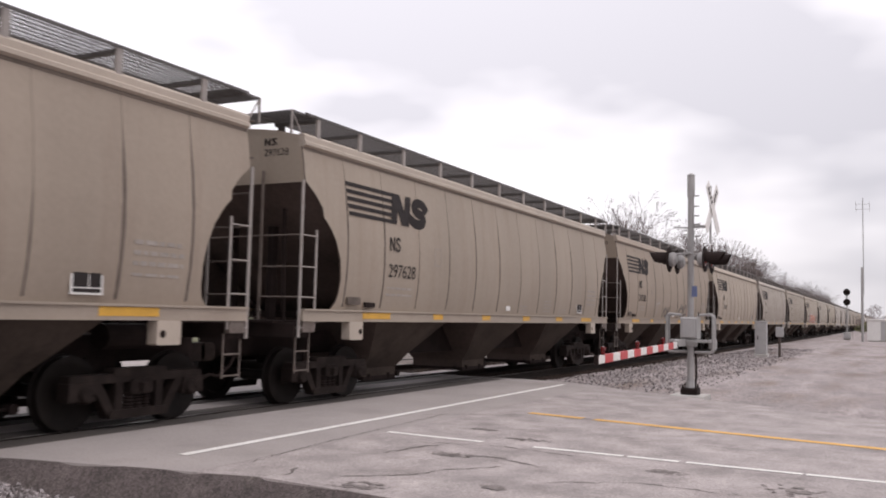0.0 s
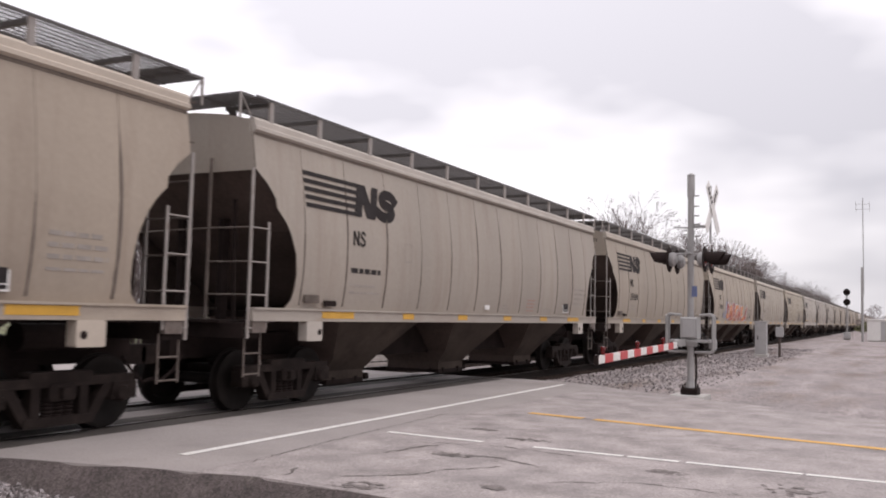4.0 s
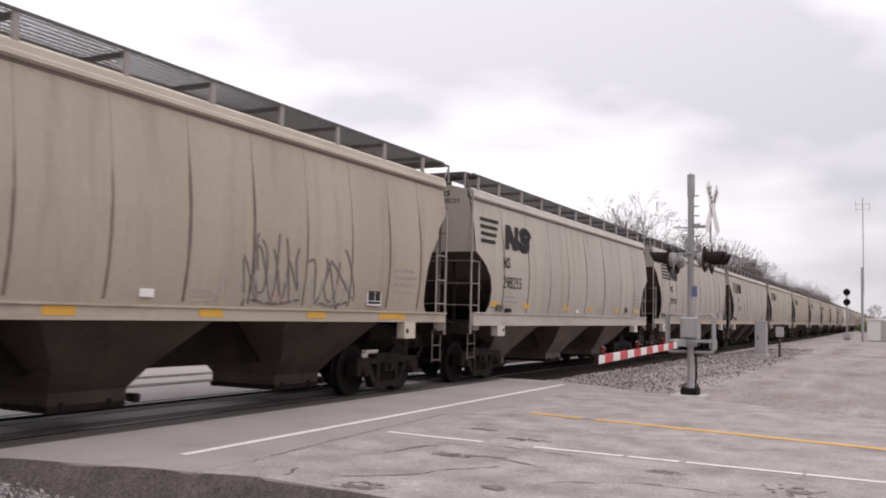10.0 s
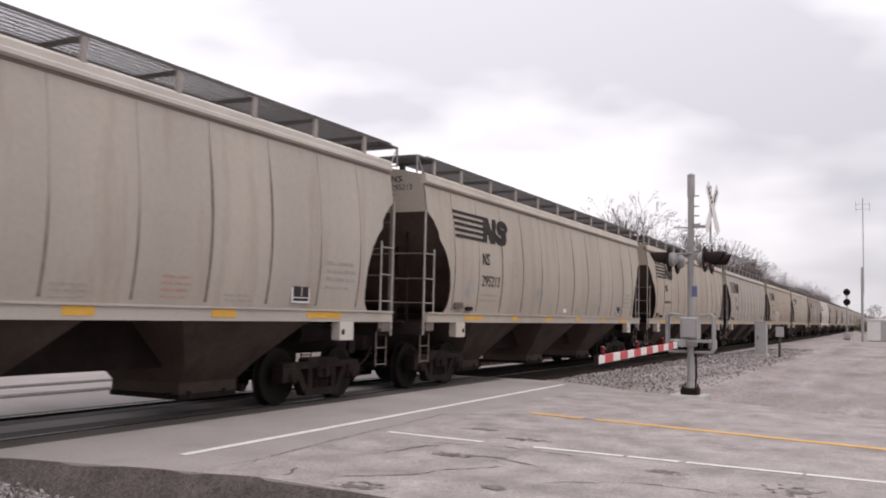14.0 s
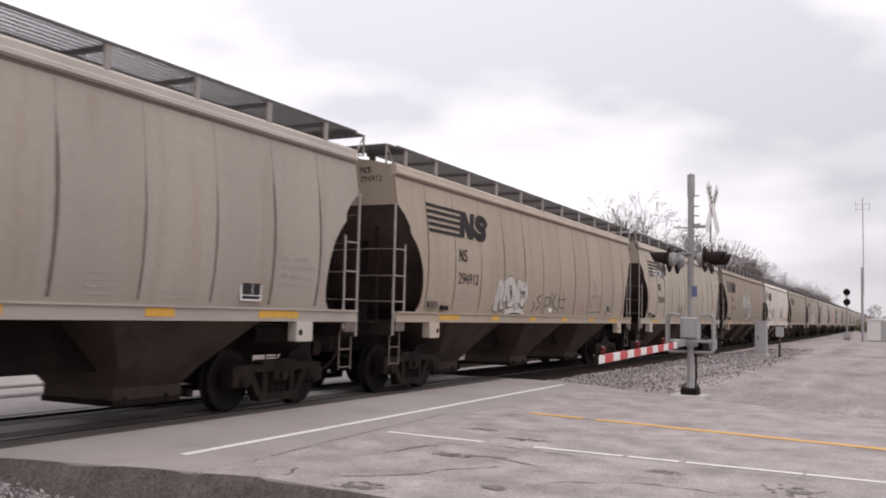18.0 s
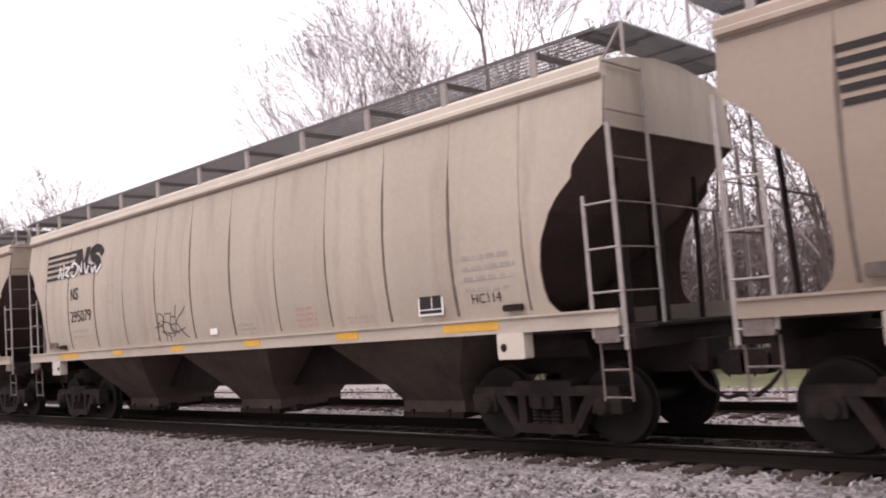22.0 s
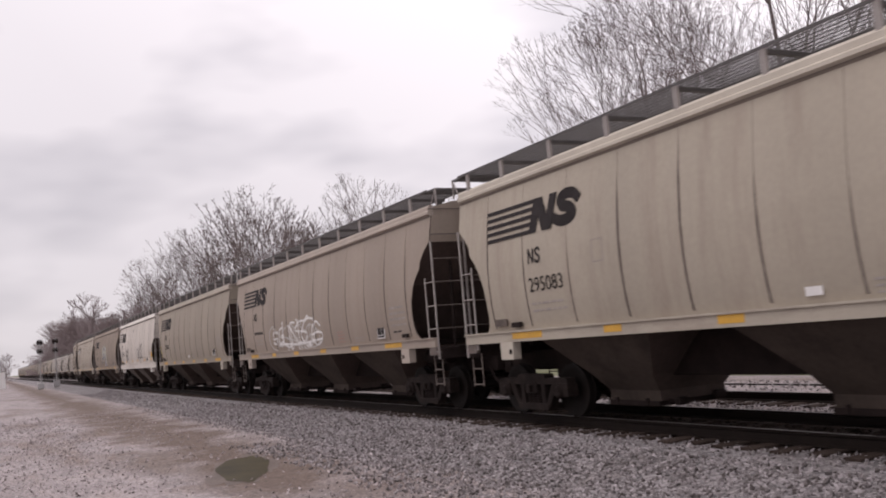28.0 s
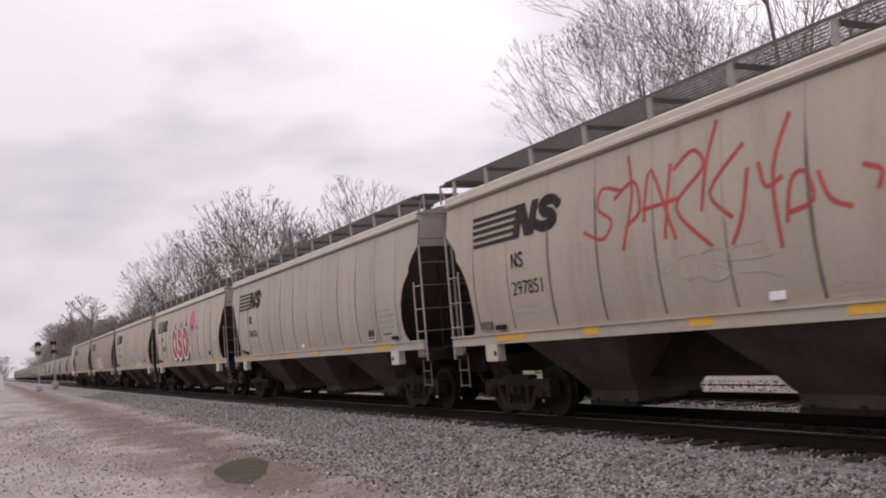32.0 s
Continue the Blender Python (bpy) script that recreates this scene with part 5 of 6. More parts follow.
    spray(c, strokes_of("USE", 12.4, 13.6, 1.7, 2.0, rnd, 0.2), 0.04, M_SPRAY_GHOST, "faded grey scrawl")
    c = CARS[7]
    for x in np.arange(9.6, 13.0, 0.34):
        spray(c, [[(x, 1.65), (x + 0.1, 1.95 + 0.25 * rnd.random()), (x + 0.2, 1.7)]], 0.06, M_SPRAY_GHOST, "dark vertical smears")
    own = random.Random(5)
    spray(c, strokes_of("NUVVN", 10.1, 11.4, 1.66, 2.3, own, 0.9), 0.045, M_SPRAY_SMEAR, "dark smeared scrawl", 0.004)
    spray(c, strokes_of("VUN", 11.8, 12.8, 1.66, 2.2, own, 0.9), 0.045, M_SPRAY_SMEAR, "dark smeared scrawl", 0.004)
    c = CARS[9]
    spray(c, strokes_of("YSO", 14.5, 15.1, 1.95, 2.12, rnd, 0.5), 0.025, M_SPRAY_HAZE, "small blue scrawl")
    c = CARS[11]
    for x in (1.9, 6.2, 11.4):
        blob(c, x, 2.1, 0.25, 0.2, M_SPRAY_GHOST, "faded sprayed blot")
    for k in (15, 19, 22, 4, 12):
        if k == 15:
            number(CARS[k], "HC114", CAR_LEN - 2.12, 1.76, 0.17, M_LOGO)
        else:
            bars(CARS[k], CAR_LEN - 2.12, 1.76, 0.5, 1, 0.1, 0.12, M_LOGO, rnd)
        part("vent_plate", Geo().cbox(CAR_LEN - 1.6, CAR_LEN - 1.3, -1.58, -1.54, 1.63, 1.71, 0.02), M_BLACK, CARS[k])
    c = CARS[14]  # white block letters edged in black, two thin scrawls
    big = [[(5.05, 2.31), (5.06, 1.93)], [(5.32, 1.94), (5.25, 2.29), (5.48, 2.37), (5.58, 2.21), (5.6, 1.9), (5.35, 1.86)], [(5.72, 2.25), (5.85, 1.79)], [(5.92, 2.36), (5.95, 1.92)],
           [(6.08, 2.25), (6.37, 2.26), (6.43, 2.04), (6.17, 1.87)], [(5.25, 1.64), (5.49, 1.71), (5.93, 1.73), (6.34, 1.68)], [(4.6, 1.7), (4.8, 2.3), (4.95, 1.75)]]
    spray(c, big, 0.27, M_SPRAY_BLACK, "black edge of bubble letters", 0.003)
    spray(c, big, 0.225, M_SPRAY_GHOST2, "whitish bubble letters", 0.006)
    spray(c, [[(5.45, 2.2), (5.44, 2.0)], [(5.38, 2.1), (5.52, 2.1)], [(6.2, 2.12), (6.3, 2.06)], [(5.7, 1.64), (5.8, 1.66), (5.95, 1.63)]], 0.025, M_SPRAY_BLACK, "black inner lines of bubble letters", 0.010)
    spray(c, [[(6.95, 1.63), (7.11, 1.84), (6.97, 1.89)], [(7.53, 2.09), (7.25, 1.99), (7.52, 1.86), (7.27, 1.71)], [(7.8, 1.62), (7.83, 2.09)], [(7.85, 2.02), (8.19, 2.05), (8.15, 1.87), (7.84, 1.81)],
              [(8.24, 2.18), (8.3, 1.74)], [(8.4, 2.17), (8.59, 1.67)], [(8.71, 2.15), (8.4, 1.9), (8.94, 1.72)], [(8.97, 2.16), (8.94, 1.84), (9.33, 1.77)], [(8.95, 2.0), (9.51, 2.04)], [(9.24, 2.24), (9.38, 1.69)]],
          0.035, M_SPRAY_BLACK, "thin black scrawl")
    spray(c, [[(11.57, 1.84), (11.61, 2.15), (11.93, 1.81), (11.96, 2.19)], [(12.25, 1.86), (12.05, 2.64), (12.34, 2.37)], [(12.0, 2.15), (12.37, 2.21), (12.54, 1.87)], [(12.69, 1.83), (12.68, 2.23), (12.98, 2.09)],
              [(11.58, 1.7), (12.88, 1.73)]], 0.035, M_SPRAY_SMEAR, "thin dark scrawl")
    c = CARS[15]
    spray(c, [[(1.87, 3.18), (1.94, 3.45), (2.03, 3.19)], [(2.12, 3.48), (2.12, 3.19)], [(2.23, 3.41), (2.44, 3.4), (2.23, 3.27), (2.43, 3.21)], [(2.53, 3.41), (2.66, 3.48), (2.86, 3.38), (2.74, 3.19), (2.55, 3.22)],
              [(2.93, 3.39), (3.08, 3.24), (3.05, 3.45)], [(3.21, 3.41), (3.3, 3.2), (3.46, 3.41)], [(3.55, 3.39), (3.62, 3.18), (3.76, 3.35), (3.8, 3.17), (4.02, 3.31)]], 0.05, M_SPRAY_WHITE, "white scrawl across the mark", 0.018)
    spray(c, strokes_of("REEK", 6.35, 7.25, 1.78, 2.1, rnd, 0.55, 0.1), 0.02, M_SPRAY_BLACK, "thin black scrawl")
    c = CARS[16]  # blue, white and yellow piece
    big = [[(6.91, 3.12), (6.76, 2.93), (7.12, 2.87), (6.64, 2.67), (6.46, 2.29), (6.55, 1.94)], [(6.99, 2.70), (7.19, 2.37), (7.27, 1.88)], [(7.53, 3.22), (7.28, 3.0), (7.32, 2.58), (7.59, 2.32), (7.78, 2.56), (7.61, 2.85)],
           [(7.95, 3.24), (7.87, 2.77), (7.88, 2.35)], [(8.16, 3.16), (8.31, 2.71), (8.47, 2.2)], [(8.46, 3.14), (8.57, 2.82), (8.45, 2.57)], [(8.81, 3.22), (8.71, 2.89), (8.71, 2.3), (8.8, 1.78)],
           [(9.22, 3.07), (9.02, 2.86), (9.48, 2.68), (9.66, 2.3), (9.56, 1.74)], [(8.97, 2.61), (9.31, 2.45)], [(8.9, 1.72), (9.05, 2.12), (9.25, 2.15), (9.34, 1.9)]]
    spray(c, big, 0.29, M_SPRAY_BLACK, "dark edge of spray-painted letters", 0.003)
    spray(c, big, 0.25, M_SPRAY_PALE, "pale fill of spray-painted letters", 0.006)
    spray(c, [[(7.83, 2.31), (8.13, 2.56), (8.29, 2.41), (8.47, 2.21)], [(8.56, 1.96), (8.87, 1.75)], [(9.36, 1.74), (9.56, 1.73)], [(8.13, 3.07), (8.17, 2.88)], [(8.71, 3.0), (8.79, 2.87)], [(8.4, 2.35), (8.5, 2.2)]],
          0.20, M_SPRAY_BLUE, "blue fill of spray-painted letters", 0.010)
    spray(c, [[(6.44, 2.03), (6.68, 1.91)], [(7.18, 1.92), (7.42, 1.99)], [(7.38, 2.32), (7.66, 2.25)], [(6.78, 2.30), (6.99, 2.22)], [(8.95, 2.58), (9.30, 2.54)], [(9.12, 2.18), (9.30, 2.11)]],
          0.13, M_SPRAY_DUSK, "dark blue shading of spray-painted letters", 0.0125)
    spray(c, [[(8.44, 3.30), (8.53, 3.25)], [(9.55, 2.75), (9.62, 2.72)], [(8.18, 2.42), (8.18, 2.35)], [(6.5, 2.93), (6.53, 2.87)]], 0.14, M_SPRAY_YELLOW, "yellow-green spots beside spray-painted letters", 0.0145)
    c = CARS[17]
    spray(c, strokes_of("NASO", 3.35, 4.55, 1.95, 2.55, rnd, 0.7, 0.1), 0.045, M_SPRAY_BLACK, "thin black scrawl")
    spray(c, strokes_of("NASOU", 8.6, 10.7, 1.95, 2.6, rnd, 0.7, 0.1), 0.045, M_SPRAY_BLACK, "thin black scrawl")
    # the dent's shade as a flat black disc; the sheet has no hollow
    blob(c, 6.9, 3.75, 0.11, 0.08, M_SPRAY_BLACK, "small dent drawn as a flat dark spot")
    part("reflector", Geo().box(14.0, 14.38, -1.592, -1.570, 1.92, 2.22), M_YELLOW, c, "square yellow reflective panel")
    c = CARS[18]
    spray(c, [[(1.02, 2.36), (1.06, 2.05), (1.12, 1.70)]], 0.13, M_SPRAY_YELLOW2, "yellow painted stripe along the cut edge")
    c = CARS[19]
    spray(c, strokes_of("SGUNSOG", 4.6, 9.4, 1.78, 2.3, rnd, 0.85), 0.06, M_SPRAY_WHITE, "white scrawl")
    spray(c, strokes_of("OUSAOGD", 4.5, 9.3, 1.74, 2.25, rnd, 0.95), 0.045, M_SPRAY_GHOST2, "pale grey scrawl", 0.003)
    c = CARS[20]  # white bubble letters edged in black
    big = [[(10.3, 2.44), (10.27, 2.1), (10.12, 1.72)], [(10.72, 2.47), (10.68, 2.07), (10.45, 1.68)], [(11.24, 2.41), (11.08, 2.01), (11.1, 1.67)], [(11.74, 2.52), (11.68, 2.22), (11.6, 1.67)],
           [(12.24, 2.52), (12.18, 2.18), (12.1, 1.66)], [(12.82, 2.55), (12.77, 2.22), (12.67, 1.99), (12.78, 1.68)], [(13.05, 2.40), (13.05, 2.31)], [(10.1, 1.75), (10.8, 1.72), (11.6, 1.72), (12.6, 1.72)]]
    spray(c, big, 0.37, M_SPRAY_BLACK, "black edge of bubble letters", 0.003)
    spray(c, big, 0.32, M_SPRAY_GHOST2, "whitish bubble letters", 0.006)
    spray(c, [[(10.01, 2.4), (10.15, 2.32), (10.36, 2.54)], [(10.36, 2.01), (10.61, 2.40), (10.75, 2.5), (10.93, 2.31)], [(10.87, 2.0), (11.11, 2.09), (11.44, 1.94), (11.5, 1.67)], [(11.48, 2.56), (11.44, 1.94)],
              [(11.91, 2.18), (12.2, 2.22), (12.51, 1.88), (12.51, 1.65)], [(12.74, 2.66), (12.81, 2.22), (12.74, 1.91)]], 0.03, M_SPRAY_BLACK, "black inner lines of bubble letters", 0.010)
    spray(c, [[(13.17, 2.3), (13.22, 2.19), (13.33, 2.29), (13.37, 2.16)], [(13.45, 2.28), (13.53, 2.14), (13.68, 2.26), (13.72, 2.11)]], 0.05, M_SPRAY_SMEAR, "thin dark scrawl")
    c = CARS[21]  # round red letters edged in white, pink balloon
    big = [[(6.15, 2.95), (5.78, 2.8), (5.66, 2.45), (5.78, 2.1), (6.1, 1.95), (6.45, 2.1), (6.55, 2.45), (6.45, 2.8), (6.15, 2.95)],
           [(7.85, 2.75), (7.5, 2.92), (7.1, 2.75), (7.2, 2.5), (7.65, 2.35), (7.8, 2.1), (7.4, 1.93), (6.98, 2.08)],
           [(8.85, 2.95), (8.48, 2.8), (8.36, 2.45), (8.48, 2.1), (8.8, 1.95), (9.15, 2.1), (9.25, 2.45), (9.15, 2.8), (8.85, 2.95)]]
    spray(c, [[(x + 0.08, z - 0.03) for x, z in l] for l in big], 0.66, M_SPRAY_DUSK, "dark blue halo of spray-painted letters", 0.003)
    for i, letter in enumerate(big):
        spray(c, [letter], 0.60, M_SPRAY_WHITE, "white edge of a spray-painted letter", 0.006 + 0.0002 * i)
        spray(c, [letter], 0.40, M_SPRAY_RED, "red fill of a round letter", 0.009 + 0.0002 * i)
        spray(c, [[(x + 0.02, z) for x, z in letter[:3]]], 0.07, M_SPRAY_ROSE, "pale red gleam on a round letter", 0.0115)
    for x in (6.0, 7.45, 8.8):
        spray(c, [[(x, 3.2), (x + 0.05, 3.42), (x + 0.1, 3.22)], [(x + 0.14, 3.22), (x + 0.26, 3.44), (x + 0.3, 3.2)], [(x + 0.36, 3.2), (x + 0.48, 3.4), (x + 0.5, 3.18)]], 0.025, M_SPRAY_DUSK, "thin dark flames over a letter", 0.004)
    for x in (6.1, 8.8):
        blob(c, x, 2.45, 0.10, 0.22, M_SPRAY_WHITE, "white eye of a round letter", 0.013)
    blob(c, 10.4, 3.28, 0.5, 0.58, M_SPRAY_PINK, "pink sprayed balloon")
    spray(c, strokes_of("SNOE", 10.0, 10.8, 3.0, 3.15, rnd, 0.2), 0.035, M_SPRAY_BLUE, "small dark scrawl on the balloon", 0.010)
    blob(c, 11.35, 3.05, 0.13, 0.11, M_SPRAY_RED, "red sprayed dot")
    blob(c, 11.75, 2.98, 0.07, 0.06, M_SPRAY_RED, "red sprayed dot")
    blob(c, 9.75, 2.1, 0.14, 0.16, M_SPRAY_WHITE, "white sprayed ring")
    c = CARS[23]
    spray(c, [[(5.63, 3.47), (5.2, 3.57), (5.09, 3.29), (5.41, 3.05), (5.18, 2.81), (4.73, 2.98)], [(5.81, 3.93), (5.89, 3.32), (5.65, 2.6)], [(5.5, 3.37), (5.94, 3.54), (6.06, 3.11), (5.79, 2.94)],
              [(6.14, 2.94), (6.31, 3.64), (6.76, 2.61)], [(6.13, 3.1), (6.85, 3.13)], [(6.71, 3.62), (6.56, 2.64)], [(6.78, 3.54), (7.15, 3.72), (7.33, 3.45), (6.8, 3.01), (7.42, 2.41)]],
          0.06, M_SPRAY_RED, "loose red scrawl")
    spray(c, [[(7.58, 4.0), (7.39, 3.49), (7.28, 2.9)], [(8.02, 3.6), (7.44, 3.11), (7.79, 2.73)], [(8.08, 3.27), (7.96, 2.73), (7.76, 2.4)], [(8.26, 3.3), (8.36, 3.0), (8.6, 3.07)], [(8.74, 3.79), (8.48, 3.18), (8.51, 2.27)],
              [(8.63, 2.54), (8.73, 3.0), (8.93, 3.06), (9.02, 2.73), (8.69, 2.64)], [(9.11, 3.02), (9.24, 2.7), (9.49, 2.57)], [(9.69, 2.98), (9.89, 2.88), (9.84, 2.71)]], 0.06, M_SPRAY_RED, "loose red scrawl")
    spray(c, strokes_of("NROSE", 5.6, 8.2, 2.0, 2.4, rnd, 0.4), 0.03, M_SPRAY_GHOST, "faded grey scrawl")


graffiti()
# ---- the crossing and its fixtures ----
def crossing_signal():
    """Gate mast beside the road: pole, crossbuck, flashing lights, gate mechanism with its lowered striped arm."""
    t = thing("crossing_signal", "grey railway crossing mast with its striped gate arm lowered", "crossing signal", at=pose(18.88, 3.77, -0.06))
    g = Geo().cbox(-0.42, 0.42, -0.34, 0.34, -0.2, 0.06, 0.03)
    part("foundation", g, M_CONCRETE, t, "pale concrete foundation")
    g = Geo().cbox(-0.16, 0.16, -0.17, 0.17, 0.06, 0.2, 0.03)
    for a in (-0.12, 0.12):
        for b in (-0.13, 0.13):
            g.tube((a, b, 0.2), (a, b, 0.27), 0.018, n=6)
    part("base_casting", g, M_BLACK, t)
    g = Geo()
    g.tube((0, 0, 0.2), (0, 0, 4.62), 0.066, n=14)
    g.tube((0, 0, 0.2), (0, 0, 0.34), 0.10, 0.08, n=14)
    g.tube((0, 0, 4.18), (0, 0, 4.64), 0.078, n=14)
    g.tube((0, 0, 4.64), (0, 0, 4.68), 0.085, 0.03, n=14)
    part("pole", g, M_GALV, t, "galvanised pole", smooth=True)
    for k, z in enumerate((3.05, 3.35, 3.6, 3.78, 3.98, 4.2)):
        part("step_bolt", Geo().tube((0, 0, z), (0, -0.17, z), 0.014, n=6), M_GALV, t)
    part("bracket", Geo().tube((0, 0, 3.52), (0, 0.36, 3.55), 0.016, n=6), M_GALV, t)
    # crossbuck
    cb = part("crossbuck", Geo().box(-0.03, 0.03, -0.40, 0, 3.52, 3.58).tube((0, -0.40, 3.2), (0, -0.40, 4.4), 0.022, n=6), M_GALV, t)
    for a in (40, -40):
        b = Geo().cbox(-0.115, 0.115, -0.006, 0.006, -0.62, 0.62, 0.01)
        bl = part("blade", b, M_WHITE, cb, "white crossbuck blade", at=pose(0, -0.43 - (0.02 if a < 0 else 0), 3.92, 0, 0, -6) @ pose(0, 0, 0, 0, a, 0))
        for q in range(4):
            part("lettering", Geo().box(-0.05, 0.05, -0.009, -0.006, 0.12 + 0.11 * q, 0.19 + 0.11 * q), M_LOGO, bl)
    # flashing lights on a cross arm, one pair each way
    arm = part("light_arm", Geo().tube((-0.42, 0, 2.98), (0.42, 0, 2.98), 0.028, n=8).tube((0, -0.45, 2.98), (0, 0.45, 2.98), 0.022, n=8), M_GALV, t)
    for x in (-0.38, 0.38):
        for s in (-1, 1):
            g = Geo()
            g.lathe([(0.0, s * 0.21), (0.26, s * 0.21), (0.27, s * 0.20), (0.25, s * 0.185), (0.0, s * 0.185)], n=24, centre=(x, s * 0.16, 2.84))
            disc = part("light", g, M_BLACK, t, "black round signal backing", smooth=True)
            g = Geo()
            n = 14
            for i in range(n):  # hood: a part cylinder over the lens
                a0, a1 = math.radians(-25 + 230 * i / n), math.radians(-25 + 230 * (i + 1) / n)
                p = [(x + 0.155 * math.cos(a), s * (o + 0.16), 2.84 + 0.155 * math.sin(a)) for a, o in ((a0, 0.21), (a1, 0.21), (a1, 0.21 + 0.30 + 0.1 * math.sin(a1)), (a0, 0.21 + 0.30 + 0.1 * math.sin(a0)))]
                g.add(p, [(0, 1, 2, 3)])
                p = [(x + 0.148 * math.cos(a), s * (o + 0.16), 2.84 + 0.148 * math.sin(a)) for a, o in ((a0, 0.21), (a1, 0.21), (a1, 0.42), (a0, 0.42))]
                g.add(p, [(3, 2, 1, 0)])
            part("hood", g, M_BLACK, disc)
            part("lens", Geo().lathe([(0.0, s * 0.235), (0.10, s * 0.228), (0.145, s * 0.212)], n=16, centre=(x, s * 0.16, 2.84)), M_LENS, disc)
            part("lamp_case", Geo().lathe([(0.14, s * 0.19), (0.15, s * 0.10), (0.09, s * 0.05), (0.0, s * 0.05)], n=16, centre=(x, s * 0.16, 2.84)), M_GALV, disc, smooth=True)
    # notice plate
    part("notice_plate", Geo().box(-0.088, -0.078, -0.15, -0.04, 2.08, 2.30), M_BLUE, t, "small blue notice")
    # gate mechanism
    mech = part("gate_mechanism", Geo().cbox(-0.2, 0.2, -0.17, 0.17, 1.2, 1.66, 0.04), M_GALV, t, "aluminium gate mechanism box")
    part("clamp", Geo().cbox(-0.12, 0.12, -0.12, 0.12, 1.05, 1.22, 0.02), M_GALV, mech)
    part("cover", Geo().box(-0.215, -0.2, -0.12, 0.12, 1.25, 1.6), M_ALU, mech)
    for s in (-1, 1):
        g = Geo()
        loop = [(s * 0.2, 1.70), (s * 0.42, 1.72), (s * 0.47, 1.66), (s * 0.47, 1.0), (s * 0.42, 0.94), (s * 0.1, 0.94)]
        for x in (-0.1, 0.1):
            for (ya, za), (yb, zb) in zip(loop, loop[1:]):
                g.tube((x, ya, za), (x, yb, zb), 0.028, n=6)
        part("side_arm", g, M_GALV, t)
    part("tray", Geo().box(-0.2, 0.2, -0.40, 0.40, 1.14, 1.19), M_GALV, t)
    part("counterweight", Geo().cbox(0.2, 0.5, -0.45, -0.33, 1.0, 1.2, 0.03), M_GALV, t)
    # conduit
    g = Geo()
    pts = [(0.09, -0.06, 1.05), (0.12, -0.09, 0.8), (0.11, -0.1, 0.45), (0.1, -0.08, 0.2)]
    for p, q in zip(pts, pts[1:]):
        g.tube(p, q, 0.022, n=6)
    part("conduit", g, M_BLACK, t)
    # arm with red stripes and lamps
    part("arm_mount", Geo().cbox(-0.9, 0.1, 0.06, 0.14, 1.06, 1.2, 0.02), M_GALV, t)
    bar = part("gate_arm", Geo().cbox(-6.2, -0.85, 0.08, 0.12, 1.05, 1.17, 0.01), M_WHITE, t, "white gate arm with red stripes", at=pose(0, 0, 0.0, 0, -1.2, 0))
    for i in range(6):
        x = -5.85 + i * 0.84
        part("stripe", Geo().box(x, x + 0.42, 0.075, 0.125, 1.048, 1.172), M_REDSTRIPE, bar, "red reflective stripe")
    for x in (-5.9, -3.9, -2.0):
        part("arm_lamp", Geo().tube((x, 0.1, 1.17), (x, 0.1, 1.23), 0.03, n=8).lathe([(0.0, 1.23), (0.04, 1.235), (0.042, 1.29), (0.0, 1.30)], axis_y=False, n=10, centre=(x, 0.1, 0)), M_LENS, bar, "red arm lamp")
    part("arm_tip", Geo().box(-6.26, -6.2, 0.07, 0.13, 1.04, 1.18), M_BLACK, bar)


crossing_signal()


def cabinet(x, y, w, d, h, name, label):
    z = ground_z(x, y)
    t = thing(name, label, "equipment cabinet", at=pose(x, y, z, 0, 0, 0))
    part("plinth", Geo().cbox(-w / 2 - 0.08, w / 2 + 0.08, -d / 2 - 0.06, d / 2 + 0.06, -0.1, 0.14, 0.02), M_CONCRETE, t)
    part("case", Geo().cbox(-w / 2, w / 2, -d / 2, d / 2, 0.14, h, 0.02), M_ALU, t)
    door = part("door", Geo().box(-w / 2 - 0.02, -w / 2, -d / 2 + 0.03, d / 2 - 0.03, 0.2, h - 0.06), M_ALU, t)
    part("handle", Geo().box(-w / 2 - 0.05, -w / 2 - 0.02, 0.1, 0.13, h * 0.5, h * 0.62), M_BLACK, door)
    part("cap", Geo().cbox(-w / 2 - 0.04, w / 2 + 0.04, -d / 2 - 0.04, d / 2 + 0.04, h, h + 0.06, 0.02), M_ALU, t)
    return t


cabinet(44.2, 5.56, 0.55, 0.5, 1.62, "equipment_cabinet", "tall grey metal equipment cabinet on gravel")
p = thing("junction_box", "small metal junction box on a post", "junction box", at=pose(45.2, 4.85, ground_z(45.2, 4.85)))
part("post", Geo().tube((0, 0, -0.1), (0, 0, 1.0), 0.06, n=8), M_BARK, p, "weathered post")
part("case", Geo().cbox(-0.12, 0.12, -0.17, 0.17, 0.95, 1.42, 0.02), M_ALU, p)


def block_signal(x, y, height, label, heads=2):
    t = thing("block_signal", label, "railway signal", "track signals", at=pose(x, y, ground_z(x, y)))
    part("mast", Geo().tube((0, 0, -0.1), (0, 0, height), 0.07, n=10), M_GALV, t, smooth=True)
    part("plinth", Geo().cbox(-0.3, 0.3, -0.3, 0.3, -0.1, 0.12, 0.03), M_CONCRETE, t)
    part("ladder", Geo().box(0.16, 0.19, -0.2, -0.17, 0.3, height - 0.6).box(0.16, 0.19, 0.17, 0.2, 0.3, height - 0.6).box(0.165, 0.185, -0.2, 0.2, 0.6, 0.63).box(0.165, 0.185, -0.2, 0.2, 1.8, 1.83), M_GALV, t)
    for i in range(heads):
        z = height - 0.35 - i * 1.05
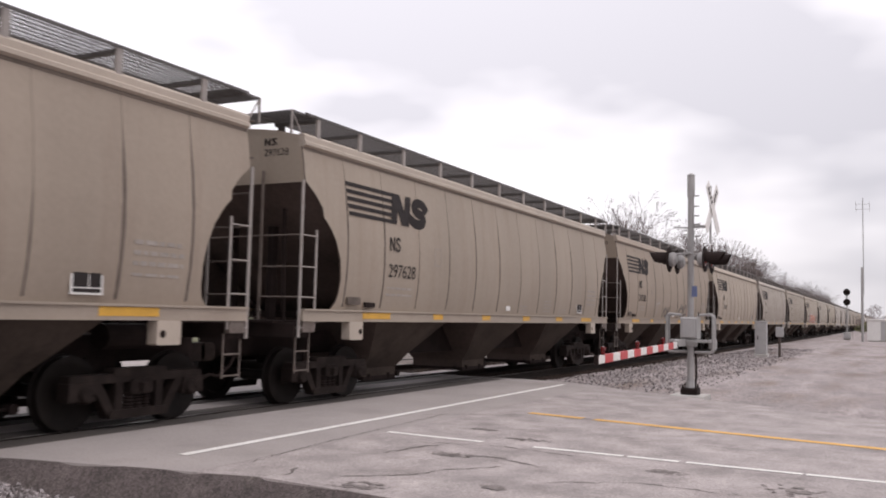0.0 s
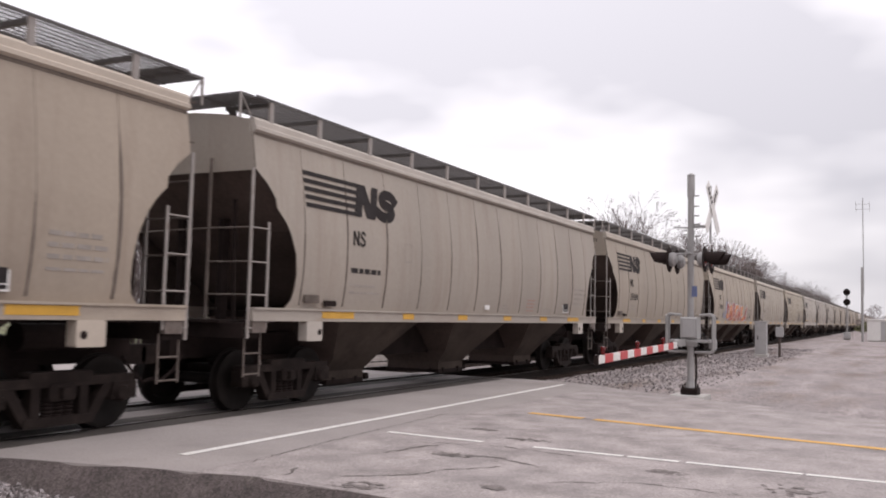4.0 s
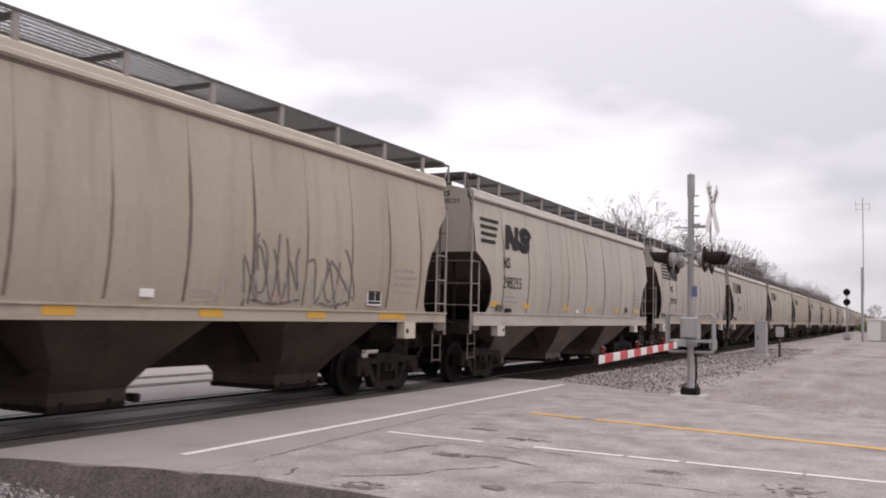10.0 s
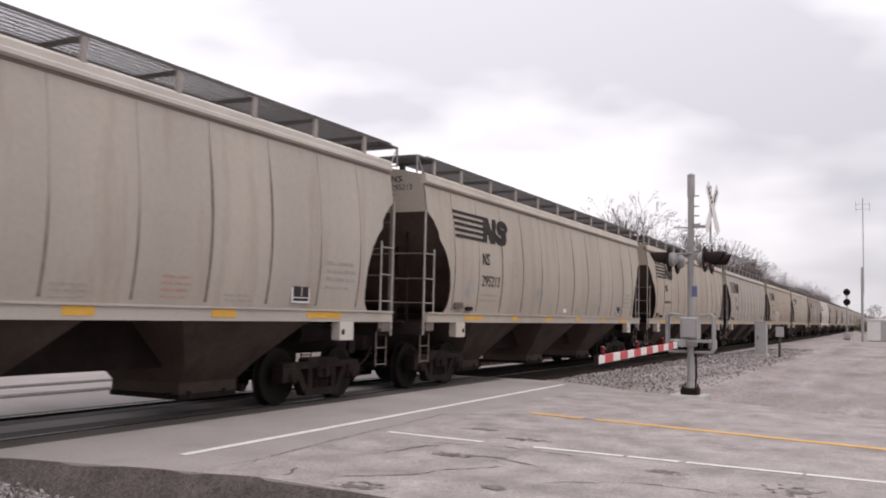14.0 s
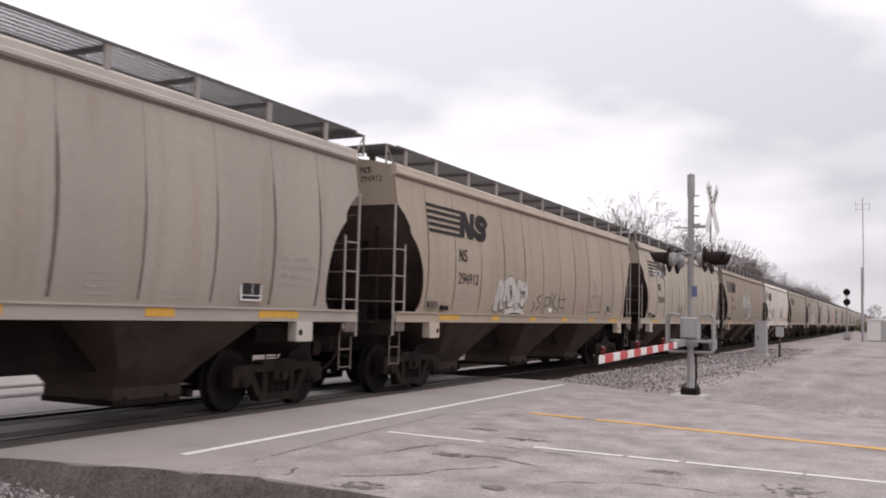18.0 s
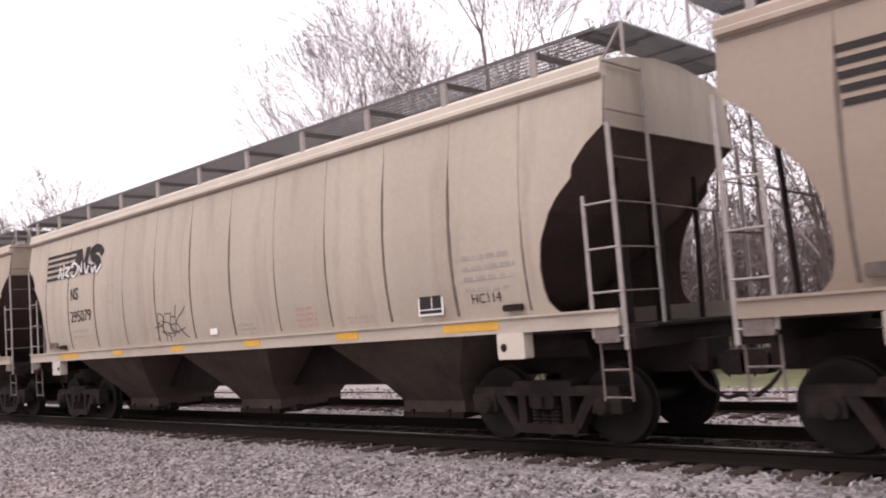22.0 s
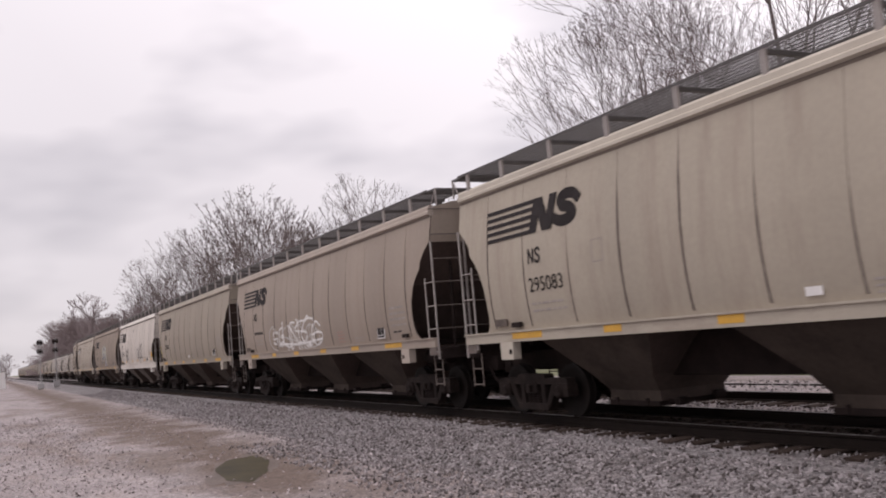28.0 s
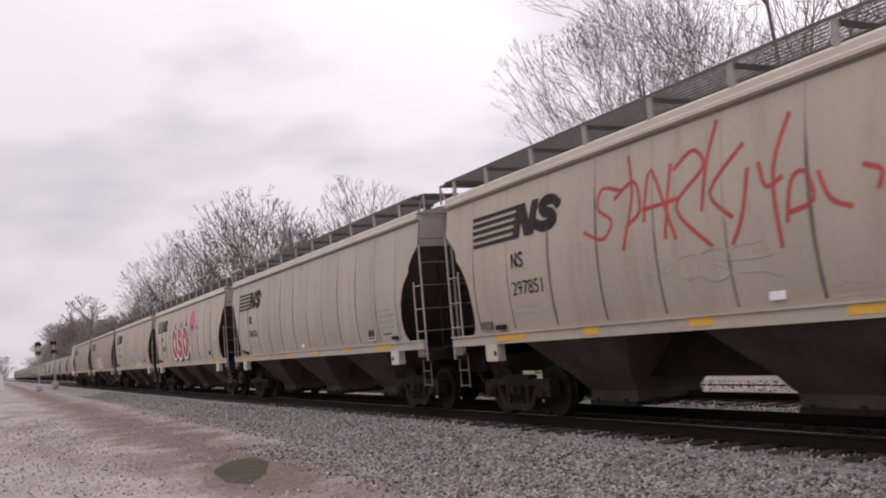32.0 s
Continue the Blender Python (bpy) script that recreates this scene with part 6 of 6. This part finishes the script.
        hd = part("signal_head", Geo().lathe([(0.0, -0.12), (0.33, -0.12), (0.35, -0.10), (0.33, -0.08), (0.0, -0.08)], n=20, centre=(0, 0, 0)), M_BLACK, t, "black signal backing disc", at=pose(0, 0, z, 0, 0, -90))
        part("hood", Geo().tube((0, -0.10, 0.03), (0, -0.42, 0.0), 0.16, 0.15, n=12, caps=False), M_BLACK, hd)
        part("lamp_case", Geo().tube((0, -0.08, 0), (0, 0.12, 0), 0.15, n=10), M_BLACK, hd)
    part("case", Geo().cbox(-0.5, 0.5, -0.35, 0.35, 0.1, 0.75, 0.05), M_ALU, t, "silver case at the foot")
    return t


block_signal(101.5, 4.3, 5.3, "two-headed black track signal on a thin mast")
block_signal(-117, 5.15, 5.9, "distant two-headed track signal")
block_signal(-119, 7.0, 5.9, "distant two-headed track signal")

t = thing("radio_mast", "thin pale radio mast with a small aerial", "radio mast", at=pose(94, 2.63, ground_z(94, 2.63)))
part("lower_pole", Geo().tube((0, 0, -0.1), (0, 0, 7.1), 0.13, 0.11, n=10), M_GALV, t, smooth=True)
part("upper_pole", Geo().tube((0.05, -0.12, 4.5), (0.05, -0.12, 13.8), 0.05, 0.035, n=8), M_GALV, t, smooth=True)
for z in (13.2, 12.7):
    part("aerial", Geo().tube((0.05, -0.75, z), (0.05, 0.55, z), 0.016, n=5).tube((0.05, -0.7, z - 0.3), (0.05, -0.7, z + 0.3), 0.014, n=5).tube((0.05, 0.5, z - 0.3), (0.05, 0.5, z + 0.3), 0.014, n=5), M_GALV, t)

t = thing("equipment_shelter", "small white equipment shelter on gravel", "shelter", at=pose(97.5, 1.1, ground_z(97.5, 1.1)))
part("cabin", Geo().box(-1.6, 1.6, -1.2, 1.2, 0.1, 2.05), M_WHITE, t)
part("roof", Geo().cbox(-1.7, 1.7, -1.3, 1.3, 2.05, 2.18, 0.03), M_WHITE, t)
part("door", Geo().box(-1.63, -1.6, -0.9, 0.0, 0.15, 1.95), M_ALU, t)
part("skid", Geo().box(-1.5, 1.5, -1.1, 1.1, -0.1, 0.1), M_CONCRETE, t)
t = thing("equipment_shelter", "distant small white shelter beside the track", "shelter", at=pose(-150, 0.75, ground_z(-150, 0.75)))
part("cabin", Geo().box(-1.2, 1.2, -1.0, 1.0, 0.05, 2.4), M_WHITE, t)
part("roof", Geo().cbox(-1.3, 1.3, -1.1, 1.1, 2.4, 2.5, 0.03), M_WHITE, t)

# ---- cracks, patches and the puddle ----
def crack(pts, width, seed, label="ragged dark crack in the asphalt"):
    rnd = random.Random(seed)
    g = Geo()
    line = []
    for (x0, y0), (x1, y1) in zip(pts, pts[1:]):
        n = max(2, int(math.dist((x0, y0), (x1, y1)) / 0.07))
        for i in range(n):
            line.append((x0 + (x1 - x0) * i / n + rnd.uniform(-0.03, 0.03), y0 + (y1 - y0) * i / n + rnd.uniform(-0.03, 0.03)))
    line.append(pts[-1])
    prev = None
    v, f = [], []
    for i, (x, y) in enumerate(line):
        a, b = line[max(0, i - 1)], line[min(len(line) - 1, i + 1)]
        d = Vector((b[0] - a[0], b[1] - a[1]))
        d = d.normalized() if d.length > 1e-6 else Vector((1, 0))
        w = width * rnd.uniform(0.05, 0.75) * (1 if 0 < i < len(line) - 1 else 0.1)
        for s in (-1, 1):
            px, py = x - d.y * w * s, y + d.x * w * s
            v.append((px, py, road_z(py) + 0.0045))
    for i in range(len(line) - 1):
        f.append((2 * i, 2 * i + 1, 2 * i + 3, 2 * i + 2))
    g.add(v, f)
    return solid("crack", g, M_PATCH, label, "crack", "cracks in the road", kind="structure")


def pothole(x, y, rx, ry, seed, label="worn dark pothole in the asphalt"):
    """A patch of broken surface: ragged flakes scattered about its middle."""
    rnd = random.Random(seed)
    g = Geo()
    for k in range(46):
        a, q = rnd.uniform(0, 6.283), rnd.random() ** 0.7
        cx, cy = x + rx * 1.25 * q * math.cos(a), y + ry * 1.25 * q * math.sin(a)
        s = rnd.uniform(0.010, 0.055) * (1.25 - q)
        n = 7
        v = [(cx, cy, road_z(cy) + 0.004 + 0.0001 * k)]
        for i in range(n):
            b = 2 * math.pi * i / n
            r = s * rnd.uniform(0.4, 1.4)
            py = cy + r * 1.5 * math.sin(b)
            v.append((cx + r * math.cos(b), py, road_z(py) + 0.004 + 0.0001 * k))
        g.add(v, [(0, 1 + i, 1 + (i + 1) % n) for i in range(n)])
    return solid("pothole", g, M_WORN, label, "pothole", "potholes in the road", kind="structure")


crack([(7.25, 5.85), (8.4, 6.0), (10.0, 6.1), (12.5, 6.25)], 0.02, 1)
crack([(6.75, 5.35), (7.0, 5.15), (7.35, 5.3)], 0.035, 2)
crack([(7.2, 4.7), (7.6, 4.2), (8.1, 4.0), (8.6, 3.6)], 0.022, 3)
crack([(8.6, 5.1), (9.3, 4.95), (9.6, 4.8)], 0.05, 4)
crack([(9.6, 5.2), (9.9, 4.2), (9.7, 3.2)], 0.02, 5)
crack([(13.5, 5.0), (13.3, 4.6), (13.4, 4.2)], 0.06, 6)
crack([(12.2, 6.5), (12.9, 5.7), (13.8, 5.3)], 0.016, 7)
crack([(8.0, 3.0), (8.5, 2.2), (8.4, 1.2)], 0.02, 8)
crack([(15.3, 4.5), (15.6, 2.6), (15.2, 0.8)], 0.012, 9)
crack([(11.5, 4.9), (11.6, 3.0), (11.3, 1.0)], 0.012, 10)
crack([(8.9, 4.6), (9.1, 3.9), (8.8, 3.3)], 0.04, 11)
pothole(8.9, 0.85, 0.28, 0.30, 21)
pothole(6.9, 4.25, 0.2, 0.28, 22)
pothole(7.5, 3.25, 0.10, 0.12, 23)
pothole(10.6, 4.15, 0.14, 0.3, 24)
pothole(11.2, 5.0, 0.14, 0.25, 25)
pothole(9.25, 2.1, 0.12, 0.2, 26)
pothole(9.0, 4.4, 0.14, 0.3, 27)


def puddle(x, y, rx, ry, turn, seed, label):
    rnd = random.Random(seed)
    n = 40
    z = -0.403
    g = Geo()
    ring = []
    for i in range(n):
        a = 2 * math.pi * i / n
        k = 1 + 0.07 * math.sin(3 * a + seed) + 0.04 * math.sin(7 * a) + rnd.uniform(-0.05, 0.05)
        u, w = rx * k * math.cos(a), ry * k * math.sin(a)
        ring.append((x + u * math.cos(turn) - w * math.sin(turn), y + u * math.sin(turn) + w * math.cos(turn), z))
    g.add([(x, y, z)] + ring, [(0, 1 + i, 1 + (i + 1) % n) for i in range(n)])
    return solid("puddle", g, M_WATER, label, "puddle", kind="structure")


# muddy brown with the dark reflections of train and trees painted in; little shine
M_WATER = mat("muddy_puddle_water", (0.048, 0.038, 0.017), 0.45, 0.5, 1.2, 12, 0.02, shine=0.06)
M_MUD = mat("wet_brown_mud", (0.11, 0.078, 0.062), 0.6, 0.35, 2.0, 30, 0.4)
puddle(-15.75, 3.86, 1.75, 0.46, -0.25, 1, "shallow muddy puddle in the gravel")


def mud_patch(x, y, rx, ry, turn, seed):
    """A ragged flat patch of wet mud round the water."""
    rs = random.Random(seed)
    n = 60
    ring = []
    for i in range(n):
        a = 2 * math.pi * i / n
        k = 1 + 0.10 * math.sin(2 * a + seed) + 0.08 * math.sin(5 * a) + rs.uniform(-0.1, 0.1)
        u, w = rx * k * math.cos(a), ry * k * math.sin(a)
        px, py = x + u * math.cos(turn) - w * math.sin(turn), y + u * math.sin(turn) + w * math.cos(turn)
        ring.append((px, py, ground_z(px, py) + 0.003))
    g = Geo().add([(x, y, ground_z(x, y) + 0.003)] + ring, [(0, 1 + i, 1 + (i + 1) % n) for i in range(n)])
    return solid("mud", g, M_MUD, "dark wet mud in the gravel", "mud", kind="structure")


mud_patch(-15.75, 3.86, 1.95, 0.58, -0.25, 3)

# ---- loose ballast ----
build_stones("ballast", [(-18, 6.4, 5.3, 7.9, 17000), (-36, -13.5, 5.5, 7.9, 8500), (-75, -31, 5.8, 7.9, 6000), (-20, 6.2, 4.4, 5.9, 6500), (3.0, 5.9, 2.0, 8.0, 3500), (19, 60, 4.0, 8.0, 6500),
                         (-24, 6, 10.9, 13.0, 5200), (-24, 6, 13.3, 15.9, 3200), (-34, 5, 7.85, 8.9, 5200)], "loose grey crushed stone beside the rails", 5, M_BALLAST)
# stained stones whose colour also carries the shade beneath the cars
build_stones("oily_ballast", [(-34, 6, 8.75, 9.15, 1500), (-34, 6, 9.15, 10.5, 4500), (20, 50, 7.7, 12.0, 3000)], "oil-stained crushed stone round the ties, darkened for the train's shade", 6, M_OILY_SHADED)
build_stones("gravel", [(-13, 6, 0.3, 5.9, 11000), (-44, -13, -1.0, 2.9, 5000), (-44, -13, 2.9, 5.2, 1000), (-44, -13, 5.2, 6.0, 1800), (3, 5.9, 0.5, 6, 3000), (4.2, 5.98, 5.4, 8.4, 2600), (-12, -2, 0.2, 2.6, 4500)], "scattered small pale gravel", 7, M_PEBBLE, 0.7)


# ---- trees ----
def tree_geo(seed, height, spread, levels, limbs, bole, twig, side=0.55, thick=0.012, fine=9):
    """A bare tree: a tapered trunk that divides into fanning limbs, which fork again and again down to fine twigs.
    Returns the trunk and the crown."""
    rnd = random.Random(seed)
    trunk, crown = Geo(), Geo()

    def turned(d, lean, turn):
        s = d.orthogonal().normalized()
        u = d.cross(s)
        return (d * math.cos(lean) + (s * math.cos(turn) + u * math.sin(turn)) * math.sin(lean)).normalized()

    def grow(p, d, length, r, level):
        last = level >= levels
        n = 2 if level > 2 else 3
        for s in range(n):
            q = p + d * (length / n)
            r2 = max(twig * (0.35 if last and s == n - 1 else 1.0), r * (0.90 if level < 2 else 0.86))
            if level >= fine:
                w = d.orthogonal().normalized() * twig + Vector((0, 0, twig * 0.4))
                crown.add([p - w, p + w, q], [(0, 1, 2)])
            else:
                crown.tube(p, q, max(r, twig), r2, n=6 if level == 1 else 4 if level < 3 else 3, caps=False)
            p, r = q, r2
            d = (d + Vector((rnd.uniform(-1, 1), rnd.uniform(-1, 1), rnd.uniform(-0.7, 1.0))) * 0.085).normalized()
            if level > 1 and level + 2 <= levels and s < n - 1 and rnd.random() < side:
                grow(p, turned(d, rnd.uniform(0.45, 0.8), rnd.uniform(0, 6.283)), length * 0.6, r * 0.5, level + 2)
        if last:
            return
        turn = rnd.uniform(0, 6.283)
        for c in range(3 if rnd.random() < 0.25 else 2):
            lean = rnd.uniform(0.10, 0.30) if c == 0 else rnd.uniform(0.32, 0.62)
            nd = turned(d, lean * spread, turn + c * 2.7 + rnd.uniform(-0.5, 0.5))
            nd.z = max(nd.z, -0.25) + 0.05
            grow(p, nd.normalized(), length * rnd.uniform(0.70, 0.86), r * (0.82 if c == 0 else 0.66), level + 1)

    r = height * thick
    p, d = Vector((0, 0, -0.3)), Vector((rnd.uniform(-0.05, 0.05), rnd.uniform(-0.05, 0.05), 1)).normalized()
    trunk.tube(p, p + d * 0.7, r * 1.5, r * 1.05, n=9, caps=False)
    p = p + d * 0.7
    top = height * (0.42 + 0.3 * (1 - bole))
    steps = 7
    turn = rnd.uniform(0, 6.283)
    marks = [bole + (1 - bole) * (i + 0.5) / limbs for i in range(limbs)]
    done = 0
    for s in range(steps):
        q = p + d * ((top * 0.9) / steps)
        r2 = r * (0.93 if (s + 1) / steps < bole else 0.80)
        trunk.tube(p, q, r, r2, n=9, caps=False)
        while done < limbs and marks[done] <= (s + 1) / steps:
            k = marks[done]
            lean = (1.0 - 0.6 * k + rnd.uniform(-0.12, 0.12)) * min(1.15, spread + 0.2)
            turn += 2.4 + rnd.uniform(-0.4, 0.4)
            grow(p.lerp(q, rnd.random()), turned(d, lean, turn), height * 0.19 * (1.12 - 0.35 * k), r2 * 0.62, 1)
            done += 1
        p, r = q, r2
        d = (d + Vector((rnd.uniform(-1, 1), rnd.uniform(-1, 1), 0.6)) * 0.07).normalized()
    grow(p, d, height * 0.17, r, 1)
    return trunk, crown


def bare_tree(label, *spec, twigs=M_TWIG):
    tr, cr = tree_geo(*spec)
    t = thing("tree", label, "tree", "bare trees along the line")
    part("trunk", tr, M_BARK, t, smooth=True)
    part("crown", cr, twigs, t, "leafless crown of fine twigs")
    high = max(v[2] for v in cr.v)
    return t, high


TREES = [
    bare_tree("tall leafless tree with a broad rounded crown of fine twigs", 11, 19, 0.80, 8, 10, 0.30, 0.011, 0.6, 0.030, 7),
    bare_tree("tall leafless tree with long open limbs", 2, 21, 0.85, 7, 5, 0.4, 0.0115, 0.5, 0.016, 7),
    bare_tree("leafless tree with an open twiggy crown", 3, 18, 0.95, 7, 5, 0.25, 0.026, 0.6, 0.012, 5),
    bare_tree("leafless tree with a dense twiggy crown", 4, 17, 1.1, 6, 8, 0.1, 0.045, 0.8, 0.012, 4),
    # mostly for the far woods, so its twigs have the haze painted in
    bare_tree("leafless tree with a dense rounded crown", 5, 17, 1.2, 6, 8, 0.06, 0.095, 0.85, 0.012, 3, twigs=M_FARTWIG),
]
SOURCE_AT = [(-33.6, 29.5, 20.6, 0), (-21.3, 24, 21, 0), (-66, 28, 16, 0), (-101, 28, 22, 0), (-175, 16, 16, 0)]


def put_tree(i, x, y, height, turn, fresh=True):
    m = pose(x, y, ground_z(x, y), 0, 0, turn) @ Matrix.Scale(height / TREES[i][1], 4)
    if fresh:
        return copy_thing(TREES[i][0], m)
    TREES[i][0].matrix_basis = m
    return TREES[i][0]


for i, (x, y, hgt, turn) in enumerate(SOURCE_AT):
    put_tree(i, x, y, hgt, turn, fresh=False)
rnd = random.Random(9)
# behind the train, on the side where the line recedes
for i, x, y, hgt, turn in ((0, -26, 27, 19, 100), (1, -17.6, 24.5, 21, 160), (1, -29, 34, 19, 250), (2, -11, 29, 17, 30), (2, -46, 29, 13.5, 120), (2, -52, 31, 14.5, 10), (2, -58, 27, 14.5, 80),
                           (2, -61, 31, 17.5, 150), (2, -71, 30, 19, 230), (2, -76, 27, 17.5, 40), (2, -82, 29, 18.5, 300), (1, -88, 27, 19, 100), (2, -92, 31, 20, 20), (3, -95, 27, 19, 200),
                           (1, -107, 29, 23, 140), (2, -113, 27, 23.5, 260), (3, -117, 31, 24, 60), (1, -122, 26, 23.5, 320), (2, -129, 27, 25, 20), (3, -134, 25, 21, 90), (1, -140, 26, 23, 220),
                           (3, -146, 24, 18.5, 150), (3, -155, 25, 17, 10), (3, -166, 24, 16, 270), (3, -104, 33, 20, 80), (3, -88, 33, 17, 10), (3, -78, 33, 15, 70)):
    put_tree(i, x, y, hgt, turn)
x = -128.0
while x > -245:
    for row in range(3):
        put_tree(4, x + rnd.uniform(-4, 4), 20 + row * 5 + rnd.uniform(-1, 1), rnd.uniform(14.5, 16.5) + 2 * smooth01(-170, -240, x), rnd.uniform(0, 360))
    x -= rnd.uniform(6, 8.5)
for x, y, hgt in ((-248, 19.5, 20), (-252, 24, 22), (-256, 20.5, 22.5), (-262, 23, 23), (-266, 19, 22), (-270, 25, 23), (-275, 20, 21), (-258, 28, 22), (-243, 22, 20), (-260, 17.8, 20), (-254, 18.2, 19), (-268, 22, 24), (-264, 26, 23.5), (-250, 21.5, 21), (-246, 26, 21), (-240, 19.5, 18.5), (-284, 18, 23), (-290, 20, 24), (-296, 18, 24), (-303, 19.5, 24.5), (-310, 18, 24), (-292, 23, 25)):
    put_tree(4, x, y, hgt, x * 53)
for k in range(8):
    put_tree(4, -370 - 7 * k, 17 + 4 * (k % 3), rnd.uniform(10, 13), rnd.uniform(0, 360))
# far side of the crossing, along the approaching train
for i, x, y, hgt, turn in ((2, 82, 24, 14.6, 40), (2, 87.5, 24.5, 16.4, 100), (3, 90, 27, 14, 10), (1, 92, 27, 15.5, 30), (3, 98, 25, 15.5, 200), (2, 105, 24, 15.8, 310), (2, 111, 26, 15, 15), (3, 118, 24, 14.5, 70)):
    put_tree(i, x, y, hgt, turn)
x = 96.0
while x < 420:
    for row in range(3):
        put_tree(rnd.choice((3, 3, 4)), x + rnd.uniform(-3, 3), 25 + row * 5 + rnd.uniform(-2, 2), rnd.uniform(12, 15.5) + 1.5 * smooth01(140, 180, x) * smooth01(240, 190, x), rnd.uniform(0, 360))
    x += rnd.uniform(5.5, 9)
put_tree(4, 140, 2.6, 6.2, 40)
for x, y, hgt in ((-196, 0.2, 8.5), (-201, 2.2, 8.8), (-206, 1.0, 8.2), (-212, -1.5, 7.5)):
    put_tree(4, x, y, hgt, x * 31)
t = thing("transmission_pole", "tall distant power line pole with four cross arms", "power pole", at=pose(-200, -3.3, ground_z(-200, -3.3)))
part("pole", Geo().tube((0, 0, -0.2), (0, 0, 34), 0.28, 0.16, n=8), M_GALV, t)
for z in (18.6, 21.2, 24.4, 26.5):
    part("cross_arm", Geo().box(-0.08, 0.08, -3.2, 3.2, z, z + 0.16), M_GALV, t)


def thicket(label, seed, tall, count):
    """Many thin stems with tangled side twigs, as one clump."""
    rs = random.Random(seed)
    t = thing("thicket", label, "brush", "brush beyond the track")
    st, tw = Geo(), Geo()
    for k in range(count):
        p = Vector((rs.uniform(-1.9, 1.9), rs.uniform(-1.6, 1.6), -0.2))
        d = Vector((rs.uniform(-0.25, 0.25), rs.uniform(-0.25, 0.25), 1)).normalized()
        h = tall * rs.uniform(0.5, 1.0)
        r = rs.uniform(0.012, 0.035)
        for s in range(5):
            q = p + d * (h / 5)
            st.tube(p, q, r, r * 0.8, n=4, caps=False)
            p, r = q, r * 0.8
            d = (d + Vector((rs.uniform(-1, 1), rs.uniform(-1, 1), 0.3)) * 0.16).normalized()
            for c in range(4):
                e = (d * 0.6 + Vector((rs.uniform(-1, 1), rs.uniform(-1, 1), rs.uniform(-0.4, 0.7)))).normalized()
                m = p + e * rs.uniform(0.3, 0.8)
                tw.tube(p, m, 0.010, 0.008, n=3, caps=False)
                for c2 in range(2):
                    e2 = (e + Vector((rs.uniform(-1, 1), rs.uniform(-1, 1), rs.uniform(-0.6, 0.8))) * 0.8).normalized()
                    tw.tube(m, m + e2 * rs.uniform(0.25, 0.6), 0.008, 0.004, n=3, caps=False)
    tagged(part("undergrowth", st, M_BARK, t), kind="stuff")
    tagged(part("brushwood", tw, M_TWIG, t), kind="stuff")
    return t


BRUSH = [thicket("tangled bare brush of thin stems", 31, 5.0, 30), thicket("low tangled bare brush", 32, 3.2, 26)]
for k in range(22):
    m = pose(rnd.uniform(-26, 3), rnd.uniform(23, 34), -0.5, 0, 0, rnd.uniform(0, 360)) @ Matrix.Scale(rnd.uniform(0.8, 1.35), 4)
    if k < 2:
        BRUSH[k].matrix_basis = m
    else:
        copy_thing(BRUSH[k % 2], m)
for k in range(34):  # a wood that closes the view between the cars
    x, y = rnd.uniform(-52, 4), rnd.uniform(40, 62)
    put_tree(rnd.choice((3, 4)), x, y, rnd.uniform(8, 13), rnd.uniform(0, 360))
for k in range(12):  # brush beside the road beyond the track
    x, y = rnd.uniform(22.5, 36), rnd.uniform(25, 36)
    if k % 2:
        copy_thing(BRUSH[k % 4 // 2], pose(x, y, -0.3, 0, 0, k * 50) @ Matrix.Scale(1.2, 4))
    else:
        put_tree(rnd.choice((3, 4)), x, y, rnd.uniform(6, 8), rnd.uniform(0, 360))
for x, y, hgt in ((-8.5, 22, 15), (-13.6, 26, 17), (-6, 30, 16), (-2.5, 25, 15), (-19.5, 31, 18), (-10, 35, 17), (-15, 38, 19), (-4, 40, 18)):
    put_tree(2, x, y, hgt, x * 37)


def shrub(x, y, r, label, material, seed):
    """A low bush of many small leaf clumps."""
    rs = random.Random(seed)
    t = thing("shrub", label, "shrub", at=pose(x, y, ground_z(x, y)))
    g, st = Geo(), Geo()
    for k in range(420):
        a, b, q = rs.uniform(0, 6.283), rs.uniform(-0.2, 1.0), rs.random() ** 0.4
        p = Vector((math.cos(a) * math.sqrt(1 - b * b) * r * q, math.sin(a) * math.sqrt(1 - b * b) * r * q, r * 0.55 + b * r * 0.6 * q))
        s = r * rs.uniform(0.05, 0.11)
        d = [Vector((rs.uniform(-1, 1), rs.uniform(-1, 1), rs.uniform(-1, 1))).normalized() * s for _ in range(3)]
        g.add([p + d[0], p + d[1], p + d[2], p - d[0]], [(0, 1, 2), (0, 2, 3), (1, 3, 2)])
    for k in range(9):
        a = rs.uniform(0, 6.283)
        st.tube((0.1 * math.cos(a), 0.1 * math.sin(a), -0.1), (math.cos(a) * r * 0.6, math.sin(a) * r * 0.6, r * 0.8), 0.03, 0.01, n=4, caps=False)
    part("leaves", g, material, t)
    part("stems", st, M_BARK, t)
    return t


shrub(118, 2.5, 1.7, "low green bush behind the shelter", M_GRASS, 3)
shrub(116, 0.5, 1.5, "low green bush behind the shelter", M_GRASS, 4)

motions()
